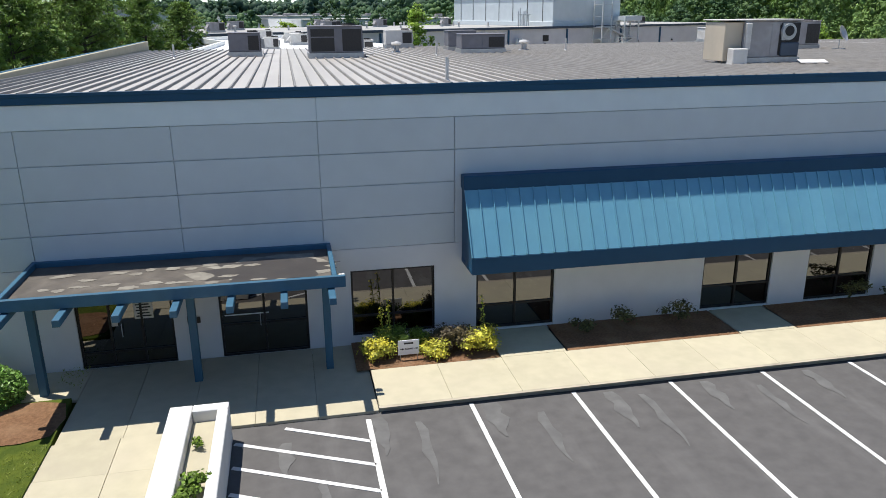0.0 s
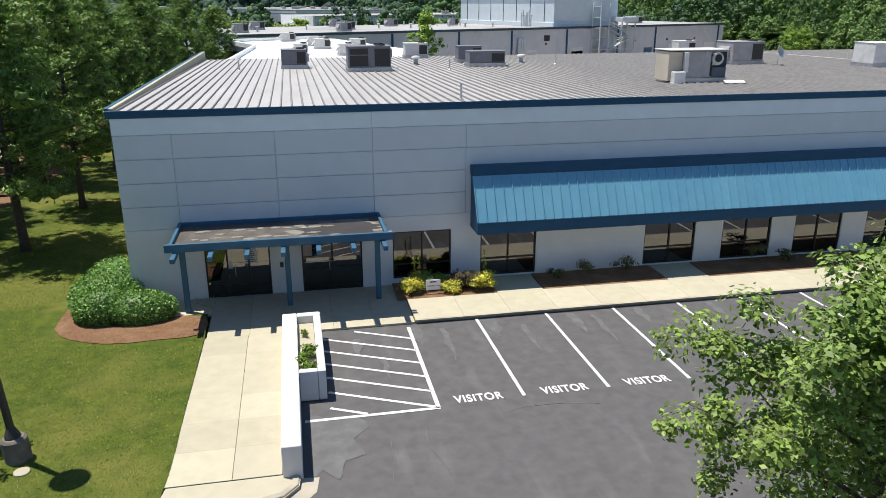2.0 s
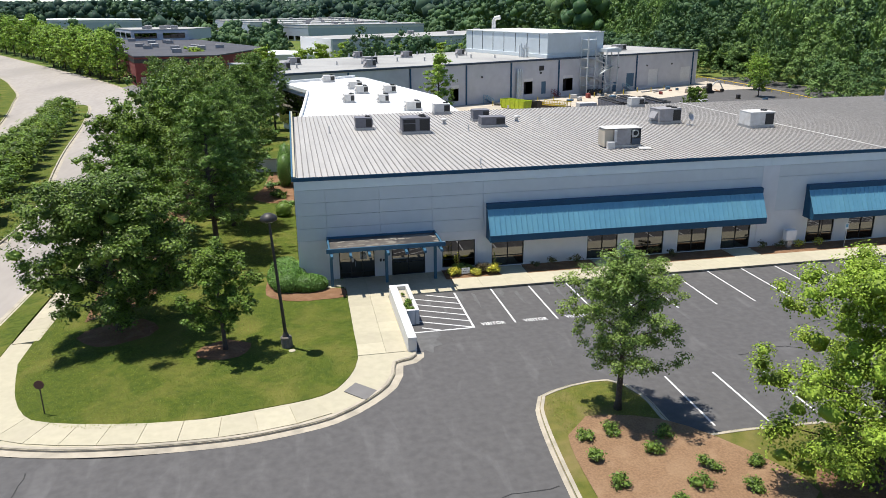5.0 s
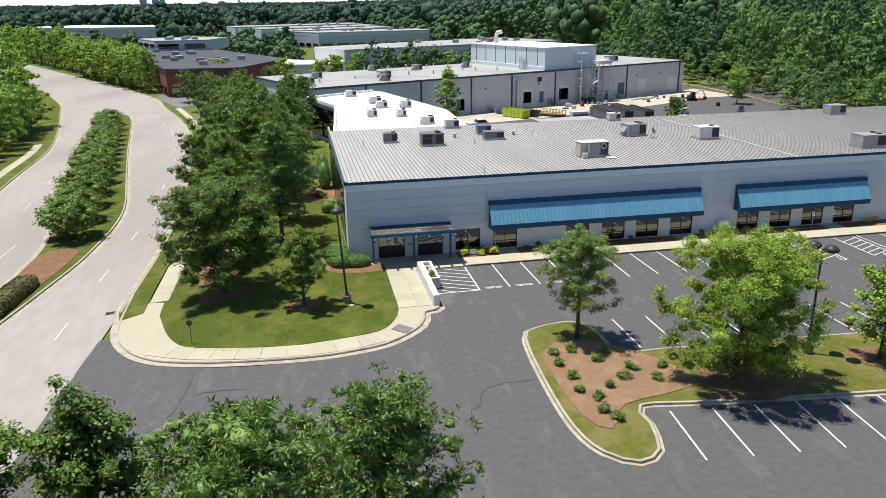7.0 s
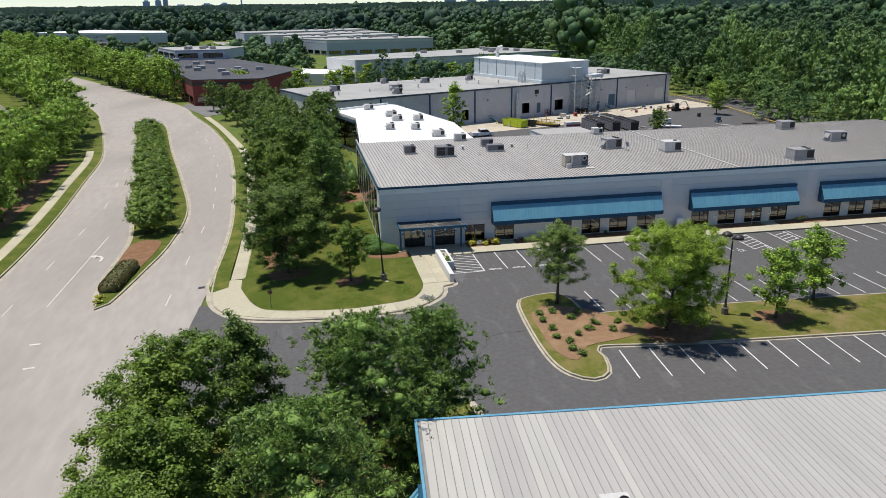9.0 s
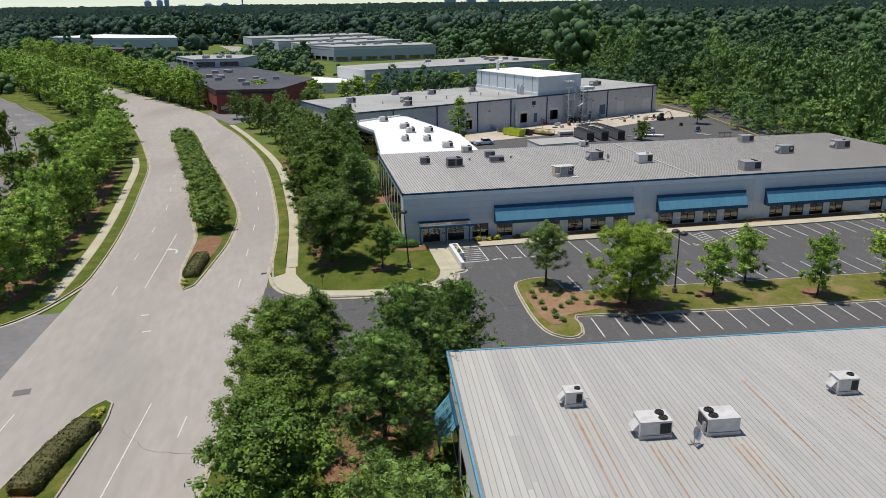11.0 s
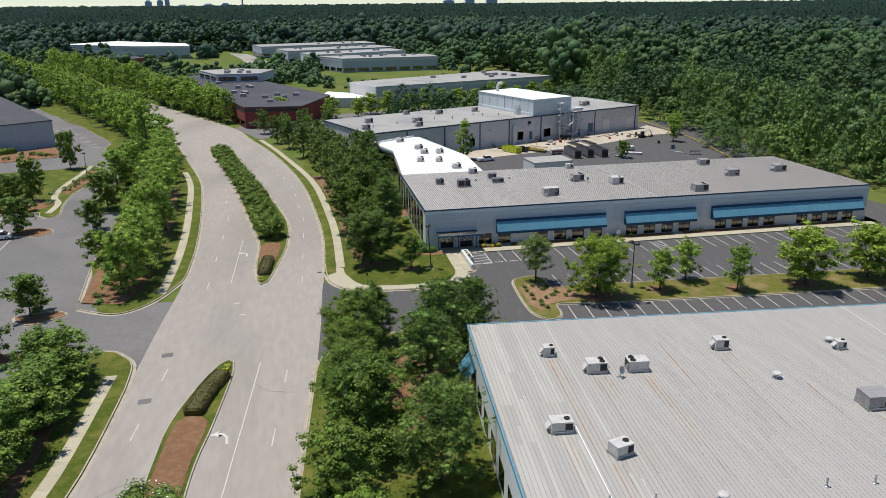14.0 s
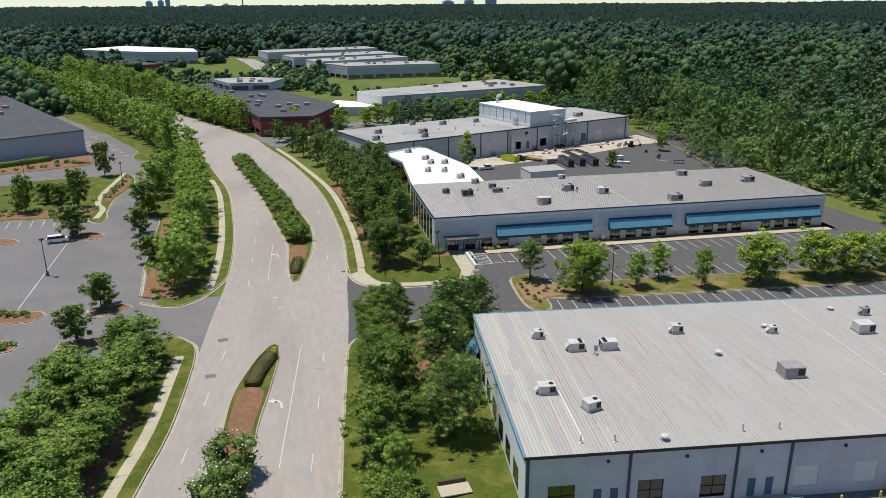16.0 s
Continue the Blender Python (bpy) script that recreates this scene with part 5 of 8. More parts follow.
for x in (2.2, 6.05, 9.55):
    part("post", Shape().cbox(x - 0.1, x + 0.1, -1.46, -1.26, 0.05, 2.8, 0.012), BEAM, can, "blue painted post")
part("lamp", Shape().cbox(9.85, 10.0, -2.7, -2.55, 3.0, 3.25, 0.01), HVACW, can)

# rooftop units and vents
def roof_z(y):
    return 7.6 + (RIDGE - 7.6) * min(y, 17) / 17 + (REAR - RIDGE) * max(y - 17, 0) / 16.5 + 0.02


for w, d, h, x, y, rz, fans, cas, hood, op in (
        (1.6, 1.3, 1.05, 6.9, 21.8, 0, 1, HVACSHADE, False, False), (2.6, 1.7, 1.35, 11.4, 18.3, 0, 2, HVACSHADE, False, 2), (2.4, 1.3, 0.85, 19.4, 20.4, 0, 0, HVACSHADE, False, False),
        (1.7, 1.2, 1.0, 19.3, 24.9, 0, 0, HVACSHADE, False, False), (2.35, 1.6, 1.42, 26.9, 6.4, 0, 0, HVACP, False, 3), (2.5, 1.8, 1.35, 36.6, 18.1, 8, 2, HVACP, True, False),
        (2.5, 1.9, 1.35, 43.6, 13.4, 0, 1, HVACW, False, False), (2.9, 2.0, 1.3, 57.2, 3.2, 0, 2, HVACP, False, False), (2.6, 1.8, 1.3, 71.6, 15.0, 0, 0, HVACP, True, True),
        (2.8, 1.9, 1.3, 84.4, 17.0, 0, 1, HVACP, True, False), (2.5, 1.7, 1.2, 71.9, 27.8, 0, 0, HVACP, False, False), (1.6, 1.2, 0.9, 39.8, 31.6, 0, 1, HVACW, False, False), (1.8, 1.3, 1.0, 16.5, 31.5, 0, 1, HVACW, False, False)):
    hvac("grey metal rooftop air-conditioning unit on a metal roof", w, d, h, roof_z(y) + 0.12, x, y, rz, fans, cas, hood, op)
panel_off = part("loose_panel", Shape().cbox(-0.5, 0.5, -0.22, 0.22, 0, 0.03, 0.008), HVACW, None, m=pose(28.0, 4.6, roof_z(4.6) + 0.1, 12, 0, -14))
tagged(panel_off, "pale metal panel lying beside an open rooftop unit", "metal panel")
for x, y, c in ((13.4, 0.9, 0), (15.2, 23.3, 1), (16.4, 17.6, 0), (22.8, 23.3, 1), (24.6, 21.2, 0), (3.5, 20, 0)):
    vent("short pale vent pipe on a metal roof" if not c else "white capped vent on a metal roof", x, y, roof_z(y) - 0.02, 0.7 if not c else 0.45, 0.05 if not c else 0.16, bool(c))


def dish(x, y, z, label, group=""):
    t = thing("satellite_dish", label, "satellite dish", group, m=pose(x, y, z))
    part("foot", Shape().box(-0.4, 0.4, -0.04, 0.04, -0.02, 0.03).box(-0.04, 0.04, -0.4, 0.4, -0.02, 0.03).tube([(0, 0, 0), (0, 0, 0.5)], 0.03, 6), GALV, t)
    rings = Shape().tube([(0, -0.16, 0.0), (0, -0.1, 0), (0, -0.03, 0), (0, 0.0, 0)], [0.45, 0.38, 0.22, 0.04], 16, cap=False)
    part("reflector", rings.turned(pose(0, -0.05, 0.75, -25, 0, 35)), GALV, t)
    return t


dish(38.0, 15.8, roof_z(15.8) + 0.05, "small grey satellite dish on the metal roof")

# ---- planter wall beside the entrance walk
pl = thing("planter_wall", "long white rendered planter wall with weeds growing in it", "planter")
part("wall", Shape().cbox(5.8, 6.3, -12.9, -4.45, 0.02, 1.0, 0.02).cbox(6.31, 7.1, -4.75, -4.45, 0.02, 1.0, 0.02).cbox(6.86, 7.1, -9.0, -4.76, 0.02, 1.0, 0.02).cbox(6.31, 6.85, -9.0, -8.78, 0.02, 1.0, 0.02), WHITEWALL, pl)
part("soil", Shape().box(6.31, 6.85, -8.77, -4.76, 0.1, 0.72), CONCRETE, pl, "pale dry soil")
shrub("weeds", "clump of green weeds in the planter", 0.6, 1.9, 0.7, LEAF_A, 5, 8, 90, 0.1, m=pose(6.62, -8.0, 0.62), cat="plant")
shrub("weeds", "small dry weed in the planter", 0.35, 0.6, 0.3, LEAF_A, 6, 3, 40, 0.08, m=pose(6.55, -5.9, 0.7), cat="plant")

# sign and plants by the wall
sg = thing("yard_sign", "small white yard sign with arrows, in a flower bed", "sign", m=pose(11.75, -1.5, 0.0))
part("board", Shape().cbox(-0.3, 0.3, -0.012, 0.012, 0.32, 0.76, 0.004), SIGNWHITE, sg)
part("text_bar", Shape().box(-0.13, 0.13, -0.018, -0.013, 0.64, 0.69), SIGNINK, sg)
word("ENTRANCE", 0.24, 0.05, SIGNINK, sg, pose(0.01, -0.014, 0.475, 90, 0, 0))
for x in (-0.24, 0.16):
    part("arrow", Shape().box(x, x + 0.06, -0.018, -0.013, 0.49, 0.51).add([(x + 0.06, -0.018, 0.465), (x + 0.06, -0.018, 0.535), (x + 0.11, -0.018, 0.5)], [(0, 2, 1)]), SIGNINK, sg)
part("stake", Shape().box(-0.25, -0.23, -0.01, 0.01, -0.05, 0.32).box(0.23, 0.25, -0.01, 0.01, -0.05, 0.32), GALV, sg)
for i, (x, y, w, h, lf) in enumerate(((10.95, -1.35, 1.2, 0.8, LEAF_G), (11.4, -0.75, 0.9, 0.95, LEAF_B), (12.45, -1.4, 0.9, 0.6, LEAF_G), (12.9, -0.95, 1.3, 1.0, LEAF_R), (13.3, -1.2, 1.1, 0.9, LEAF_R), (13.85, -1.3, 1.15, 0.9, LEAF_G), (12.2, -0.7, 0.7, 0.8, LEAF_A))):
    shrub("shrub", "gold-leaved shrub in a mulch bed" if lf is LEAF_G else "dark leafy shrub in a mulch bed", w, 0.95, h, lf, 30 + i, 10, 130, 0.075, "shrubs by the wall", m=pose(x, y, 0.1))
for i, (x, w, h) in enumerate(((17.2, 0.7, 0.45), (18.6, 0.8, 0.8), (20.4, 1.0, 1.0), (26.8, 1.1, 1.2), (28.4, 0.8, 0.6), (36.0, 1.0, 0.9), (37.5, 1.0, 0.7), (41, 1.0, 0.7), (56.2, 1.3, 0.8), (55.3, 1.0, 0.7), (73, 1.2, 0.8), (39.2, 1.2, 0.6))):
    shrub("shrub", "small sparse shrub at the foot of the wall", w, 0.8, h, LEAF_D if i < 7 else LEAF_G, 50 + i, 6, 60, 0.1, "shrubs by the wall", core=0.4, m=pose(x, -0.75, 0.15))
for x, h in ((11.05, 1.5), (11.25, 1.7), (14.0, 1.6)):
    s = Shape().tube([(0, 0, 0), (0.05, 0, h * 0.5), (-0.02, 0.02, h)], 0.012, 5)
    rng = np.random.default_rng(int(x * 10))
    t = thing("flower_stalk", "tall thin pale flower stalk", "plant", m=pose(x, -1.05, 0.15))
    part("stem", s, LEAF_A, t)
    zz = rng.uniform(0.4 * h, h, 60)
    v, q = leaf_cards(np.stack([rng.normal(0, 0.04, 60), rng.normal(0, 0.04, 60), zz], 1), 0.08, rng)
    part("leaves", raw_mesh("leaves", v, [q], LEAF_G), LEAF_G, t)
eb = thing("utility_cabinet", "white metal utility cabinet on a pedestal beside the wall", "utility box", m=pose(38.4, -0.6, 0.15))
part("pedestal", Shape().cbox(-0.2, 0.2, -0.15, 0.15, 0, 0.6, 0.01), GALV, eb)
part("casing", Shape().cbox(-0.45, 0.45, -0.25, 0.25, 0.6, 1.45, 0.03), SIGNWHITE, eb)
for x in (42.9, 48.2, 50.6):
    t = thing("sign_post", "small accessible-parking sign on a steel post", "sign", "parking signs", m=pose(x, -1.3, 0.15))
    part("post", Shape().box(-0.025, 0.025, -0.02, 0.02, -0.05, 1.9), GALV, t)
    part("plate", Shape().cbox(-0.15, 0.15, -0.035, -0.022, 1.4, 1.9, 0.003), SIGNWHITE, t)
    part("symbol", Shape().box(-0.1, 0.1, -0.041, -0.037, 1.55, 1.8), BLUE, t)


# ---------------------------------------------------------------- curved rear wing with the white roof
wing = thing("rear_wing", "rear wing with a bright white flat roof and dark glass side", "building")
WPOLY = [(0.6, 33.6), (20.3, 33.6), (20.8, 57), (13.4, 87.5), (11.6, 88.6), (-1.9, 80), (2.5, 65.5), (1.4, 46)]
part("wall", Shape().prism([(0.9, 33.7), (20.0, 33.7), (20.5, 57), (13.1, 87.2), (11.5, 88.2), (-1.5, 79.8), (2.8, 65.5), (1.7, 46)], -2.6, 6.05), WALLPALE, wing)
part("roof", Shape().prism(WPOLY, 6.05, 6.2), ROOFWHITE, wing, "bright white membrane roof")
for (ax, ay), (bx, by) in zip(WPOLY[4:], WPOLY[5:] + WPOLY[:1]):
    L_ = math.hypot(bx - ax, by - ay)
    part("parapet", Shape().cbox(0, L_, 0.0, 0.3, 6.205, 6.6, 0.02), ROOFWHITE, wing, m=Matrix.Translation((ax, ay, 0)) @ Matrix.Rotation(math.atan2(by - ay, bx - ax), 4, "Z"))
side = [(1.3, 46), (2.4, 65.5), (-2.0, 80)]
for (ax, ay), (bx, by) in zip(side, side[1:]):
    L_ = math.hypot(bx - ax, by - ay)
    g = part("glazing", Shape().box(0, L_, 0.02, 0.05, 0.9, 6.3), COIL, wing, "dark ribbon glazing", m=Matrix.Translation((ax, ay, -0.8)) @ Matrix.Rotation(math.atan2(by - ay, bx - ax), 4, "Z") @ pose(0, 0, 0))
    n = int(L_ / 1.6)
    for i in range(n):
        part("pane", Shape().box(i * L_ / n + 0.05, (i + 1) * L_ / n - 0.05, 0.06, 0.075, 1.0, 3.5).box(i * L_ / n + 0.05, (i + 1) * L_ / n - 0.05, 0.06, 0.075, 3.7, 6.2), GLASS, g)
for x, y, w in ((6.6, 81.0, 2.4), (10.1, 69.0, 2.6), (10.5, 62.3, 2.2), (14.6, 61.9, 2.2), (7.8, 52.0, 1.7), (12.3, 50.7, 1.7), (15.0, 42.2, 2.4)):
    hvac("pale grey rooftop unit on a white roof", w * 0.78, 1.4, 1.0, 6.33, x, y, 5, 2, HVACW)
# side glazing of the front building
for k in range(8):
    g = part("side_window", Shape().box(-0.03, -0.005, 3 + k * 3.8, 5.9 + k * 3.8, 0.6, 6.6), BRONZE, main, "tall dark glazed bay in the side wall")
    for j in range(5):
        part("pane", Shape().box(-0.045, -0.033, 3.08 + k * 3.8, 5.82 + k * 3.8, 0.7 + j * 1.18, 1.8 + j * 1.18), GLASS, g)

# ---------------------------------------------------------------- rear building, turned to the front one
RM = pose(-1.0, 94.9, -2.3, 0, 0, 21)
rear = thing("rear_building", "large grey industrial building with dark blue downpipes", "building", m=RM)
RL, RD, RH = 115.0, 34.0, 8.75
rholes = [(37.0, 39.2, 1.0, 4.4), (56.9, 59.5, 1.2, 4.7), (68.5, 71.7, 1.2, 4.8), (84.6, 86.0, 0, 2.4), (89.2, 91.8, 0.9, 4.2), (96.9, 100.4, 0.6, 4.8), (108.8, 112.6, 1.0, 4.8), (62.0, 63.4, 1.0, 3.8)]
for a in (wall_with_openings(Shape(), 0, RL, -0.5, RH, 0, 0.3, rholes), Shape().box(0, 0.3, 0.3, RD, -0.5, RH), Shape().box(RL - 0.3, RL, 0.3, RD, -0.5, RH), Shape().box(0.3, RL - 0.3, RD - 0.3, RD, -0.5, RH)):
    part("wall", a, WALLBACK, rear)
for i, (a, b, c, d) in enumerate(rholes):
    if i in (5, 6):
        part("dock_door", Shape().box(a, b, 0.1, 0.16, c, d).box(a, b, 0.06, 0.1, 1.0, 1.06).box(a, b, 0.06, 0.1, 2.0, 2.06), WHITEWALL, rear, "white sectional door")
    elif i in (3, 7, 4):
        part("door", Shape().box(a, b, 0.1, 0.16, c, d).box(a + 0.2, b - 0.2, 0.085, 0.1, 1.2, 1.9), DOORBLUE, rear, "dark blue steel door")
    else:
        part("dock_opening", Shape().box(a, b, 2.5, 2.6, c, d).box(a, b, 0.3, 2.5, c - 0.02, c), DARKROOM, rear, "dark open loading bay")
        part("rolled_door", Shape().box(a, b, 0.05, 0.12, d - 0.7, d), WHITEWALL, rear, "half rolled-up white door")
part("roof", Shape().box(-0.2, RL + 0.2, -0.2, RD + 0.2, RH, RH + 0.14), ROOFGRAVEL, rear, "weathered grey flat roof")
part("parapet", Shape().cbox(-0.3, RL + 0.3, -0.3, -0.01, RH - 0.22, RH + 0.2, 0.02).cbox(-0.3, -0.01, 0, RD, RH - 0.22, RH + 0.2, 0.02).cbox(RL + 0.01, RL + 0.3, 0, RD, RH - 0.22, RH + 0.2, 0.02), SLATE, rear, "dark metal roof edge")
for x in (13.0, 27.0, 40.9, 53.0, 66.9, 81.0, 92.3, 113.0):
    part("downpipe", Shape().box(x, x + 0.32, -0.2, -0.005, 0, RH - 0.3), NAVY, rear)
for x in (20, 34, 45, 61.5, 86, 96, 105):
    part("wall_light", Shape().cbox(x, x + 0.35, -0.25, -0.005, 5.6, 5.95, 0.03), STEELDK, rear)
part("louvre", Shape().box(61.2, 62.6, -0.05, -0.005, 6.3, 7.4), COIL, rear)
# penthouse
TH = 14.35
part("penthouse", Shape().cbox(64.0, 81.3, 0.6, 34.0, RH + 0.14, TH, 0.05), CLADDING, rear, "tall pale grey metal-clad plant tower")
part("skirt", Shape().cbox(63.75, 81.4, 0.35, 34.1, RH + 0.145, RH + 1.0, 0.04), CLADDING, rear, "flashed foot of the plant tower")
for i in range(7):
    part("joint", Shape().box(63.94, 63.995, 3.5 + 4.6 * i, 3.62 + 4.6 * i, RH + 0.2, TH - 0.1), STEELDK, rear)
part("penthouse_roof", Shape().box(63.8, 81.5, 0.4, 34.2, TH, TH + 0.15), ROOFWHITE, rear, "bright white flat roof")
part("stack", Shape().tube([(70, 30, TH), (70, 30, TH + 2.2), (70.2, 29.6, TH + 3), (71, 28.6, TH + 3.2)], 0.55, 12), HVACW, rear, "white bent exhaust stack")
for i in range(8):
    part("pipe", Shape().tube([(61.2 + 0.45 * (i % 4), 6 + 1.4 * (i // 4), RH), (61.2 + 0.45 * (i % 4), 6 + 1.4 * (i // 4), RH + 2.4 + 0.5 * (i % 3))], 0.13, 8), PALEGALV, rear)
part("pipe_frame", Shape().box(61, 63, 5.8, 5.95, RH + 2.2, RH + 2.35).box(61, 63, 7.3, 7.45, RH + 2.2, RH + 2.35), PALEGALV, rear)
for i in range(3):
    part("silo", Shape().tube([(54.6 + 0.55 * i, -0.7, 0), (54.6 + 0.55 * i, -0.7, 6.4), (54.6 + 0.55 * i, -0.7, 7.0)], [0.3, 0.3, 0.14], 10), PALEGALV, rear, "upright steel duct")
# outside stair tower
st = thing("stair_tower", "galvanised steel switchback fire stair on the rear building", "stairs", m=RM)
for x in (73.6, 76.0, 79.6, 83.4):
    for y in (-0.3, -2.6):
        part("post", Shape().box(x, x + 0.2, y, y + 0.2, 0, TH - 1.0 if x < 76.5 else RH + 1), PALEGALV, st)
for k in range(4):
    z0, z1 = k * RH / 4, (k + 1) * RH / 4
    xa, xb = (76.6, 82.4) if k % 2 == 0 else (82.4, 76.6)
    part("flight", Shape().add([(xa, -2.4 + 1.1 * (k % 2), z0), (xb, -2.4 + 1.1 * (k % 2), z1), (xb, -1.4 + 1.1 * (k % 2), z1), (xa, -1.4 + 1.1 * (k % 2), z0)] + [(xa, -2.4 + 1.1 * (k % 2), z0 - 0.25), (xb, -2.4 + 1.1 * (k % 2), z1 - 0.25), (xb, -1.4 + 1.1 * (k % 2), z1 - 0.25), (xa, -1.4 + 1.1 * (k % 2), z0 - 0.25)],
         [(0, 1, 2, 3), (7, 6, 5, 4), (0, 4, 5, 1), (1, 5, 6, 2), (2, 6, 7, 3), (3, 7, 4, 0)]), PALEGALV, st)
    part("rail", Shape().tube([(xa, -2.45, z0 + 1), (xb, -2.45, z1 + 1)], 0.07, 5).tube([(xa, -2.45, z0 + 0.5), (xb, -2.45, z1 + 0.5)], 0.06, 5), PALEGALV, st)
    part("landing", Shape().box(xb - 0.6 if xb > xa else xb - 2.4, xb + 1.2 if xb > xa else xb + 0.6, -2.5, -0.3, z1 - 0.1, z1), PALEGALV, st)
for k in range(6):
    part("platform", Shape().box(73.6, 76.1, -2.6, -0.3, 2.2 + 2.1 * k, 2.28 + 2.1 * k).box(73.6, 76.1, -2.6, -2.55, 3.2 + 2.1 * k, 3.25 + 2.1 * k), PALEGALV, st)
for z in (2.2, 4.4, 6.6, 8.8):
    part("brace", Shape().tube([(76.1, -2.5, z), (82.4, -2.5, z)], 0.06, 5).tube([(73.7, -2.5, z - 2.2), (76.1, -2.5, z)], 0.05, 5), PALEGALV, st)
part("hood", Shape().cbox(79.6, 84.2, -2.7, 0.4, RH + 1.0, RH + 1.9, 0.04), CLADDING, st, "pale metal landing screen above the roof edge")
for lx, ly, w in ((10, 20, 2.4), (24, 12, 3.0), (30, 30, 2.0), (40, 24, 2.4), (20, 4, 2.2), (98, 12, 3.6), (54, 22, 2.0), (92, 28, 2.0), (3.0, 8, 2.4)):
    p = RM @ Vector((lx, ly, RH + 0.2))
    hvac("weathered grey unit on a gravel roof", w, w * 0.6, 1.3, p.z + 0.1, p.x, p.y, 28, 1)
for i in range(16):
    q = np.random.default_rng(i).uniform((2, 2), (58, 38))
    p = RM @ Vector((q[0], q[1], RH + 0.14))
    vent("short pipe vent on a flat roof", p.x, p.y, p.z, 0.8, 0.16, i % 3 == 0)

# ---------------------------------------------------------------- service yard clutter
def skip(label, x, y, rz, w, d, h, material, name="skip"):
    t = thing(name, label, "skip container", m=pose(x, y, land(x, y) + 0.05, 0, 0, rz))
    part("body", Shape().add([(-w / 2 + 0.3, -d / 2, 0.15), (w / 2 - 0.3, -d / 2, 0.15), (w / 2 - 0.3, d / 2, 0.15), (-w / 2 + 0.3, d / 2, 0.15), (-w / 2, -d / 2, h), (w / 2, -d / 2, h), (w / 2, d / 2, h), (-w / 2, d / 2, h),
                              (-w / 2 + 0.1, -d / 2 + 0.1, h), (w / 2 - 0.1, -d / 2 + 0.1, h), (w / 2 - 0.1, d / 2 - 0.1, h), (-w / 2 + 0.1, d / 2 - 0.1, h), (-w / 2 + 0.4, -d / 2 + 0.1, 0.5), (w / 2 - 0.4, -d / 2 + 0.1, 0.5), (w / 2 - 0.4, d / 2 - 0.1, 0.5), (-w / 2 + 0.4, d / 2 - 0.1, 0.5)],
                             [(3, 2, 1, 0), (0, 1, 5, 4), (1, 2, 6, 5), (2, 3, 7, 6), (3, 0, 4, 7), (4, 5, 9, 8), (5, 6, 10, 9), (6, 7, 11, 10), (7, 4, 8, 11), (8, 9, 13, 12), (9, 10, 14, 13), (10, 11, 15, 14), (11, 8, 12, 15), (12, 13, 14, 15)]), material, t)
    for i in range(6):
        part("rib", Shape().box(-w / 2 + 0.35 + i * (w - 0.8) / 5, -w / 2 + 0.47 + i * (w - 0.8) / 5, -d / 2 - 0.07, -d / 2 - 0.005, 0.2, h - 0.05), material, t)
    part("skid", Shape().box(-w / 2 + 0.3, w / 2 - 0.3, -d / 2 + 0.2, -d / 2 + 0.35, 0, 0.15).box(-w / 2 + 0.3, w / 2 - 0.3, d / 2 - 0.35, d / 2 - 0.2, 0, 0.15), STEELDK, t)
    return t


skip("lime green open roll-off skip in a yard", 46.0, 101.0, -58, 6.8, 2.4, 1.9, LIME)
skip("dark steel open skip beside the lime one", 49.8, 100.6, -50, 3.0, 2.0, 1.5, STEELDK)
skip("dark green steel skip near the stair", 71.4, 120.6, 24, 4.0, 1.8, 1.2, COIL)
t = thing("stillage", "yellow slatted steel cage standing in the yard", "cage", m=pose(54.4, 100.2, land(54.4, 100.2) + 0.05, 0, 0, -48))
part("base", Shape().cbox(-3.2, 3.2, -1.1, 1.1, 0.1, 0.5, 0.03), BARK, t)
for k in range(9):
    part("upright", Shape().box(-3.2 + 0.78 * k, -3.1 + 0.78 * k, -1.1, -1.0, 0.5, 1.5), YELLOW, t)
    part("upright", Shape().box(-3.2 + 0.78 * k, -3.1 + 0.78 * k, 1.0, 1.1, 0.5, 1.5), YELLOW, t)
part("rail", Shape().box(-3.2, 3.2, -1.14, -1.1, 1.0, 1.15).box(-3.2, 3.2, -1.14, -1.1, 0.55, 0.85).box(-3.2, 3.2, 1.1, 1.14, 1.3, 1.45), YELLOW, t)
for x, y, rz in ((70.6, 108.4, 98), (76.0, 110.4, 98)):
    t = thing("seed_tray_rack", "low rack of dark square trays lying in the yard", "tray rack", "tray racks", m=pose(x, y, land(x, y) + 0.05, 0, 0, rz))
    part("frame", Shape().cbox(-4.0, 4.0, -1.3, 1.3, 0, 0.3, 0.03), HVACP, t)
    for i in range(10):
        for j in range(3):
            part("tray", Shape().cbox(-3.85 + 0.78 * i, -3.2 + 0.78 * i, -1.2 + 0.82 * j, -0.5 + 0.82 * j, 0.304, 0.5, 0.02), COIL, t)
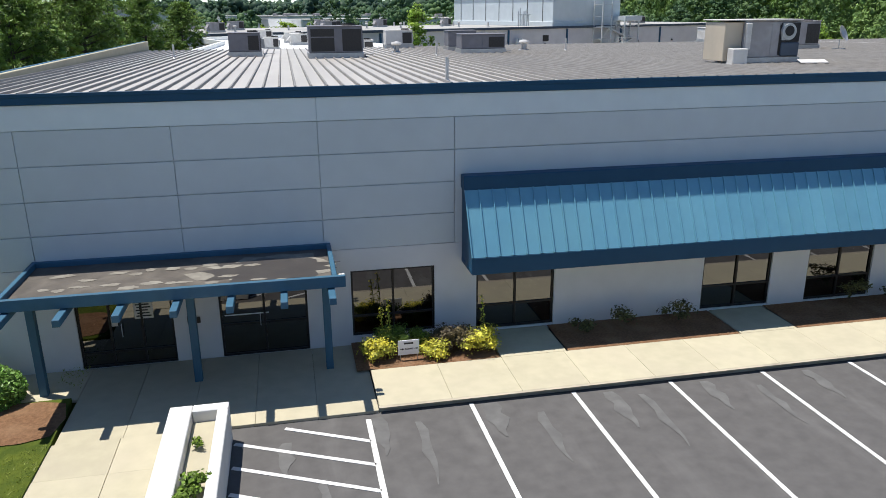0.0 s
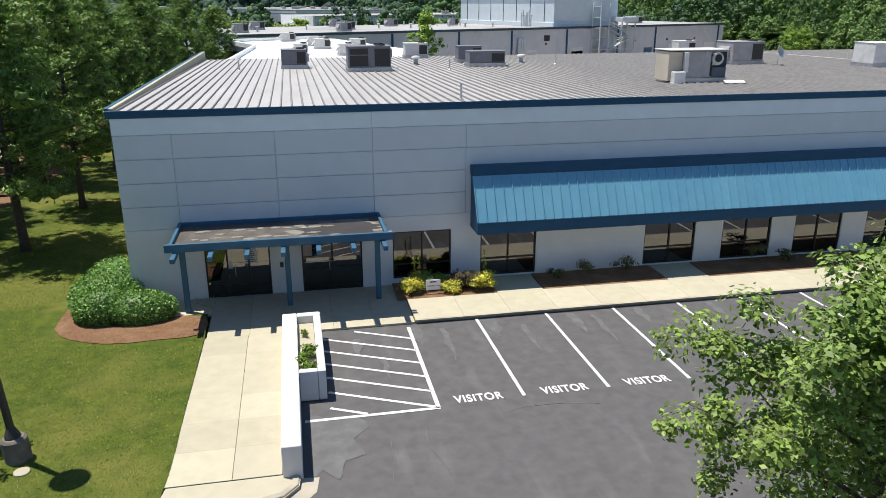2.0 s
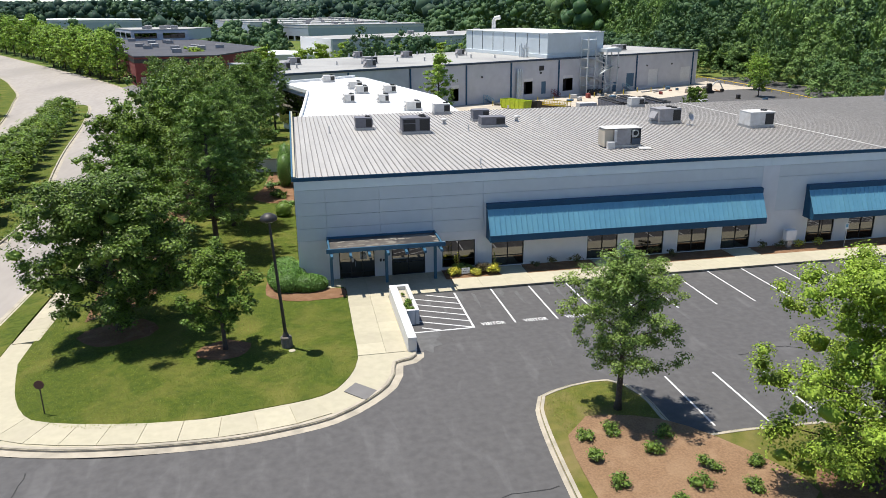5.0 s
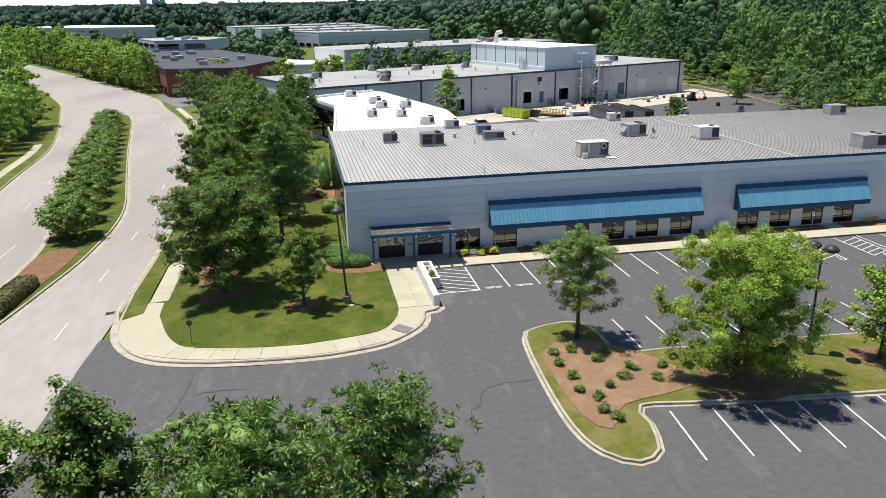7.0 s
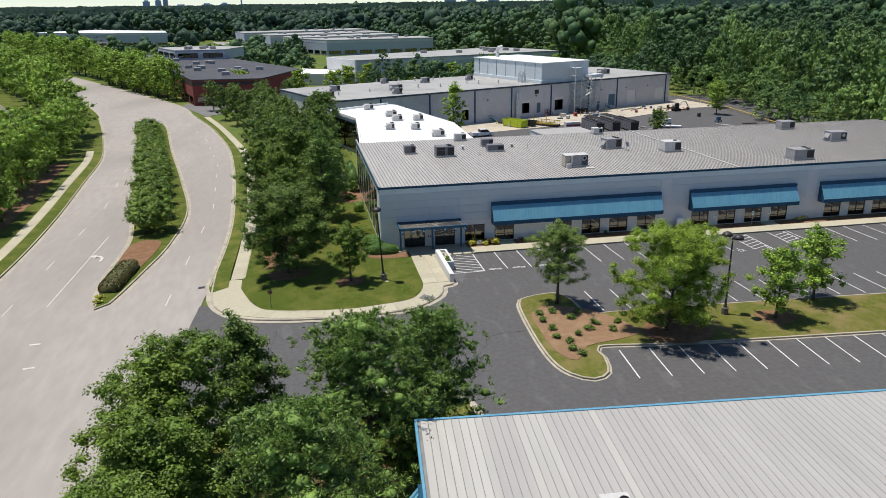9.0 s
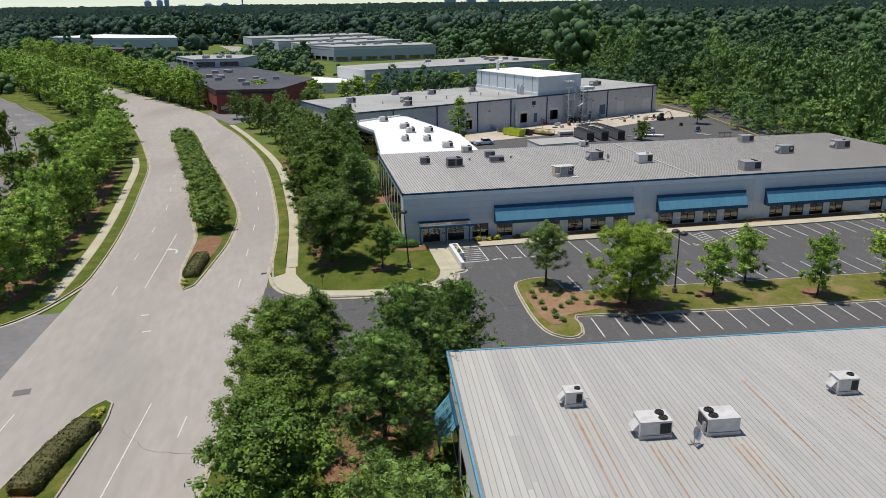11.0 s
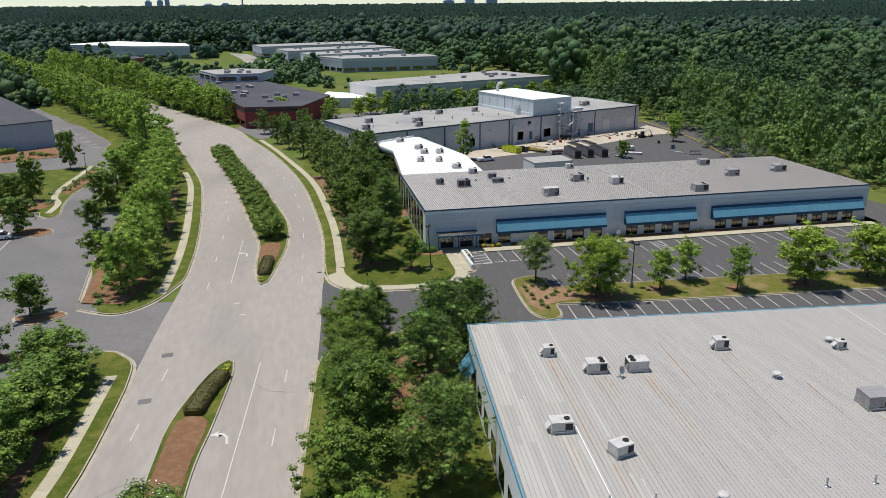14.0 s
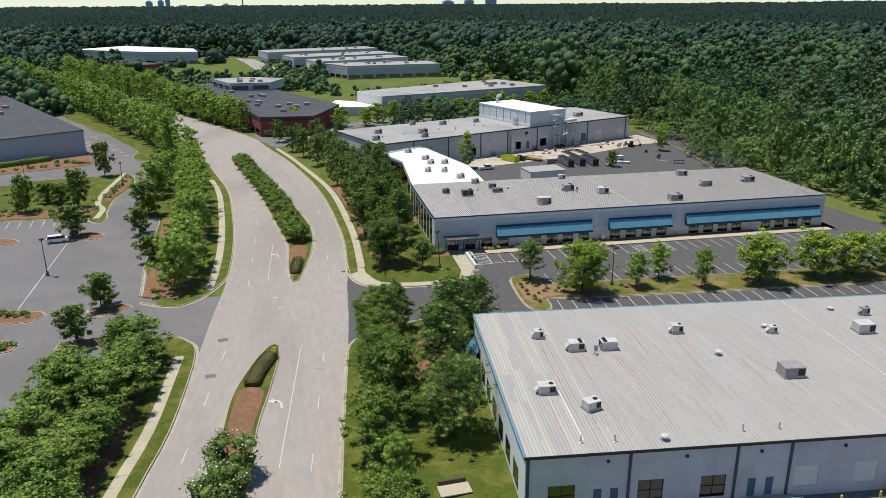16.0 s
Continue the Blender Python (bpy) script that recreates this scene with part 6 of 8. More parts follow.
for lx, steps_red in ((87.6, False), (45.4, False), (64.6, True)):
    t = thing("yard_steps", "red steel steps to a raised door" if steps_red else "blue steel steps to a raised door", "steps", "yard steps", m=RM @ pose(lx, -0.35, 0))
    for k in range(5):
        part("tread", Shape().box(0.34 * k, 0.34 * k + 0.36, -1.3, -0.1, 1.02 - 0.2 * k, 1.08 - 0.2 * k), REDWALL if steps_red else DOORBLUE, t)
    for y in (-1.32, -0.12):
        part("rail", Shape().tube([(0, y, 2.0), (1.8, y, 1.05)], 0.05, 6).tube([(0, y, 1.5), (1.8, y, 0.6)], 0.04, 6).tube([(0, y, 0), (0, y, 2.0)], 0.05, 6).tube([(1.8, y, 0), (1.8, y, 1.05)], 0.05, 6), REDWALL if steps_red else BLUE, t)
t = thing("mini_excavator", "small dark tracked excavator with a pale raised arm", "excavator", m=pose(98.8, 116.2, land(98.8, 116.2) + 0.05, 0, 0, 8))
for y in (-0.75, 0.75):
    part("track", Shape().add([(x, y + dy, z) for dy in (-0.2, 0.2) for x, z in ((-1.1, 0.3), (-0.9, 0.0), (0.9, 0.0), (1.1, 0.3), (0.9, 0.6), (-0.9, 0.6))], [(5, 4, 3, 2, 1, 0), (6, 7, 8, 9, 10, 11)] + [(i, (i + 1) % 6, 6 + (i + 1) % 6, 6 + i) for i in range(6)]), TYRE, t)
part("chassis", Shape().cbox(-0.8, 0.8, -0.55, 0.55, 0.3, 0.75, 0.03), STEELDK, t)
part("cab", Shape().cbox(-1.2, 0.5, -0.8, 0.8, 0.75, 1.35, 0.08).cbox(-0.7, 0.4, -0.75, 0.1, 1.35, 2.3, 0.08), STEELDK, t, "dark cab")
part("boom", Shape().tube([(0.6, 0.3, 1.0), (2.0, 0.3, 2.5), (3.2, 0.3, 2.6)], 0.17, 6), HVACW, t, "pale boom")
part("dipper", Shape().tube([(3.2, 0.3, 2.6), (4.3, 0.3, 0.9)], 0.14, 6), HVACW, t)
part("bucket", Shape().cbox(3.9, 4.5, -0.1, 0.7, 0.1, 0.8, 0.05), STEELDK, t)
for x, y in ((62.9, 90.4), (67.3, 91.0), (71.7, 90.2)):
    t = thing("chiller", "long dark cooling unit with a louvred grey side in a yard", "chiller", "yard chillers", m=pose(x, y, land(x, y) + 0.02, 0, 0, 92))
    part("casing", Shape().cbox(-4.6, 4.6, -1.1, 1.1, 0.3, 2.35, 0.04), HVACP, t)
    part("coil", Shape().cbox(-4.66, -4.605, -1.0, 1.0, 0.4, 2.25, 0.01), COIL, t, "dark coil face")
    part("top", Shape().cbox(-4.65, 4.65, -1.15, 1.15, 2.355, 2.5, 0.03), COIL, t, "dark fan deck")
    part("base", Shape().box(-4.4, -4.1, -1.0, 1.0, 0, 0.3).box(4.1, 4.4, -1.0, 1.0, 0, 0.3).box(-0.15, 0.15, -1.0, 1.0, 0, 0.3), STEELDK, t)
    for i in range(7):
        part("fan_ring", Shape().tube([(-3.9 + 1.3 * i, 0, 2.5), (-3.9 + 1.3 * i, 0, 2.72)], [0.55, 0.5], 14), STEELDK, t)
        part("louvre", Shape().box(-4.45 + 1.28 * i, -3.35 + 1.28 * i, 1.104, 1.13, 0.5, 2.2), HVACSHADE, t)
t = thing("site_trailer", "small pale trailer with a red band in the yard", "trailer", m=pose(59.0, 94.4, land(59, 94.4) + 0.03, 0, 0, 3))
part("body", Shape().cbox(-1.9, 1.9, -0.9, 0.9, 0.4, 1.7, 0.05), HVACW, t)
part("band", Shape().box(-1.92, 1.92, -0.92, -0.905, 0.7, 1.1), REDWALL, t)
part("axle", Shape().box(-1.2, -0.8, -0.8, 0.8, 0, 0.4).box(0.8, 1.2, -0.8, 0.8, 0, 0.4), TYRE, t)
shed = thing("plant_enclosure", "low pale flat-roofed yard enclosure", "shed", m=pose(50, 72, -2.3, 0, 0, 6))
part("wall", Shape().cbox(-7.6, 4.4, -4, 4, 0, 3.2, 0.03), WALLPALE, shed)
part("roof", Shape().box(-7.7, 4.5, -4.1, 4.1, 3.2, 3.35), ROOFNEAR, shed)


def vehicle(label, x, y, rz, cat="car", truck=False):
    """A parked vehicle: body, cabin glass, four wheels, lamps."""
    t = thing("car" if not truck else "pickup_truck", label, cat, m=pose(x, y, land(x, y) + 0.02, 0, 0, rz))
    l, w = (5.4, 1.95) if truck else (4.6, 1.85)
    side = [(-l / 2, 0.35), (l / 2 - 0.05, 0.35), (l / 2, 0.75), (l / 2 - 0.25, 1.0), (l * 0.2, 1.08), (-l / 2, 1.1)]
    s = Shape().add([(a, -w / 2, b) for a, b in side] + [(a, w / 2, b) for a, b in side], [tuple(range(6)), tuple(range(11, 5, -1))] + [(i, 6 + i, 6 + (i + 1) % 6, (i + 1) % 6) for i in range(6)])
    part("body", s, CARWHITE, t)
    c0, c1 = (-0.6, 1.3) if truck else (-2.1, 1.1)
    g = [(c0 - 0.1, 1.08), (c1 + 0.5, 1.06), (c1 - 0.2, 1.66), (c0 + 0.15, 1.68)]
    part("cabin_glass", Shape().add([(a, -w / 2 + 0.1, b) for a, b in g] + [(a, w / 2 - 0.1, b) for a, b in g], [(0, 1, 2, 3), (7, 6, 5, 4)] + [(i, 4 + i, 4 + (i + 1) % 4, (i + 1) % 4) for i in range(4)]), COIL, t)
    part("roof", Shape().cbox(c0 + 0.1, c1 - 0.15, -w / 2 + 0.12, w / 2 - 0.12, 1.66, 1.74, 0.03), CARWHITE, t)
    for a in (-l * 0.31, l * 0.31):
        for b in (-w / 2 + 0.1, w / 2 - 0.1):
            wh = part("wheel", Shape().tube([(a, b - 0.11, 0.35), (a, b + 0.11, 0.35)], 0.35, 14), TYRE, t)
            part("rim", Shape().tube([(a, b - 0.12, 0.35), (a, b + 0.12, 0.35)], 0.2, 10), GALV, wh)
    for b in (-w / 2 + 0.3, w / 2 - 0.3):
        part("headlight", Shape().box(l / 2 - 0.1, l / 2 + 0.01, b - 0.18, b + 0.18, 0.7, 0.88), HVACW, t)
    return t


vehicle("white pickup truck parked in the yard", 34.2, 89, 10, "pickup truck", True)
vehicle("white hatchback parked across the street", -83.4, 27.6, 12)
for i in range(11):
    p = RM @ Vector((45 + 5.2 * i + (i % 3), -4.5 - (i % 2) * 1.5, 0))
    t = part("bollard", Shape().tube([(0, 0, -0.1), (0, 0, 1.1), (0, 0, 1.18)], [0.1, 0.1, 0.05], 10), YELLOW, None, m=pose(p.x, p.y, land(p.x, p.y)))
    tagged(t, "yellow painted steel bollard", "bollard", "yard bollards")
rng = np.random.default_rng(4)
for i in range(26):
    p = RM @ Vector((rng.uniform(40, 112), rng.uniform(-14, -4), 0))
    w, d, h = rng.uniform(0.5, 2.0), rng.uniform(0.4, 1.2), rng.uniform(0.25, 1.0)
    t = part("crate", Shape().cbox(-w / 2, w / 2, -d / 2, d / 2, 0.12, h, 0.02).box(-w / 2, w / 2, -d / 2, -d / 2 + 0.1, 0, 0.12).box(-w / 2, w / 2, d / 2 - 0.1, d / 2, 0, 0.12), (HVACW, YARDDIRT, REDWALL, STEELDK, DOORBLUE)[i % 5], None, m=pose(p.x, p.y, land(p.x, p.y) + 0.06, 0, 0, rng.uniform(0, 90)))
    tagged(t, "weathered crate standing in the yard", "crate", "yard clutter")


# loose building material on the yard
def bundle(x, y, rz, w, d, h, material, label, rows=1):
    """A wrapped load on a pallet: three bearers, deck, stacked layers."""
    t = thing("pallet_load", label, "pallet", "yard loads", m=pose(x, y, land(x, y) + 0.05, 0, 0, rz))
    s = Shape().box(-w / 2, w / 2, -d / 2, d / 2, 0.1, 0.14)
    for f in (-0.45, 0, 0.45):
        s.box(-w / 2, w / 2, f * d - 0.05, f * d + 0.05, 0, 0.1)
    part("pallet", s, BARK, t)
    for k in range(rows):
        part("load", Shape().cbox(-w * 0.47, w * 0.47, -d * 0.47, d * 0.47, 0.144 + k * h, 0.14 + (k + 1) * h, 0.06), material, t)


bundle(84.9, 94.9, 20, 2.2, 1.6, 0.62, SIGNWHITE, "white wrapped load stacked on a pallet", 2)
bundle(81.6, 89.4, 62, 1.5, 2.8, 0.45, SIGNWHITE, "low white wrapped load on a pallet")
bundle(84.2, 88.2, 58, 1.3, 2.7, 0.45, SIGNWHITE, "low white wrapped load on a pallet")
bundle(76.8, 85.8, 15, 2.4, 1.5, 0.3, HVACP, "flat grey load on a pallet")
bundle(99.4, 104.4, 10, 0.8, 0.8, 0.8, STEELDK, "small black bin on a pallet")
for i, (x, y, rz, ln, r) in enumerate(((77.8, 84.2, 100, 4.2, 0.14), (79.0, 84.0, 108, 4.0, 0.12), (75.2, 90.4, 20, 4.5, 0.1), (73.6, 91.2, 32, 5, 0.1), (97.6, 88.6, 120, 4, 0.1), (98.6, 87.4, 105, 4.5, 0.12), (87.0, 123.0, 30, 7, 0.16), (89.5, 122.5, 36, 7, 0.14))):
    t = part("pipe", Shape().tube([(-ln / 2, 0, r), (ln / 2, 0, r)], r, 10), (HVACW, GALV)[i % 2], None, m=pose(x, y, land(x, y) + 0.05, 0, 0, rz))
    tagged(t, "pale length of pipe lying on the yard", "pipe", "yard pipes")
rng = np.random.default_rng(14)
for i in range(9):
    x, y, ln = 99.5 + rng.normal(0, 2.2), 119.5 + rng.normal(0, 1.2), rng.uniform(2.5, 5)
    t = part("timber", Shape().cbox(-ln / 2, ln / 2, -0.12, 0.12, 0, 0.22, 0.015), (MULCH, BARK, STRAW)[i % 3], None, m=pose(x, y, land(x, y) + 0.05, 0, 0, rng.uniform(0, 180)))
    tagged(t, "rough brown timber baulk lying at the yard end", "timber", "yard timber")
t = thing("drum_trolley", "blue steel drum trolley on the yard", "trolley", m=pose(99.2, 94.0, land(99.2, 94) + 0.05, 0, 0, 30))
part("tray", Shape().cbox(-0.9, 0.9, -0.6, 0.6, 0.3, 0.42, 0.02), DOORBLUE, t)
for dx in (-0.45, 0.45):
    part("drum", Shape().tube([(dx, 0, 0.42), (dx, 0, 0.72), (dx, 0, 1.05), (dx, 0, 1.35)], [0.36, 0.39, 0.36, 0.36], 14), DOORBLUE, t)
for dx, dy in ((-0.7, -0.45), (0.7, -0.45), (-0.7, 0.45), (0.7, 0.45)):
    part("wheel", Shape().tube([(dx, dy - 0.05, 0.15), (dx, dy + 0.05, 0.15)], 0.15, 10), TYRE, t)
t = thing("steel_trestle", "dark steel trestle standing beside the yard kerb", "trestle", m=pose(101.4, 83.4, land(101.4, 83.4) + 0.05, 0, 0, -5))
part("top_beam", Shape().cbox(-1.8, 1.8, -0.5, 0.5, 1.05, 1.2, 0.02), STEELDK, t)
for dx in (-1.6, 0, 1.6):
    part("leg", Shape().tube([(dx - 0.25, -0.45, 0), (dx, 0, 1.1)], 0.05, 6).tube([(dx + 0.25, 0.45, 0), (dx, 0, 1.1)], 0.05, 6), STEELDK, t)
fe = thing("yard_fence", "yellow guard rail along the yard edge", "guard rail")
fence_line = smooth_line([(114.5, 150), (114.5, 118), (111, 90), (106, 66)], 4)
part("rail", Shape().tube([(x, y, land(x, y) + 0.75) for x, y in fence_line], 0.09, 6), YELLOW, fe)
for x, y in fence_line:
    part("post", Shape().box(x - 0.06, x + 0.06, y - 0.06, y + 0.06, land(x, y) - 0.1, land(x, y) + 0.75), YELLOW, fe)

# ---------------------------------------------------------------- near building with the pale roof
NM = pose(-3.5, -51.55, 0, 0, 0, -5.2)
near = thing("warehouse", "large warehouse with a pale ribbed metal roof and grey walls", "building", m=NM)
NL, ND, NH = 92.0, 36.8, 7.05
nholes = [(2.4, 5.3, 0.7, 3.4), (12.1, 14.9, 0.7, 3.4), (19.0, 21.8, 0.7, 3.4), (24.3, 25.2, 0.4, 2.7), (26.3, 27.2, 0.4, 2.7), (29.5, 32.3, 1.2, 3.8), (36.4, 39.0, 1.2, 3.8), (7.3, 8.2, 0.4, 2.7), (9.1, 10.0, 0.4, 2.7)]
for a in (Shape().box(0.3, NL - 0.3, -0.3, 0, -0.5, NH), Shape().box(0, 0.3, -ND, 0, -0.5, NH), Shape().box(NL - 0.3, NL, -ND, 0, -0.5, NH), wall_with_openings(Shape(), 0.3, NL - 0.3, -0.5, NH, -ND, -ND + 0.3, nholes)):
    part("wall", a, WALLNEAR, near, "lilac-grey painted wall")
# paler sheet over the west wall: grazing sunlight put into its colour
part("wall", Shape().box(-0.06, -0.002, -ND, 0, -0.4, NH - 0.02), WALLTOP, near, "side wall facing, coloured pale for the grazing sun on it")
aw = part("awning", Shape().cbox(-1.55, -1.48, -6.4, -1.4, 2.35, 2.75, 0.01).cbox(-0.3, -0.065, -6.4, -1.4, 4.25, 4.5, 0.02), NAVY, near, "blue metal awning over the side entrance")
seam = Shape().add([(-1.5, 0, 2.75), (-1.5, 0.38, 2.75), (-0.28, 0.38, 4.3), (-0.28, 0, 4.3)], [(0, 3, 2, 1)]).add([(x, y, z) for y in (-0.015, 0.015) for x, z in ((-1.5, 2.76), (-1.53, 2.8), (-0.31, 4.35), (-0.28, 4.31))], [(0, 1, 2, 3), (7, 6, 5, 4), (1, 5, 6, 2)])
seam_me = seam.mesh("pan", BLUE)
for k in range(13):
    part("pan", seam_me, BLUE, aw, m=pose(0, -6.38 + 0.383 * k, 0))
for i, (a, b, c, d) in enumerate(nholes):
    if i in (3, 4, 7, 8):
        part("door", Shape().box(a, b, -ND + 0.08, -ND + 0.14, c, d).box(a + 0.3, b - 0.3, -ND + 0.06, -ND + 0.08, c + 1.3, d - 0.3), DOORBLUE, near, "blue steel door")
    elif i in (5, 6):
        part("dock_door", Shape().box(a, b, -ND + 0.08, -ND + 0.14, c, d), WHITEWALL, near, "white loading dock door")
    else:
        window(near, a, b, c, d, -ND + 0.06, 1, (c + d) / 2)
for x in (0.05, 10.9, 22.6, 28.6, 44.0, 56):
    part("downpipe", Shape().cbox(x, x + 0.3, -ND - 0.14, -ND - 0.005, -0.3, NH, 0.02), SLATE, near)
for x in (8.5, 17, 25.2, 34.6, 50):
    part("wall_light", Shape().cbox(x, x + 0.3, -ND - 0.22, -ND - 0.005, 5.9, 6.2, 0.03), STEELDK, near)
for k in range(7):
    g = part("side_window", Shape().box(-0.09, -0.065, -33.5 + k * 4.6, -30.8 + k * 4.6, 0.8, 3.4), BRONZE, near, "tall dark side window")
    for j in range(2):
        part("pane", Shape().box(-0.105, -0.093, -33.4 + k * 4.6, -30.9 + k * 4.6, 0.9 + 1.22 * j, 2.0 + 1.22 * j), GLASS, g)
# dark slab showing between the pans draws the rib shadows as painted lines
nr = part("roof", Shape().box(-0.15, NL + 0.15, -ND - 0.15, 0.15, NH, NH + 0.16), ROOFRIB, near, "pale weathered ribbed metal roof")
pan = Shape().box(0.026, 0.38, -ND - 0.15, 0.15, NH + 0.162, NH + 0.172)
pan.add([(x, y, NH + 0.17 + dz) for y in (-ND - 0.15, 0.15) for x, dz in ((0.378, 0), (0.384, 0.028), (0.394, 0.028), (0.4, 0))], [(0, 1, 5, 4), (1, 2, 6, 5), (2, 3, 7, 6), (0, 3, 2, 1), (4, 5, 6, 7)])
pan_grey, pan_cream = pan.mesh("pan", ROOFNEAR), pan.mesh("pan", ROOFCREAM)
lap_mesh = Shape().box(0.02, 0.376, -6, 0, NH + 0.173, NH + 0.177).mesh("pan", ROOFLAP)
cut_rng = np.random.default_rng(31)
for i in range(225):
    cream = i < 8 or i in (12, 13, 14, 15, 22)
    me = pan_cream if cream else pan_grey
    part("pan", me, ROOFCREAM if cream else ROOFNEAR, nr, m=pose(0.408 * i, 0, 0))
    if i < 60 and cut_rng.uniform() < 0.75:
        y = -ND * cut_rng.choice((0.34, 0.52, 0.7)) if i > 3 else -ND * 0.52
        part("pan", lap_mesh, ROOFLAP, nr, m=pose(0.408 * i, y, 0) @ Matrix.Diagonal((1, cut_rng.uniform(0.6, 1.4), 1, 1)))
part("edge_trim", Shape().cbox(-0.3, -0.16, -ND - 0.2, 0.3, NH - 0.1, NH + 0.24, 0.01).cbox(-0.3, NL + 0.2, 0.16, 0.34, NH - 0.1, NH + 0.22, 0.01), CYAN, near, "light blue metal roof edge")
part("edge_trim", Shape().cbox(-0.2, NL + 0.2, -ND - 0.25, -ND - 0.16, NH - 0.15, NH + 0.2, 0.01), STEELDK, near, "dark metal gutter")
part("expansion_joint", Shape().box(47.5, 47.68, -ND, 0, NH + 0.17, NH + 0.25), HVACW, near, "pale strip across the roof")
# rust streaks below units, running down the ribs
NI = NM.inverted()
streak_rng = np.random.default_rng(12)
for wx, wy, n, far in ((3.2, -62.0, 5, 22), (7.4, -66.9, 7, 24), (11.4, -67.4, 5, 20), (22.8, -64.4, 5, 26), (-0.5, -77.0, 5, 12), (3.2, -81.6, 5, 8), (30.6, -79.2, 5, 15), (48.4, -69.9, 4, 14), (35.6, -67, 3, 9), (16.5, -60, 3, 14), (26.5, -72, 3, 10)):
    for k in range(n):
        q = NI @ Vector((wx + streak_rng.normal(0, 0.75), wy - abs(streak_rng.normal(0, 0.5)), 0))
        gx = (round((q.x - 0.39) / 0.408) * 0.408 + 0.39) + streak_rng.choice((-0.05, 0.06))
        l, w = min(far * streak_rng.uniform(0.15, 1.0) ** 1.4, q.y + ND - 0.3), streak_rng.uniform(0.035, 0.1)
        steps, lift = 7, NH + 0.181 + 0.0012 * k
        pts = [(gx + w * (1 - 0.75 * i / steps) * streak_rng.uniform(0.4, 1) * side, q.y - l * i / steps, lift) for side in (1, -1) for i in (range(steps + 1) if side == 1 else range(steps, -1, -1))]
        part("rust_streak", Shape().add(pts, [(i, 2 * steps + 1 - i, 2 * steps - i, i + 1) for i in range(steps)]), RUST if k % 3 else RUSTPALE, near, "brown rust stain on the roof")
for wx, wy, l in ((1.0, -75.5, 11), (3.6, -82, 5)):
    q = NI @ Vector((wx, wy, 0))
    part("sealant_strip", Shape().box(q.x - 0.05, q.x + 0.05, q.y - l, q.y, NH + 0.174, NH + 0.182), ROOFWHITE, near, "white sealed seam on the roof")
for w, d, h, x, y, rz, fans, cas, hood in ((1.5, 1.3, 1.2, 3.2, -61.2, 0, 1, HVACW, True), (2.6, 1.8, 1.3, 6.9, -65.8, 0, 2, HVACW, True), (2.7, 1.9, 1.3, 11.3, -66.3, 180, 2, HVACW, False), (1.9, 1.5, 1.3, 22.6, -63.5, 0, 1, HVACW, True),
                                    (2.5, 1.7, 1.2, -0.6, -76.0, 0, 1, HVACW, True), (2.2, 1.7, 1.2, 3.2, -80.6, 20, 1, HVACW, False), (3.3, 2.6, 1.5, 30.4, -77.9, 0, 0, HVACP, False), (3.0, 2.3, 1.5, 48.2, -68.6, 0, 0, HVACW, False), (1.3, 1.2, 1.0, 35.6, -66.3, 0, 1, HVACW, True), (1.4, 1.2, 1.2, 52.6, -63.4, 0, 1, HVACP, True)):
    hvac("pale rooftop air-conditioning unit with rust stains below it", w * 0.8, d * 0.8, h * 0.82, NH + 0.33, x, y, rz - 5, fans, cas, hood)
for x, y, h, c in ((-0.5, -86.9, 0.9, 0), (3.1, -87.4, 0.9, 0), (8.4, -88.2, 0.5, 1), (17.4, -88.3, 0.9, 0), (21.5, -88.7, 0.9, 0), (24.6, -71.1, 0.5, 1), (35.6, -64.6, 0.4, 1), (49, -60.8, 0.3, 1)):
    vent("pale vent pipe on a ribbed roof" if not c else "white capped roof vent", x, y, NH + 0.18, h, 0.09 if not c else 0.24, bool(c))
dish(8.9, -67.6, NH + 0.24, "small satellite dish on a square frame on the roof")
# loading dock platform with rails
dk = thing("dock_platform", "concrete dock platform with yellow and blue rails", "dock", m=NM)
part("slab", Shape().cbox(24.5, 29.5, -ND - 2.2, -ND - 0.02, -0.3, 0.35, 0.02), CONCRETE, dk)
part("slab", Shape().cbox(41.0, 52, -ND - 4, -ND - 0.02, -0.3, 1.8, 0.02), CONCRETE, dk)
for x in (24.6, 26.2, 27.8, 29.4):
    part("post", Shape().box(x - 0.03, x + 0.03, -ND - 2.15, -ND - 2.09, 0.35, 1.45), BLUE, dk)
part("rail", Shape().tube([(24.6, -ND - 2.12, 1.45), (29.4, -ND - 2.12, 1.45)], 0.035, 6).tube([(24.6, -ND - 2.12, 0.95), (29.4, -ND - 2.12, 0.95)], 0.03, 6), BLUE, dk)
for x, y in ((34.0, -1.9), (38.6, -1.7), (39.9, -1.6)):
    part("bollard", Shape().tube([(x, -ND + y, -0.3), (x, -ND + y, 1.1), (x, -ND + y, 1.18)], [0.13, 0.13, 0.06], 10), YELLOW, dk, "yellow steel bollard")
part("rail", Shape().tube([(41.1, -ND - 3.9, 2.8), (51.9, -ND - 3.9, 2.8)], 0.05, 6), YELLOW, dk)

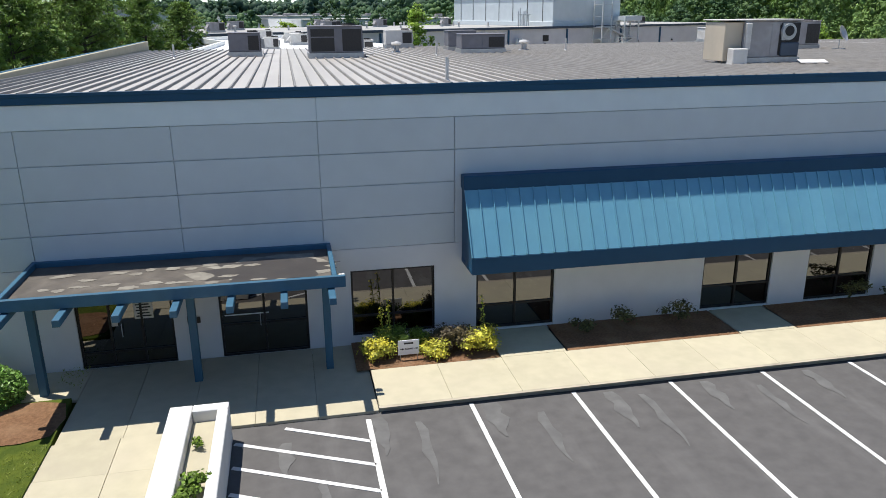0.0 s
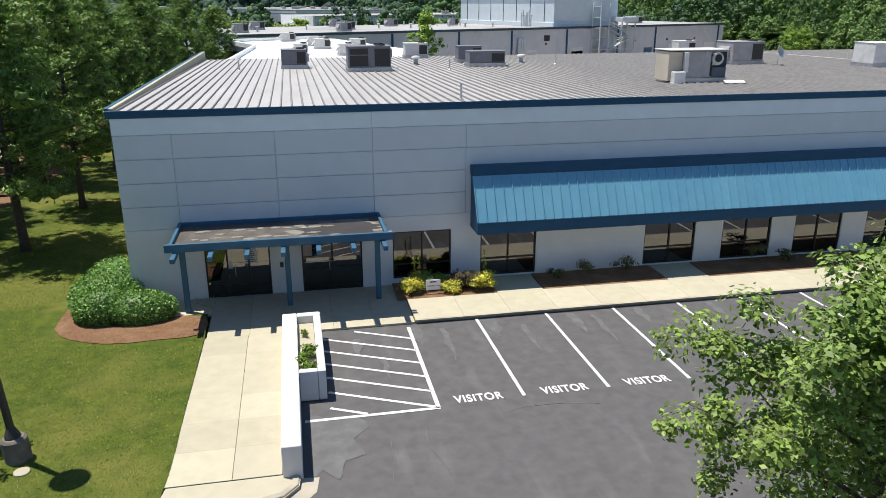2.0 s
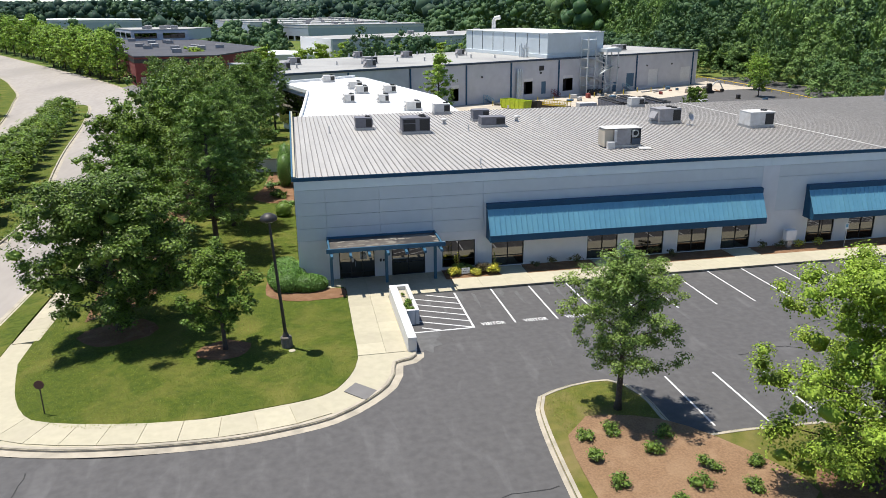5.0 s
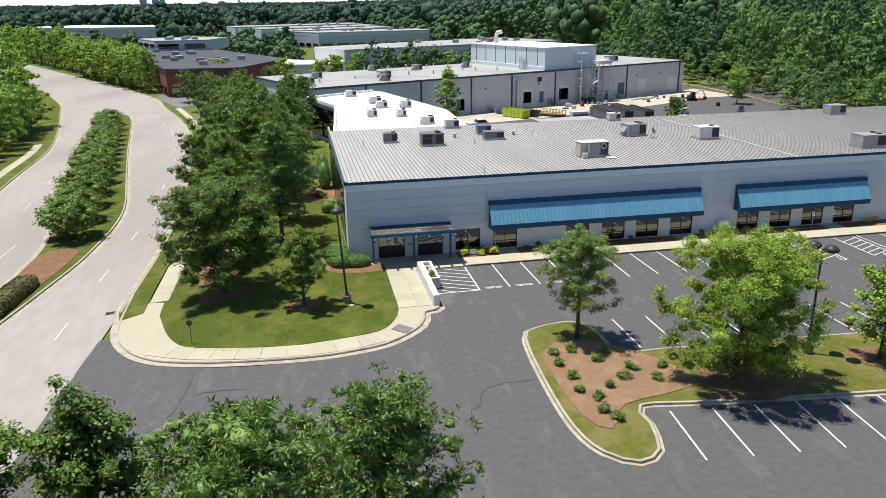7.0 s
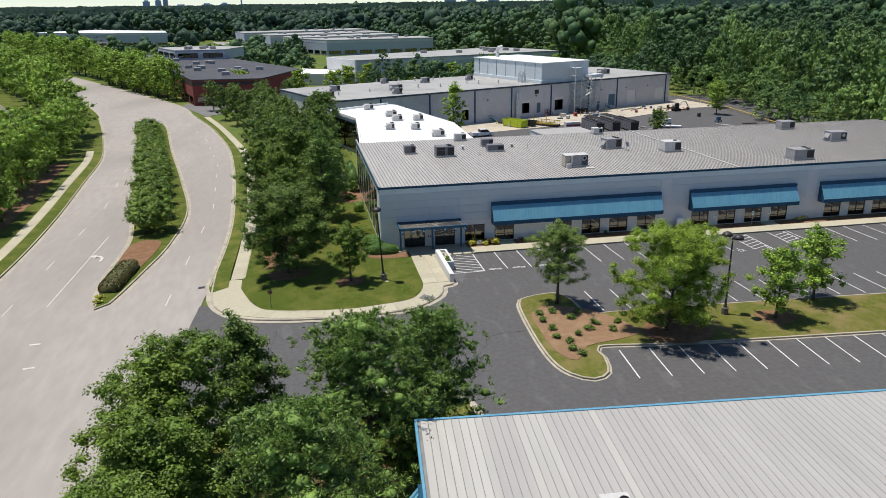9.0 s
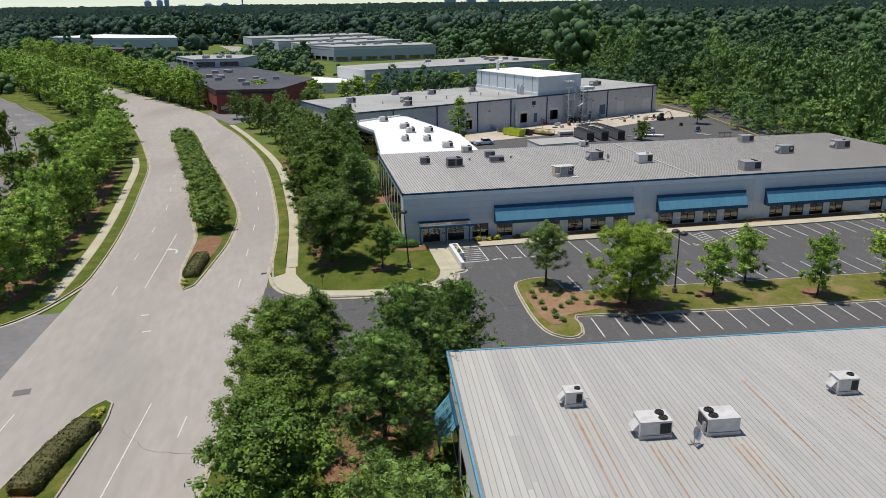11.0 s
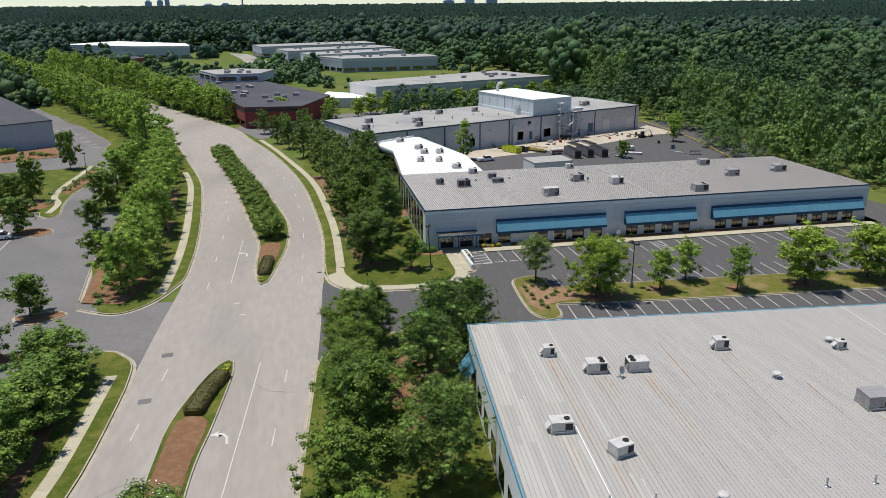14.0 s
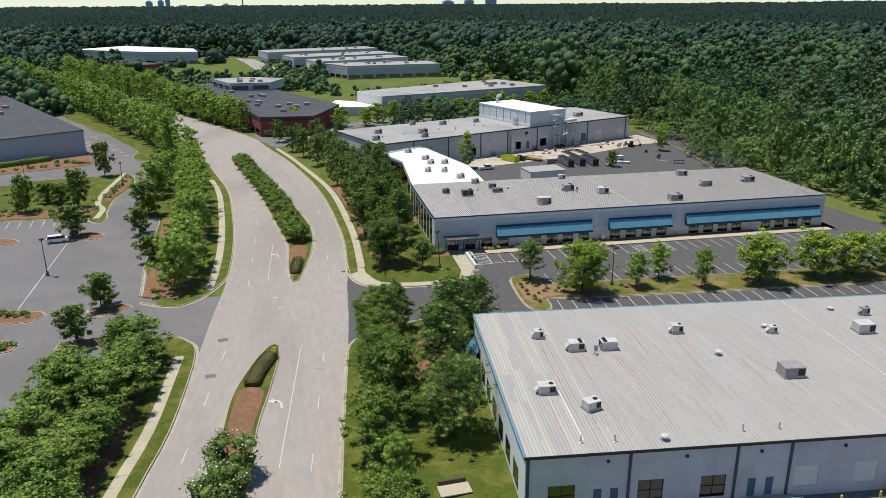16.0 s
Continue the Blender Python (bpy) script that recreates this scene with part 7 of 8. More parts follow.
# ---------------------------------------------------------------- far buildings
def block(name, label, poly, z0, h, wall, roof, units=6, seed=0, openings=True, group="far buildings"):
    t = thing(name, label, "building", group)
    part("wall", Shape().prism(poly, z0, z0 + h), wall, t)
    cx, cy = sum(p[0] for p in poly) / len(poly), sum(p[1] for p in poly) / len(poly)
    part("roof", Shape().prism([(cx + (x - cx) * 1.005, cy + (y - cy) * 1.005) for x, y in poly], z0 + h, z0 + h + 0.35), roof, t)
    rng = np.random.default_rng(seed)
    if openings:
        for (ax, ay), (bx, by) in zip(poly, poly[1:] + poly[:1]):
            L_ = math.hypot(bx - ax, by - ay)
            if by > ay + 0.6 * L_ or bx < ax - 0.3 * L_:
                continue
            m = Matrix.Translation((ax, ay, z0)) @ Matrix.Rotation(math.atan2(by - ay, bx - ax), 4, "Z")
            n = max(2, int(L_ / 9))
            for i in range(n):
                w = part("window", Shape().box(i * L_ / n + 1.2, (i + 1) * L_ / n - 1.2, -0.12, -0.02, 0.8, 2.9), BRONZE, t, m=m)
                for j in range(3):
                    u = (L_ / n - 2.4) / 3
                    part("pane", Shape().box(i * L_ / n + 1.3 + u * j, i * L_ / n + 1.1 + u * (j + 1), -0.15, -0.125, 0.9, 2.8), GLASS, w)
            part("band", Shape().box(0, L_, -0.08, -0.01, h - 1.6, h - 0.5), WALLBACK if wall is not REDWALL else STEELDK, t, m=m)
    for i in range(units):
        f, g = rng.uniform(0.15, 0.85, 2)
        p = Vector(poly[0]).lerp(Vector(poly[1]), f).lerp(Vector(poly[-1]).lerp(Vector(poly[2]), f), g)
        part("roof_unit", Shape().cbox(p.x - 1.3, p.x + 1.3, p.y - 0.9, p.y + 0.9, z0 + h + 0.3, z0 + h + 1.6, 0.06).box(p.x - 1.0, p.x + 1.0, p.y - 0.92, p.y - 0.9, z0 + h + 0.5, z0 + h + 1.3), HVACP, t)
    return t


block("red_building", "long red-walled building with a dark flat roof", [(-42.6, 177.7), (-20.1, 175.8), (-7, 211.5), (-28, 262), (-60, 340), (-86, 326)], -3.1, 8.2, REDWALL, ROOFDARK, 14, 1)
block("upper_block", "grey upper block on the dark roof", [(-62, 282), (-40, 282), (-33, 305), (-52, 318), (-74, 312)], 5.4, 4.0, LBLUEWALL, ROOFGRAVEL, 6, 2)
block("white_annex", "low annex with a white flat roof", [(-12.7, 229), (14.0, 223), (5.0, 246), (-6, 256)], -2.6, 4.4, WALLPALE, ROOFWHITE, 0, 3, False)
block("pale_warehouse", "pale blue-grey warehouse with a dark roof", [(15.4, 222.6), (110.5, 252.7), (92, 292), (5.6, 249)], -2.3, 9.2, LBLUEWALL, ROOFGRAVEL, 9, 4)
block("white_end_wall", "white end wall of the warehouse", [(5.0, 249), (4.6, 248), (14.8, 222.2), (15.4, 222.4)], -2.3, 9.25, WHITEWALL, WHITEWALL, 0, 5, False)
block("street_building", "pale blue building across the street with a dark roof", [(-160, 118.5), (-107.2, 153.8), (-179.8, 290), (-232, 255)], -3.1, 9.0, LBLUEWALL, ROOFDARK, 14, 6, False)
block("office_row", "long low office building with blue-tinted windows", [(12, 415), (82, 420), (78, 450), (-4, 448)], -2.3, 9.3, LBLUEWALL, ROOFNEAR, 10, 7)
block("office_row", "long low office building with pale roof", [(-8, 462), (70, 500), (60, 530), (-16, 492)], -2.3, 9.3, WALLPALE, ROOFNEAR, 8, 8)
block("office_row", "long low office building far off", [(-26, 520), (66, 552), (56, 590), (-36, 556)], -2.3, 9.3, LBLUEWALL, ROOFGRAVEL, 8, 9)
block("office_row", "grey low building far off", [(-50, 600), (60, 640), (50, 680), (-60, 640)], -2.3, 9, LBLUEWALL, ROOFGRAVEL, 4, 10)
block("white_warehouse", "long white warehouse far off with a bright roof", [(-244, 690), (-166, 628), (-115, 614), (-125, 668), (-205, 745)], -3.1, 11, LBLUEWALL, ROOFWHITE, 0, 11)
block("brick_building", "low red brick building far off", [(-190, 560), (-150, 510), (-135, 522), (-172, 575)], -3.1, 7, REDWALL, ROOFDARK, 3, 12)
for i, (az, w, h, d) in enumerate(((-0.163, 30, 62, 4300), (-0.15, 26, 66, 4300), (-0.142, 20, 90, 4350), (-0.125, 60, 40, 4300), (-0.095, 50, 44, 4300), (-0.075, 40, 46, 4300), (0.2, 60, 55, 4300), (0.226, 50, 60, 4300), (0.253, 60, 64, 4300), (-0.055, 6, 90, 4300))):
    t = thing("city_tower", "pale blue-grey tower on the far skyline", "tower", "skyline")
    x, y = -27 + d * az / math.sqrt(1 - az * az) * 1.0, -151 + d
    s = Shape().box(x - w / 2, x + w / 2, y, y + 30, -5, h)
    s.box(x - w * 0.3, x + w * 0.3, y + 5, y + 20, h, h + 6)
    part("shaft", s, FARBLUE, t)
    for k in range(4):
        part("window_band", Shape().box(x - w * 0.45, x + w * 0.45, y - 0.6, y - 0.1, h * (0.3 + 0.16 * k), h * (0.36 + 0.16 * k)), LBLUEWALL, t)

# ---------------------------------------------------------------- street lamps and signs
def street_lamp(x, y, H, label, arms=1, tilt=0, turn=0):
    t = thing("street_lamp", label, "street lamp", "street lamps", m=pose(x, y, land(x, y) + 0.14, 0, tilt, turn))
    part("base", Shape().tube([(0, 0, -0.2), (0, 0, 0.62), (0, 0, 0.68)], [0.32, 0.32, 0.26], 16), POLEBASE, t, "round concrete base")
    part("pole", Shape().tube([(0, 0, 0.68), (0, 0, 0.72), (0, 0, 0.95), (0, 0, H - 0.1)], [0.2, 0.2, 0.1, 0.065], 10), STEELDK, t)
    for k in range(arms):
        sx = 0.6 if arms == 2 else 0
        o = (-1) ** k * sx
        hd = part("lamp_head", Shape().tube([(o, 0, H - 0.15), (o, 0, H - 0.05), (o, 0, H + 0.12), (o, 0, H + 0.26), (o, 0, H + 0.3)], [0.42, 0.48, 0.42, 0.2, 0.02], 20), STEELDK, t, "dark domed lamp head", smooth=True)
        part("lens", Shape().tube([(o, 0, H - 0.2), (o, 0, H - 0.16)], [0.3, 0.38], 16), HVACW, hd)
        if arms == 2:
            part("arm", Shape().tube([(0, 0, H - 0.4), (o, 0, H - 0.1)], 0.03, 6), STEELDK, t)
    return t


street_lamp(-0.93, -10.75, 7.75, "dark pole lamp with a domed head on the lawn", 1, -3.4)
t = part("valve_cover", Shape().tube([(0, 0, -0.05), (0, 0, 0.03), (0, 0, 0.045)], [0.2, 0.2, 0.17], 18), CONCRETE, None, m=pose(-0.67, -11.4, land(-0.67, -11.4) + 0.15))
tagged(t, "small round pale concrete cover in the lawn", "valve cover")
street_lamp(29.2, -27.0, 7.6, "dark double-headed pole lamp on the island", 2, 0, -68)
street_lamp(-79.1, 3.9, 7.6, "dark pole lamp in the far parking lot")
street_lamp(-81.8, 91.3, 7.4, "dark pole lamp beside the far lawn")
street_lamp(-113.6, 103.5, 7.4, "dark pole lamp beside the far lawn")
street_lamp(-15.5, 60, 8.0, "dark pole lamp among trees by the street")
sw = thing("sign_wall", "low dark brick sign wall on a concrete pad", "sign wall", m=pose(-13.2, -81.3, 0.15, 0, 0, 4))
part("wall", Shape().cbox(-1.6, 1.6, -0.2, 0.2, 0, 0.55, 0.03), BARK, sw)
part("pad", Shape().cbox(-1.8, 1.8, -2.2, -0.21, -0.1, 0.06, 0.02), CONCRETE, sw)
ss = thing("street_sign", "small round dark sign on a thin post at the lawn corner", "sign", m=pose(-12.6, -15.6, land(-12.6, -15.6) + 0.15))
part("post", Shape().box(-0.025, 0.025, -0.02, 0.02, -0.05, 1.6), STEELDK, ss)
part("plate", Shape().tube([(0, -0.02, 1.6), (0, -0.045, 1.6)], 0.24, 8), mat("sign_back_red", (0.12, 0.05, 0.045), (0.1, 0.045, 0.04), 4, 0.5), ss)

# street paint
def dash_line(a, b, n, duty, w=0.12):
    a, b = Vector(a), Vector(b)
    for i in range(n):
        line_piece(a.lerp(b, i / n), a.lerp(b, (i + duty) / n), w, road, ROADPAINT, "lane_line", 0.03)


dash_line((-29.2, -39.9), (-32.3, -73), 1, 1.0)
dash_line((-35.2, -8.5), (-34.6, 16), 1, 1.0)
dash_line((-25.7, -42.9), (-29.6, -85), 3, 0.25)
dash_line((-41.0, -39.3), (-44.7, -80), 3, 0.25)
dash_line((-38.9, -10.2), (-38.6, 32), 3, 0.22)
dash_line((-38.6, 32), (-42.8, 76), 3, 0.22)
dash_line((-23.3, -11), (-22.3, 28), 3, 0.25)
dash_line((-22.3, 28), (-24.6, 62), 3, 0.25)
dash_line((-24.6, 62), (-31, 104), 3, 0.25)
dash_line((-31, 104), (-42, 145), 3, 0.25)


def arrow(x, y, rz, label="white painted turn arrow"):
    s = Shape()
    pts = [(1.25 * px, 1.25 * py) for px, py in [(-0.12, -1.3), (0.12, -1.3), (0.12, -0.2), (-0.25, 0.45), (-0.7, 0.6), (-0.7, 0.95), (-1.5, 0.45), (-0.7, -0.05), (-0.7, 0.3), (-0.4, 0.2), (-0.12, -0.3)]]
    bm = bmesh.new()
    bm.faces.new([bm.verts.new((px, py, 0)) for px, py in pts])
    bmesh.ops.triangulate(bm, faces=bm.faces[:])
    me = bpy.data.meshes.new("turn_arrow")
    bm.to_mesh(me)
    bm.free()
    me.materials.append(ROADPAINT)
    part("turn_arrow", me, ROADPAINT, road, label, m=pose(x, y, land(x, y) + 0.034, 0, 0, rz))


arrow(-32.2, -57.4, 3)
arrow(-33.3, 7.2, 0)
for x, y in ((-33, -23), (-34, -18), (-48.5, -36.2)):
    line_piece((x, y), (x + 0.9, y + 0.1), 0.3, road, ROADPAINT, "lane_mark", 0.03)


# ---------------------------------------------------------------- trees
def spread(tree, spots, seed):
    """Copies of a tree at (x, y, height factor, width factor); the first is the tree itself."""
    rng = np.random.default_rng(seed)
    for i, (x, y, h, w) in enumerate(spots):
        m = pose(x, y, land(x, y) + 0.1, 0, 0, rng.uniform(0, 360)) @ Matrix.Diagonal((w, w, h, 1))
        if i == 0:
            tree.matrix_basis = m
        else:
            copy_thing(tree, m)


t = broadleaf("open-crowned green tree on the parking island", 8.3, 7.4, LEAF_I, 11, 150, 290, 0.115, 0.33, open_=0.45, peak=0.6)
spread(t, [(14.8, -21.2, 1, 1)], 1)
t = broadleaf("young maple on the lawn in a mulch ring", 6.3, 5.4, LEAF_A, 12, 90, 190, 0.165, 0.28, open_=0.45, peak=0.5)
spread(t, [(-4.4, -10.4, 1, 1)], 2)
t = broadleaf("broad bright green willow oak on the island", 9.3, 13.4, LEAF_Y, 13, 192, 390, 0.14, 0.08, "island trees", peak=0.42)
spread(t, [(22.2, -29.3, 1, 0.86)], 3)
t = broadleaf("broad green willow oak on the island", 9.4, 11.0, LEAF_Y, 33, 80, 80, 0.36, 0.16, "island trees")
spread(t, [(57.3, -31.6, 0.98, 1.1), (69.6, -30.9, 0.95, 1.0), (77, -32, 0.92, 1.0), (86, -31.5, 0.9, 0.9), (95, -33, 0.9, 1.0), (-27.5, 197, 1.0, 1.0)], 3)
t = broadleaf("slender bright green tree on the island", 7.0, 6.2, LEAF_L, 14, 60, 90, 0.24, 0.2, "island trees")
spread(t, [(33.2, -28.9, 0.98, 0.9), (39.4, -25.7, 1.02, 1.05), (45.2, -31.6, 1.1, 0.95), (105.9, 106.7, 1.25, 1.1), (113.4, 120, 1.2, 1.1)], 4)
t = broadleaf("large dense oak beside the street", 9.3, 12.2, LEAF_B, 15, 210, 260, 0.18, 0.12, "street trees")
spread(t, [(-11.0, -6.0, 1, 1)], 5)
t = broadleaf("dense oak beside the street", 11.6, 12.6, LEAF_B, 35, 78, 68, 0.38, 0.14, "street trees", peak=0.42)
spread(t, [(-13.2, 29, 1.0, 0.8), (-13.6, 43, 1.0, 0.82), (-14.5, 57, 0.95, 0.85), (-16.6, 72, 0.9, 0.8), (-15.6, 92, 0.95, 0.9), (-21, 112, 0.9, 0.85), (-25.6, 130, 0.85, 0.8), (-12.5, 104, 0.8, 0.8),
           (-8.5, 50, 0.9, 0.75), (-11, 70, 0.95, 0.8), (-16.5, 125, 0.8, 0.8), (-29.6, 141, 0.8, 0.7), (-5.5, 90, 0.85, 0.7), (-35, 163, 0.75, 0.75), (-27, 146, 0.8, 0.75), (-19, 140, 0.8, 0.8), (-11, 146, 0.8, 0.75), (-10, 168, 0.7, 0.7), (-20, 166, 0.7, 0.7)], 5)
t = broadleaf("leafy green oak on the lawn between street and building", 11.2, 8.4, LEAF_A, 61, 130, 120, 0.22, 0.26, "street trees", peak=0.45)
spread(t, [(-13.7, 15.6, 1.0, 1.0), (-11.7, 12.1, 0.98, 0.9), (-11.2, 4.1, 0.86, 0.9), (-9.8, 23, 1.05, 1.0)], 15)
t = pine("tall loblolly pine beside the building", 15.0, 10.0, 16, 0.24, "pines", 19, 90, 0.34)
spread(t, [(-6.3, 7.8, 0.82, 0.88), (-5.6, 15.7, 1.0, 0.85), (-6.0, 27, 0.95, 0.9), (-5.2, 40, 1.0, 0.9), (-5.0, 64, 1.02, 0.9), (-10.5, 38, 0.9, 0.85), (-2.8, 76, 0.95, 0.85)], 6)
t = broadleaf("full leafy maple in the street verge", 12.0, 12.6, LEAF_A, 17, 150, 215, 0.22, 0.06, "street trees", peak=0.42)
spread(t, [(-16.8, -44.2, 0.85, 0.84), (-17.4, -50.5, 0.88, 0.95), (-18.2, -57.5, 0.9, 0.95)], 7)
t = broadleaf("full leafy maple in the street verge", 12.0, 12.6, LEAF_A, 47, 110, 95, 0.34, 0.06, "street trees", peak=0.42)
spread(t, [(-17.2, -64.5, 0.85, 0.85), (-20.2, -73.5, 0.85, 0.95), (-21.5, -90, 0.8, 0.92)], 7)
t = broadleaf("small dark pointed maple at the verge corner", 8.9, 6.8, LEAF_B, 37, 110, 160, 0.19, 0.12, "street trees", peak=0.85)
spread(t, [(-13.4, -38.4, 1, 1)], 27)
t = pine("rounded pine beside the near warehouse", 11.6, 10.5, 18, 0.22, "pines", 17, 150, 0.27)
spread(t, [(-5.8, -48.0, 1.0, 1.04), (-1.9, -45.4, 0.9, 0.82), (-9.4, -56.5, 0.98, 1.0), (-10.8, -71.5, 0.92, 1.0)], 8)
t = broadleaf("bright green street tree in a row", 9.6, 10.8, LEAF_L, 19, 80, 66, 0.28, 0.1, "street tree row", peak=0.52)
t2 = broadleaf("bright green street tree far along the street", 12.5, 11.4, LEAF_L, 29, 60, 24, 0.58, 0.12, "street tree row", peak=0.5)
row = []
rng = np.random.default_rng(77)
for (x0, y0), (x1, y1), n in (((-57.0, -98), (-53.6, -37), 13), ((-63.5, -100), (-60.5, -46), 9), ((-51.4, -14), (-52.6, 30), 8), ((-52.6, 30), (-58.8, 80), 8), ((-60, 86), (-67, 126), 6), ((-72, 137), (-86, 172), 6), ((-86, 172), (-168, 345), 21), ((-168, 345), (-240, 480), 14),
                              ((-49, 192), (-95, 288), 13), ((-95, 288), (-198, 480), 24), ((-58, 205), (-90, 268), 7), ((-67, 58), (-68, 100), 3)):
    for i in range(n):
        f = (i + rng.uniform(0.2, 0.8)) / n
        tall = 0.84 if y1 < -30 else 1.2 if 80 < y0 < 400 and x0 > -90 - 0.47 * (y0 - 172) - 4 and x0 < -59 else 1.0
        row.append((x0 + (x1 - x0) * f + rng.normal(0, 0.8), y0 + (y1 - y0) * f, tall * rng.uniform(0.9, 1.12), rng.uniform(0.78, 1.05) * (1.15 if y1 > 150 else 1.12)))
spread(t, [r for r in row if -30 < r[1] < 120] + [(-19.2, -80.6, 0.66, 0.62)], 9)
spread(t2, [r for r in row if r[1] >= 120], 19)
t = broadleaf("full green maple in a row beside the pavement", 9.6, 10.4, LEAF_M, 59, 100, 72, 0.29, 0.08, "street tree row", peak=0.5)
spread(t, [r for r in row if r[1] < -30], 29)
t = broadleaf("small round tree in the far parking lot", 6.2, 7.0, LEAF_A, 20, 54, 58, 0.42, 0.16, "parking lot trees", peak=0.4)
spread(t, [(-64.3, -16.8, 1, 1), (-64.8, -31.6, 1, 0.9), (-81.2, 31.5, 1.15, 1.15), (-66.6, 47, 1.4, 1.3), (-99.6, 58.1, 1.5, 1.1), (-91.2, 110, 1.75, 1.1), (-87.1, 61.2, 1.6, 1.05), (-60, 8, 0.9, 0.9), (-57, -37.5, 0.9, 0.9), (-74.5, 116.5, 1.1, 1.0), (-97.3, 69, 0.9, 1.0), (-112, 62, 1, 1.2), (77, 84, 0.8, 0.7), (-92.6, 66, 0.9, 1.0), (-67.5, 72, 1.2, 0.9), (-66, 30, 1.0, 0.9)], 10)
t = broadleaf("narrow upright green tree beside the rear wing", 12.6, 7.4, LEAF_L, 41, 70, 70, 0.34, 0.06)
spread(t, [(28, 92.5, 1, 1)], 21)
t = broadleaf("pale green tree behind the rear building", 9.0, 10.0, LEAF_Y, 21, 46, 50, 0.55, 0.1, "far trees")
spots = [(-6 + 8.5 * i + rng.normal(0, 1.5), 196 + 3.2 * i + rng.normal(0, 3), rng.uniform(0.8, 1.1), rng.uniform(0.8, 1.2)) for i in range(14)]
spread(t, spots, 11)
def low_tree(label, H, W, leaf, seed, group, name):
    """A low, many-stemmed flowering tree with a broad rounded crown."""
    rng = np.random.default_rng(seed)
    t = thing(name, label, "tree", group)
    s = Shape()
    C = []
    for i in range(40):
        d = rng.normal(size=3)
        d /= np.linalg.norm(d)
        C.append(d * (W * 0.36, W * 0.36, H * 0.34) * rng.uniform(0.5, 1) ** 0.4 + (0, 0, H * 0.55))
    for i in range(6):
        c = C[i]
        s.tube([(0.12 * math.cos(i), 0.12 * math.sin(i), 0), c * (0.45, 0.45, 0.6), c], [0.07, 0.05, 0.015], 5, cap=False)
    part("trunk", s, BARK, t, smooth=True)
    v, polys = clumps(np.array(C), rng.uniform(0.11, 0.17, 40) * W, 62, 0.045 * W, rng, core=0.7, flat=0.7)
    part("crown", raw_mesh("crown", v, polys, leaf), leaf, t)
    return t


t = low_tree("flowering magnolia with white blossoms on the median", 5.0, 6.2, LEAF_B, 22, "median trees", "magnolia_tree")
rng = np.random.default_rng(5)
d = rng.normal(size=(75, 3))
d /= np.linalg.norm(d, axis=1, keepdims=True)
v, q = leaf_cards(np.abs(d) * (0, 0, 2.0) + d * (2.5, 2.5, 0) + (0, 0, 2.9), 0.2, rng, 0.6)
part("blossom", raw_mesh("blossom", v, [q], SIGNWHITE), SIGNWHITE, t, "white blossoms")
spread(t, [(-37.5, -73.9, 1.15, 1.18), (-38.3, -80.5, 1.05, 1.1), (-38.6, -88, 1, 1)], 12)
t = low_tree("low broad crape myrtle on the median", 4.6, 7.7, LEAF_A, 23, "median shrubs", "crape_myrtle")
spread(t, [(-29.2, 17, 1.0, 1.0), (-30.4, 24, 0.9, 1.0), (-31.4, 31, 0.9, 1.0), (-32.4, 38, 0.92, 1.0), (-33.4, 45, 0.9, 1.0), (-34.7, 52, 0.95, 1.05), (-36, 59, 0.9, 1.0), (-37.2, 66, 0.9, 1.0), (-38.5, 73, 0.92, 1.0), (-39.8, 80, 0.9, 1.0),
           (-41.2, 88, 0.9, 1.0), (-42.8, 96, 0.9, 1.0), (-44.6, 104, 0.9, 1.0), (-46, 112, 0.9, 1.1), (-47.6, 120, 0.9, 1.0)], 13)
hedge("hedge", "clipped brown-green hedge on the median", smooth_line([(-33.7, -43), (-35.2, -47), (-36.4, -52.5)], 0.7), 1.15, 0.95, LEAF_D, 3, 700)
hedge("hedge", "clipped brown-green hedge on the median end", smooth_line([(-29.9, -6), (-29.3, 0.5), (-29.2, 2.5)], 0.7), 1.05, 0.95, LEAF_D, 4, 700)
hedge("hedge", "long dark clipped hedge along the far building", smooth_line([(-150, 120.5), (-132, 132.5), (-117, 143)], 1.5), 1.6, 1.7, LEAF_A, 5, 120, 0.35)
for i, (x, y) in enumerate(((-33.3, -40.6), (-33.6, -41.6), (-30.2, -8.6), (-30.4, -7.6), (-34.4, -46), (-35.2, -49))):
    shrub("shrub", "low gold-green ground cover at the median tip", 1.3, 1.0, 0.4, LEAF_G, 90 + i, 6, 60, 0.14, "median ground cover", m=pose(x, y, land(x, y) + 0.14))
sheet("mulch_bed", smooth_line([(-4.2, 24.6), (-0.3, 23.4), (-0.3, 36.5), (-2.6, 36.8), (-3.4, 30)], 1.0, True), MULCH, 0.165, 4, "red-brown mulch bed beside the side wall", "mulch bed")
t = thing("screen_wall", "low pale masonry screen wall beside the building", "wall", m=pose(-3.1, 38.1, land(-3.1, 38.1), 0, 0, -10))
part("panel", Shape().cbox(-1.4, 1.4, -0.12, 0.12, 0, 1.6, 0.02), WALLPALE, t)
part("coping", Shape().cbox(-1.45, 1.45, -0.17, 0.17, 1.604, 1.7, 0.02), CONCRETE, t)
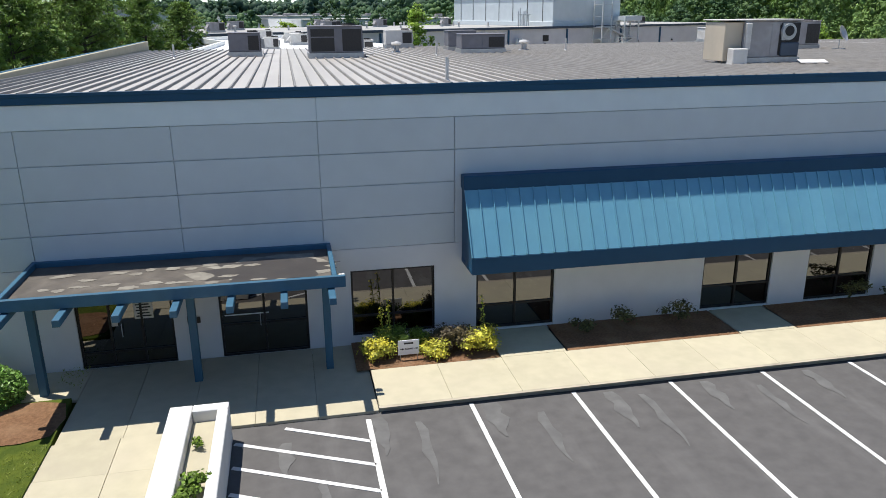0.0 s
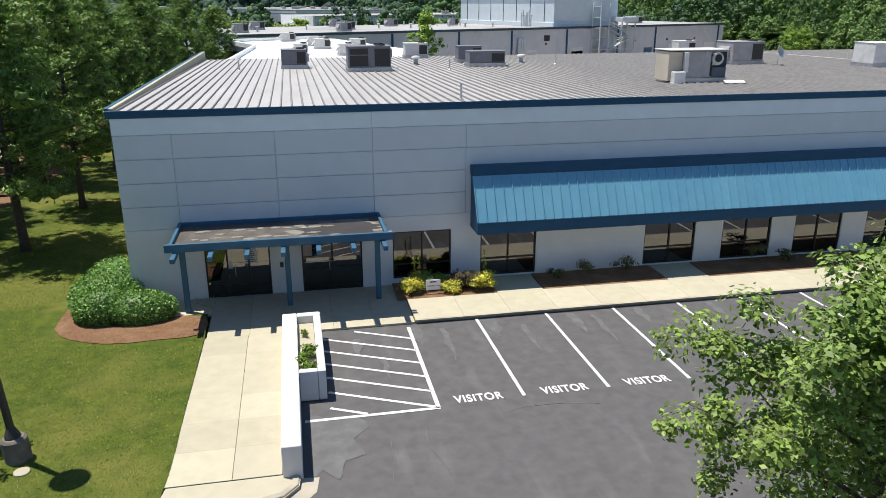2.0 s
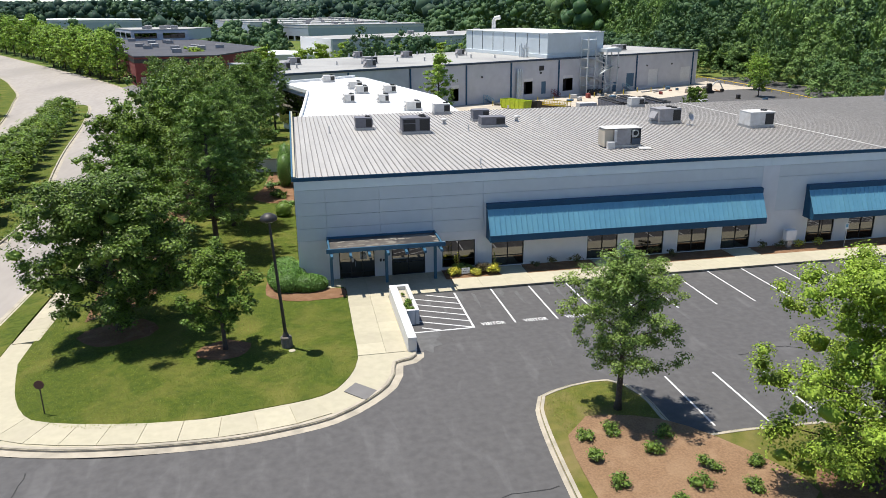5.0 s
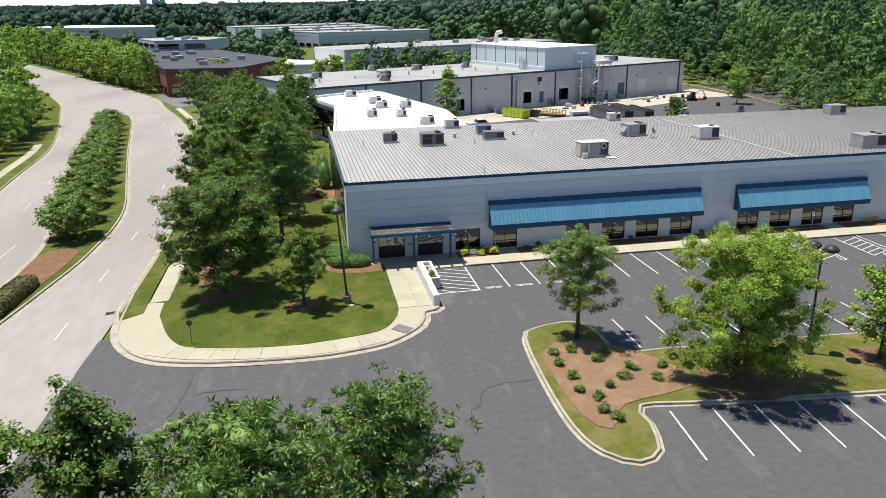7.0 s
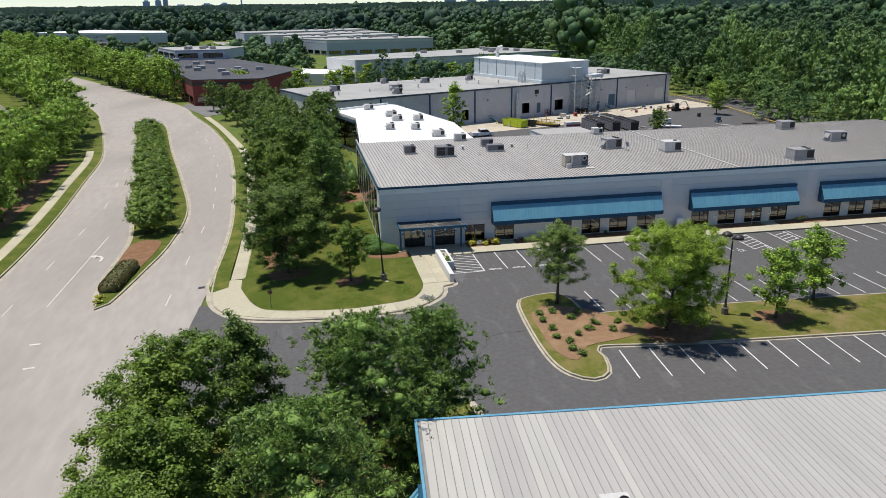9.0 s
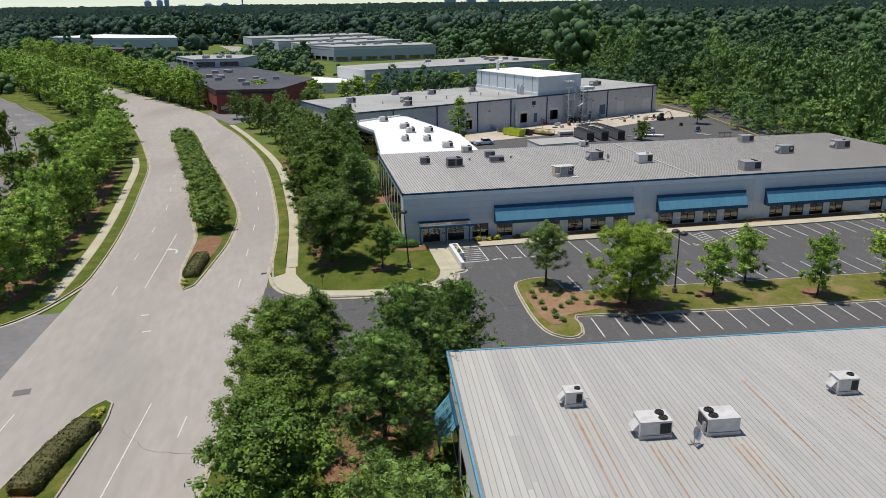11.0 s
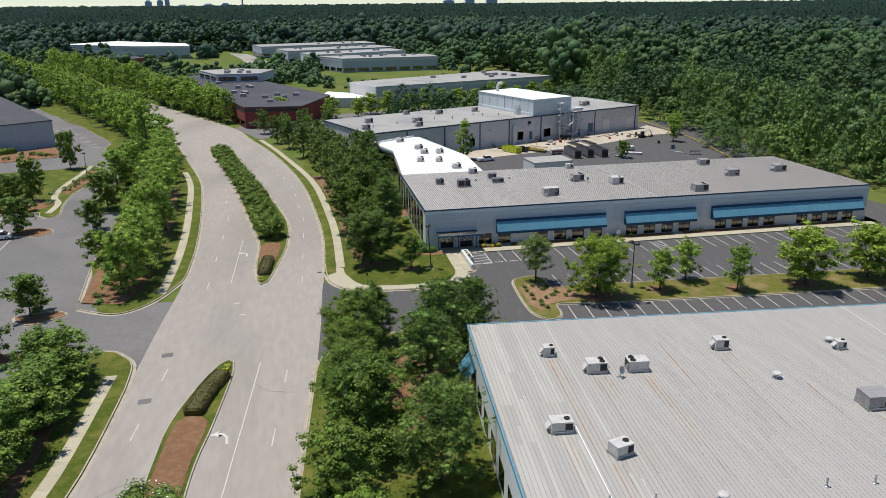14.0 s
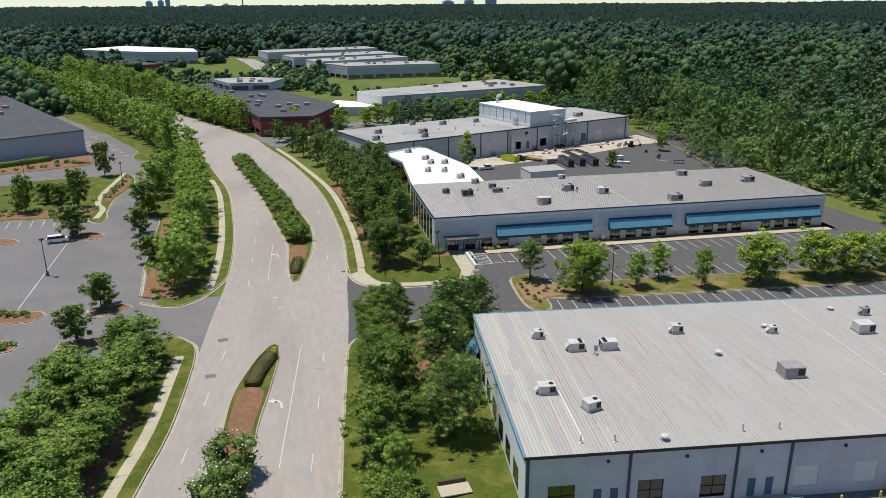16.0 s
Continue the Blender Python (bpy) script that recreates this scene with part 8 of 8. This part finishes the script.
# the rounded hedge at the building corner: two merged mounds
def mound(name, label, blobs, leaf, seed, cat="hedge"):
    rng = np.random.default_rng(seed)
    t = thing(name, label, cat)
    for x, y, z, rx, ry, rz, n in blobs:
        iv = ICO2[0] * (rx, ry, rz) * rng.uniform(0.92, 0.99, (len(ICO2[0]), 1)) + (x, y, z)
        d = rng.normal(size=(n, 3))
        d /= np.linalg.norm(d, axis=1, keepdims=True)
        q = d * (rx, ry, rz) * rng.uniform(0.96, 1.06, (n, 1)) + (x, y, z)
        v, f = leaf_cards(q[q[:, 2] > 0.1], 0.105, rng, 0.3)
        part("bush", raw_mesh("bush", np.concatenate([iv, v]), [f + len(iv), ICO2[1]], leaf), leaf, t)
    return t


mound("hedge", "dense rounded glossy green hedge at the building corner", [(-0.9, 0.0, 0.6, 1.35, 2.0, 0.85, 8000), (0.5, -1.7, 0.5, 1.35, 0.85, 0.7, 5000), (-0.8, -1.3, 0.55, 1.1, 1.1, 0.8, 5000), (-1.0, 1.6, 0.6, 1.1, 1.4, 0.8, 2600)], LEAF_H, 6)
mound("shrub", "tall clipped green shrub against the side wall", [(-1.0, 30.5, 1.8, 0.9, 1.4, 2.0, 1500), (-1.0, 35.5, 1.8, 0.9, 1.4, 2.2, 1500)], LEAF_H, 7, "shrub")
mound("shrub", "clipped green shrub on the lawn edge", [(-1.2, 18, 0.7, 0.8, 0.8, 0.8, 700)], LEAF_B, 8, "shrub")
mound("shrub", "round green shrub beside the warehouse corner", [(-8.8, -88.5, 0.9, 1.1, 1.1, 1.1, 900)], LEAF_H, 9, "shrub")
rng = np.random.default_rng(8)
for i, (x, y) in enumerate(((12.3, -23.4), (12.0, -25), (13.6, -23.2), (12.4, -27), (14.0, -28.5), (13.0, -29.8), (15.6, -27.6), (16.6, -26.6), (17.6, -28.4), (12.6, -31.3), (13.2, -32.2), (14.8, -25.2), (15.8, -24.0), (18.6, -26.9), (12.1, -28.7))):
    shrub("shrub", "small round green shrub in pine straw", 0.85, 0.85, 0.65, LEAF_B, 120 + i, 6, 60, 0.12, "island shrubs", m=pose(x, y, 0.07))
rng = np.random.default_rng(18)
sp = [((-113, 138), (-102.5, 133)), ((-136, 123), (-112, 132)), ((-124, 86), (-92, 84)), ((-82.6, -16.6), (-75.4, -18.4)), ((-110, 60), (-83, 56)), ((-101, 73), (-85, 69)), ((-118, 57), (-92, 53)), ((-83.2, 106), (-82.2, 72)), ((-62, -36), (-60, -60)), ((-55, -14), (-58, 10)), ((-3.5, 44), (-2.8, 70)), ((-2, 22), (-1.5, 34)), ((-79, -29.2), (-75, -31.4))]
for j, (a, b) in enumerate(sp):
    for i in range(7):
        f = i / 6
        x, y = a[0] + (b[0] - a[0]) * f + rng.normal(0, 0.6), a[1] + (b[1] - a[1]) * f + rng.normal(0, 0.6)
        shrub("shrub", "low green landscape shrub", rng.uniform(1.2, 2.4) * (1.6 if y > 40 and x < -70 else 1), rng.uniform(1.2, 2.2) * (1.6 if y > 40 and x < -70 else 1), rng.uniform(0.7, 1.5) * (1.3 if y > 40 and x < -70 else 1), (LEAF_H, LEAF_B, LEAF_A)[i % 3], 200 + 10 * j + i, 6, 40, 0.22, "landscape shrubs", m=pose(x, y, land(x, y) - 0.12))
LOT_LAWN = [(-130, 80), (-131, 96), (-120.2, 101.6), (-112, 107.5), (-99, 109.5), (-90, 111), (-86.5, 114), (-82, 108.3), (-79.5, 97.3), (-79.1, 86.8), (-79.5, 76), (-79.7, 67.8), (-78.2, 53.3), (-76.9, 45.8), (-78.2, 42.2), (-81, 45), (-83, 48.6), (-94.8, 48.7), (-103, 49.4), (-118, 52), (-127, 64)]
LOT_ISLANDS = ([(-83.6, 29.2), (-80.6, 34.5), (-75.5, 33.4), (-74.3, 30.3), (-75.9, 27.9), (-79.8, 28.6)], [(-100, 33.5), (-93.6, 31.4), (-93.0, 28.1), (-99, 27.0)], [(-84, -14.4), (-74.4, -16.3), (-73.3, -18.1), (-74.6, -20.3), (-77.1, -21.0), (-84, -20.9)],
               [(-80, -27.8), (-75.4, -28.5), (-74.1, -30.5), (-74.3, -32.6), (-79.5, -33.5)], [(-66.7, -16.9), (-64.0, -16.1), (-60.9, -15.4), (-59.0, -17.5), (-62.6, -20.4), (-65.0, -19.8)], [(-67.7, -33.2), (-67.6, -31.1), (-65.3, -30.3), (-61.5, -30.4), (-60.5, -33.3), (-64.6, -34.6), (-66.6, -34.8)])
sheet("lot_lawn", smooth_line(LOT_LAWN, 3, True), GRASS, 0.14, 6, "kerbed lawn in the far parking lot", "lawn")
for ring in LOT_ISLANDS:
    sheet("lot_island", smooth_line(ring, 1.2, True), MULCH, 0.14, 4, "small kerbed mulch island", "planting island")
for ring in (LOT_LAWN, *LOT_ISLANDS):
    sweep("kerb", smooth_line(ring, 1.2, True), [(0.25, 0.012)] + [(-o, z) for o, z in KERB_PROFILE[1:]], KERB, True, label="pale concrete island kerb")
sheet("mulch_bed", [(-80.8, 57), (-86, 63), (-92, 60), (-99, 58), (-108, 57.5), (-120, 59), (-117, 53.5), (-103, 50.6), (-88, 50), (-82, 51)], MULCH, 0.17, 5, "red-brown mulch bed on the lot lawn", "mulch bed")
sheet("mulch_bed", [(-84.5, 108), (-82.8, 106.6), (-80.6, 97), (-80.2, 87), (-80.6, 76), (-80.8, 68), (-84.3, 72), (-84.4, 85)], MULCH, 0.17, 5, "red-brown mulch bed on the lot lawn", "mulch bed")
sheet("mulch_bed", [(-160, 112), (-126.7, 121.4), (-116.6, 125.0), (-100.6, 131.4), (-100.5, 138), (-107.0, 151), (-160, 117.5)], MULCH, 0.12, 5, "red-brown mulch bed along the far building", "mulch bed")
sheet("mulch_bed", [(-53, -10), (-60, 5), (-60.6, 20), (-61.4, 31), (-62.6, 42), (-57.5, 42), (-55.5, 20), (-53.5, 4)], MULCH, 0.195, 5, "red-brown pine straw under the street trees", "mulch bed")
slabs(smooth_line([(-86.6, 113), (-86.2, 84.7), (-84, 65), (-80.6, 56), (-80.3, 46)], 2), 1.5, 2.4, walk_path, 0.19)
for i in range(6):
    line_piece((-100.5 + 2.75 * i, 49), (-99.4 + 2.75 * i, 42.3), 0.12, leftlot, PAINT)
for i in range(12):
    f = i / 11
    line_piece((-105.8 - 17 * f, 155.5 + 45 * f), (-100.6 - 17 * f, 150 + 45 * f), 0.12, leftlot, PAINT)
for i in range(15):
    f = i / 14
    line_piece((-90.4 - 22 * f, 146.5 + 49 * f), (-95 - 22 * f, 148.6 + 49 * f), 0.12, leftlot, PAINT)
line_piece((-79.1, -14), (-81.2, 27), 0.12, leftlot, PAINT)


# ---------------------------------------------------------------- woods
CLEAR = [(-100, 160, 12, 345), (-30, 195, 125, 300), (-6, 340, 100, 456), (-30, 452, 85, 535), (-45, 510, 78, 600), (-70, 590, 70, 690), (-150, 445, -45, 600), (-95, 470, -25, 690), (-255, 585, -105, 760), (-205, 80, -95, 265), (-205, 500, -130, 580)]
LAWNS = [(-112, 425, -50, 586), (2, 340, 92, 414), (-90, 468, -25, 690)]


def in_woods(x, y):
    """How high trees grow here (0: none): the woods east and north, low tree belts between far buildings."""
    edge = 108 + 9 * ease((y - 70) / 50) + 3 * noise.noise((y * 0.05, 3.1, 0))
    if y < 160:
        return 1.0 if x > edge + (0 if y > 10 else (10 - y) * 0.3) or x < -150 else 0
    if x > max(112, 118 - (y - 160) * 0.1) and y < 300:
        return 1.0
    mid = -96 - (y - 252) * 0.52
    if y < 484 and abs(x - mid) < 34:
        return 0
    if any(a < x < c and b < y < d for a, b, c, d in LAWNS):
        return 0
    if any(a < x < c and b < y < d for a, b, c, d in CLEAR):
        return 0.34 if y > 300 and noise.noise((x * 0.035, y * 0.035, 7.7)) > 0.16 else 0
    if -30 < x < 112 and 296 < y < 348:
        return 0.22
    if x < 105 and 300 < y < 720:
        return 0.6 if x > -170 else 0.8
    return 1.0


def woods_edge(seed):
    """The trees along the open edge of the near woods, full height, in leaf clumps."""
    rng = np.random.default_rng(seed)
    kinds = []
    for k in range(8):
        n = 46
        f = rng.uniform(0.0, 1, n) ** 0.8
        a = rng.uniform(0, 6.283, n)
        wide = (0.46 + 0.08 * np.sin(5 * f + k)) * (1 - 0.8 * f**2.6) * rng.uniform(0.45, 1, n) ** 0.5 * (0.75 if k > 5 else 1)
        C = np.stack([np.cos(a) * wide, np.sin(a) * wide, 0.12 + 0.82 * f], 1)
        kinds.append(clumps(C, rng.uniform(0.055, 0.125, n), 26, 0.055, rng, core=0.5, flat=0.7))
    VV, QQ, TT, off = [], [], [], 0
    for x in np.arange(100, 178, 7.4):
        for y in np.arange(-40, 305, 7.4):
            px, py = x + rng.uniform(-3, 3), y + rng.uniform(-3, 3)
            if not in_woods(px, py) or (in_woods(px - 22, py) and in_woods(px - 12, py)):
                continue
            V, P = kinds[int(rng.integers(0, 8))]
            inner = in_woods(px - 9, py) > 0
            H = rng.uniform(17, 28) if inner else rng.uniform(6, 14)
            W = rng.choice((9, 11.5, 14) if inner else (7, 8.5, 10)) * rng.uniform(0.85, 1.15)
            a = rng.uniform(0, 6.28)
            R = np.array([[math.cos(a), -math.sin(a), 0], [math.sin(a), math.cos(a), 0], [0, 0, 1]])
            VV.append((V @ R.T) * (W, W, H) + (px, py, land(px, py) - 0.3))
            QQ.append(P[0] + off)
            TT.append(P[1] + off)
            off += len(V)
    ob = new("woodland", raw_mesh("woodland", np.concatenate(VV), [np.concatenate(QQ), np.concatenate(TT)], LEAF_E))
    return tagged(ob, "uneven edge of a green wood beside the yard", "woodland", kind="stuff")


def woods(r0, r1, space, n, per, size, seed, label, core=0.6, leaf=None):
    """The wood's canopy: a crown of leaf clumps for every tree, broadleaf or pine, over a dark understorey."""
    rng = np.random.default_rng(seed)
    C, R, F = ([], []), ([], []), []
    for x in np.arange(-760, 1080, space):
        for y in np.arange(-60, 1300, space):
            px, py = x + rng.uniform(-0.75, 0.75) * space, y + rng.uniform(-0.75, 0.75) * space
            if not r0 <= math.hypot(px + 10, py + 60) < r1 or not -25 < math.degrees(math.atan2(px + 27, py + 151)) < 47:
                continue
            grow = in_woods(px, py)
            if not grow or (r1 < 400 and 90 < px < 200 and not in_woods(px - 16, py)):
                continue
            g = land(px, py)
            H = ((23 if px > 100 and py < 330 else 18.0) + 9 * noise.noise((px * 0.014, py * 0.014, 1.5)) + rng.normal(0, 3.3)) * grow
            if px < 118 and py < 300:
                H *= 0.62
            pine_here = noise.noise((px * 0.02, py * 0.02, 9.1)) + rng.normal(0, 0.16) > 0.12
            r = space * rng.choice((0.5, 0.62, 0.78, 1.05)) * rng.uniform(0.88, 1.12) * (0.7 if grow < 0.5 else 1)
            tall = r * rng.uniform(1.2, 1.9)
            if pine_here:
                r, tall, H = space * rng.uniform(0.36, 0.55), space * rng.uniform(0.7, 1.1), H + 1.5 * grow
            elif r > 0.8 * space:
                H += 2.0 * grow
            a = 2.4 * np.arange(n) + rng.uniform(0, 6, n)
            f = np.sqrt((np.arange(n) + 0.3) / n)
            C[pine_here].append(np.stack([px + np.cos(a) * f * r * 0.85, py + np.sin(a) * f * r * 0.85, g + H - 0.3 * r - tall * f**2.0 * rng.uniform(0.7, 1.2, n) + rng.normal(0, 0.07 * r, n)], 1))
            R[pine_here].append(r * rng.uniform(1.05, 1.65, n) / math.sqrt(n))
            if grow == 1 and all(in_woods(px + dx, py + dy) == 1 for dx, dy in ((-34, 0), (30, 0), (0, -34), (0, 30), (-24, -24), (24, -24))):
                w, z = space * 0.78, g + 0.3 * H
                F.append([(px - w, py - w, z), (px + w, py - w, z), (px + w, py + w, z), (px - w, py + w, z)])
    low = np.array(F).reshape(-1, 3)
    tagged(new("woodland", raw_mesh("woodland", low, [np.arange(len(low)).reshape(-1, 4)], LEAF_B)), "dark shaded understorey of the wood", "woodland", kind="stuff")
    for k, leaf, words in ((0, leaf or LEAF_F, label), (1, LEAF_FP, "dark pine tops scattered through the wood")):
        if C[k]:
            v, polys = clumps(np.concatenate(C[k]), np.concatenate(R[k]), per, size, rng, core=core, flat=1.0, aspect=0.75 if k == 0 else 0.4, lift=0.35, turn=0.45)
            tagged(new("woodland", raw_mesh("woodland", v, polys, leaf)), words, "woodland", kind="stuff")


woods_edge(1)
woods(0, 330, 9.0, 28, 15, 0.68, 2, "dense green wood with crowns of many sizes")
woods(330, 640, 9.2, 12, 6, 1.05, 3, "dense green wood farther off", 0.82)
woods(640, 1200, 12.5, 5, 2, 2.6, 4, "dense wood far off, haze put into its leaf colour", 0.85, LEAF_HAZE)


def hazed_canopy():
    """The woods past that: one uneven sheet of tree tops out to the horizon."""
    rng = np.random.default_rng(9)
    rs = np.geomspace(1130, 4650, 130)
    az = np.radians(np.linspace(-28, 50, 620))
    s = Shape()
    for r in rs:
        for a in az:
            x, y = -27 + r * math.sin(a), -151 + r * math.cos(a)
            h = 14 + 5 * noise.noise((x * 0.02, y * 0.02, 0)) + 8 * noise.noise((x * 0.0022, y * 0.0022, 4)) + rng.uniform(-5, 5)
            s.v.append((x, y, (h + 2) * ease((r - 1120) / 60) - 1 + min(23, max(0, r - 1150) * 0.0064)))
    n = len(az)
    s.f = [(i * n + j, (i + 1) * n + j, (i + 1) * n + j + 1, i * n + j + 1) for i in range(len(rs) - 1) for j in range(n - 1)]
    return tagged(part("far_woodland", s, HAZEWOOD, None, "endless tree tops out to the horizon, their green tinted for haze"), category="woodland", kind="stuff")


hazed_canopy()


# short grass blades over the near lawns
def grass_blades(poly, density, seed, skip=()):
    rng = np.random.default_rng(seed)
    P = np.array(poly)
    lo, hi = P.min(0), P.max(0)
    n = int((hi - lo).prod() * density)
    pts = rng.uniform(lo, hi, (n, 2))
    inside = np.zeros(n, bool)
    for (x1, y1), (x2, y2) in zip(P, np.roll(P, -1, 0)):
        cross = ((y1 > pts[:, 1]) != (y2 > pts[:, 1])) & (pts[:, 0] < (x2 - x1) * (pts[:, 1] - y1) / (y2 - y1 + 1e-12) + x1)
        inside ^= cross
    pts = pts[inside]
    for x, y, r in skip:
        pts = pts[np.hypot(pts[:, 0] - x, pts[:, 1] - y) > r]
    n = len(pts)
    z = np.array([land(x, y) for x, y in pts]) + 0.15
    a, w, h = rng.uniform(0, 6.28, n), rng.uniform(0.008, 0.02, n), rng.uniform(0.02, 0.05, n)
    base = np.column_stack([pts, z])
    d = np.stack([np.cos(a) * w, np.sin(a) * w, 0 * a], 1)
    tip = base + np.stack([rng.normal(0, 0.04, n), rng.normal(0, 0.04, n), h], 1)
    v = np.stack([base - d, base + d, tip], 1).reshape(-1, 3)
    ob = new("grass", raw_mesh("grass", v, [np.arange(3 * n).reshape(-1, 3)], LEAF_LAWN))
    return tagged(ob, "short mown grass blades, green with dry patches", "grass", kind="stuff")


LEAF_LAWN = leafmat("grass_blade", (0.12, 0.15, 0.024), (0.17, 0.18, 0.036), scale=0.5, island=0.3, trans=0.35, tone=1.45)
grass_blades(LAWN_IN + [(-15.7, 0), (-15.3, 12), (1.0, 20), (1.0, 0), (3.05, 0)], 170, 1, ((-4.4, -10.5, 1.4), (-0.5, -0.8, 2.9), (1.6, -2.6, 1.9), (-1, 2.4, 2.0), (-0.93, -10.75, 0.4), (-0.67, -11.4, 0.22)))
grass_blades([(11.3, -20.4), (12.4, -19.1), (15.4, -18.6), (16.4, -20.2), (16.3, -22.3), (13, -21.6), (11.6, -23)], 130, 2)
grass_blades([(20.5, -24.6), (48, -26), (48, -33.6), (20.5, -31.4)], 60, 3, ((23, -29.6, 2.8), (33.4, -28.6, 1.7), (45.5, -31, 1.7)))
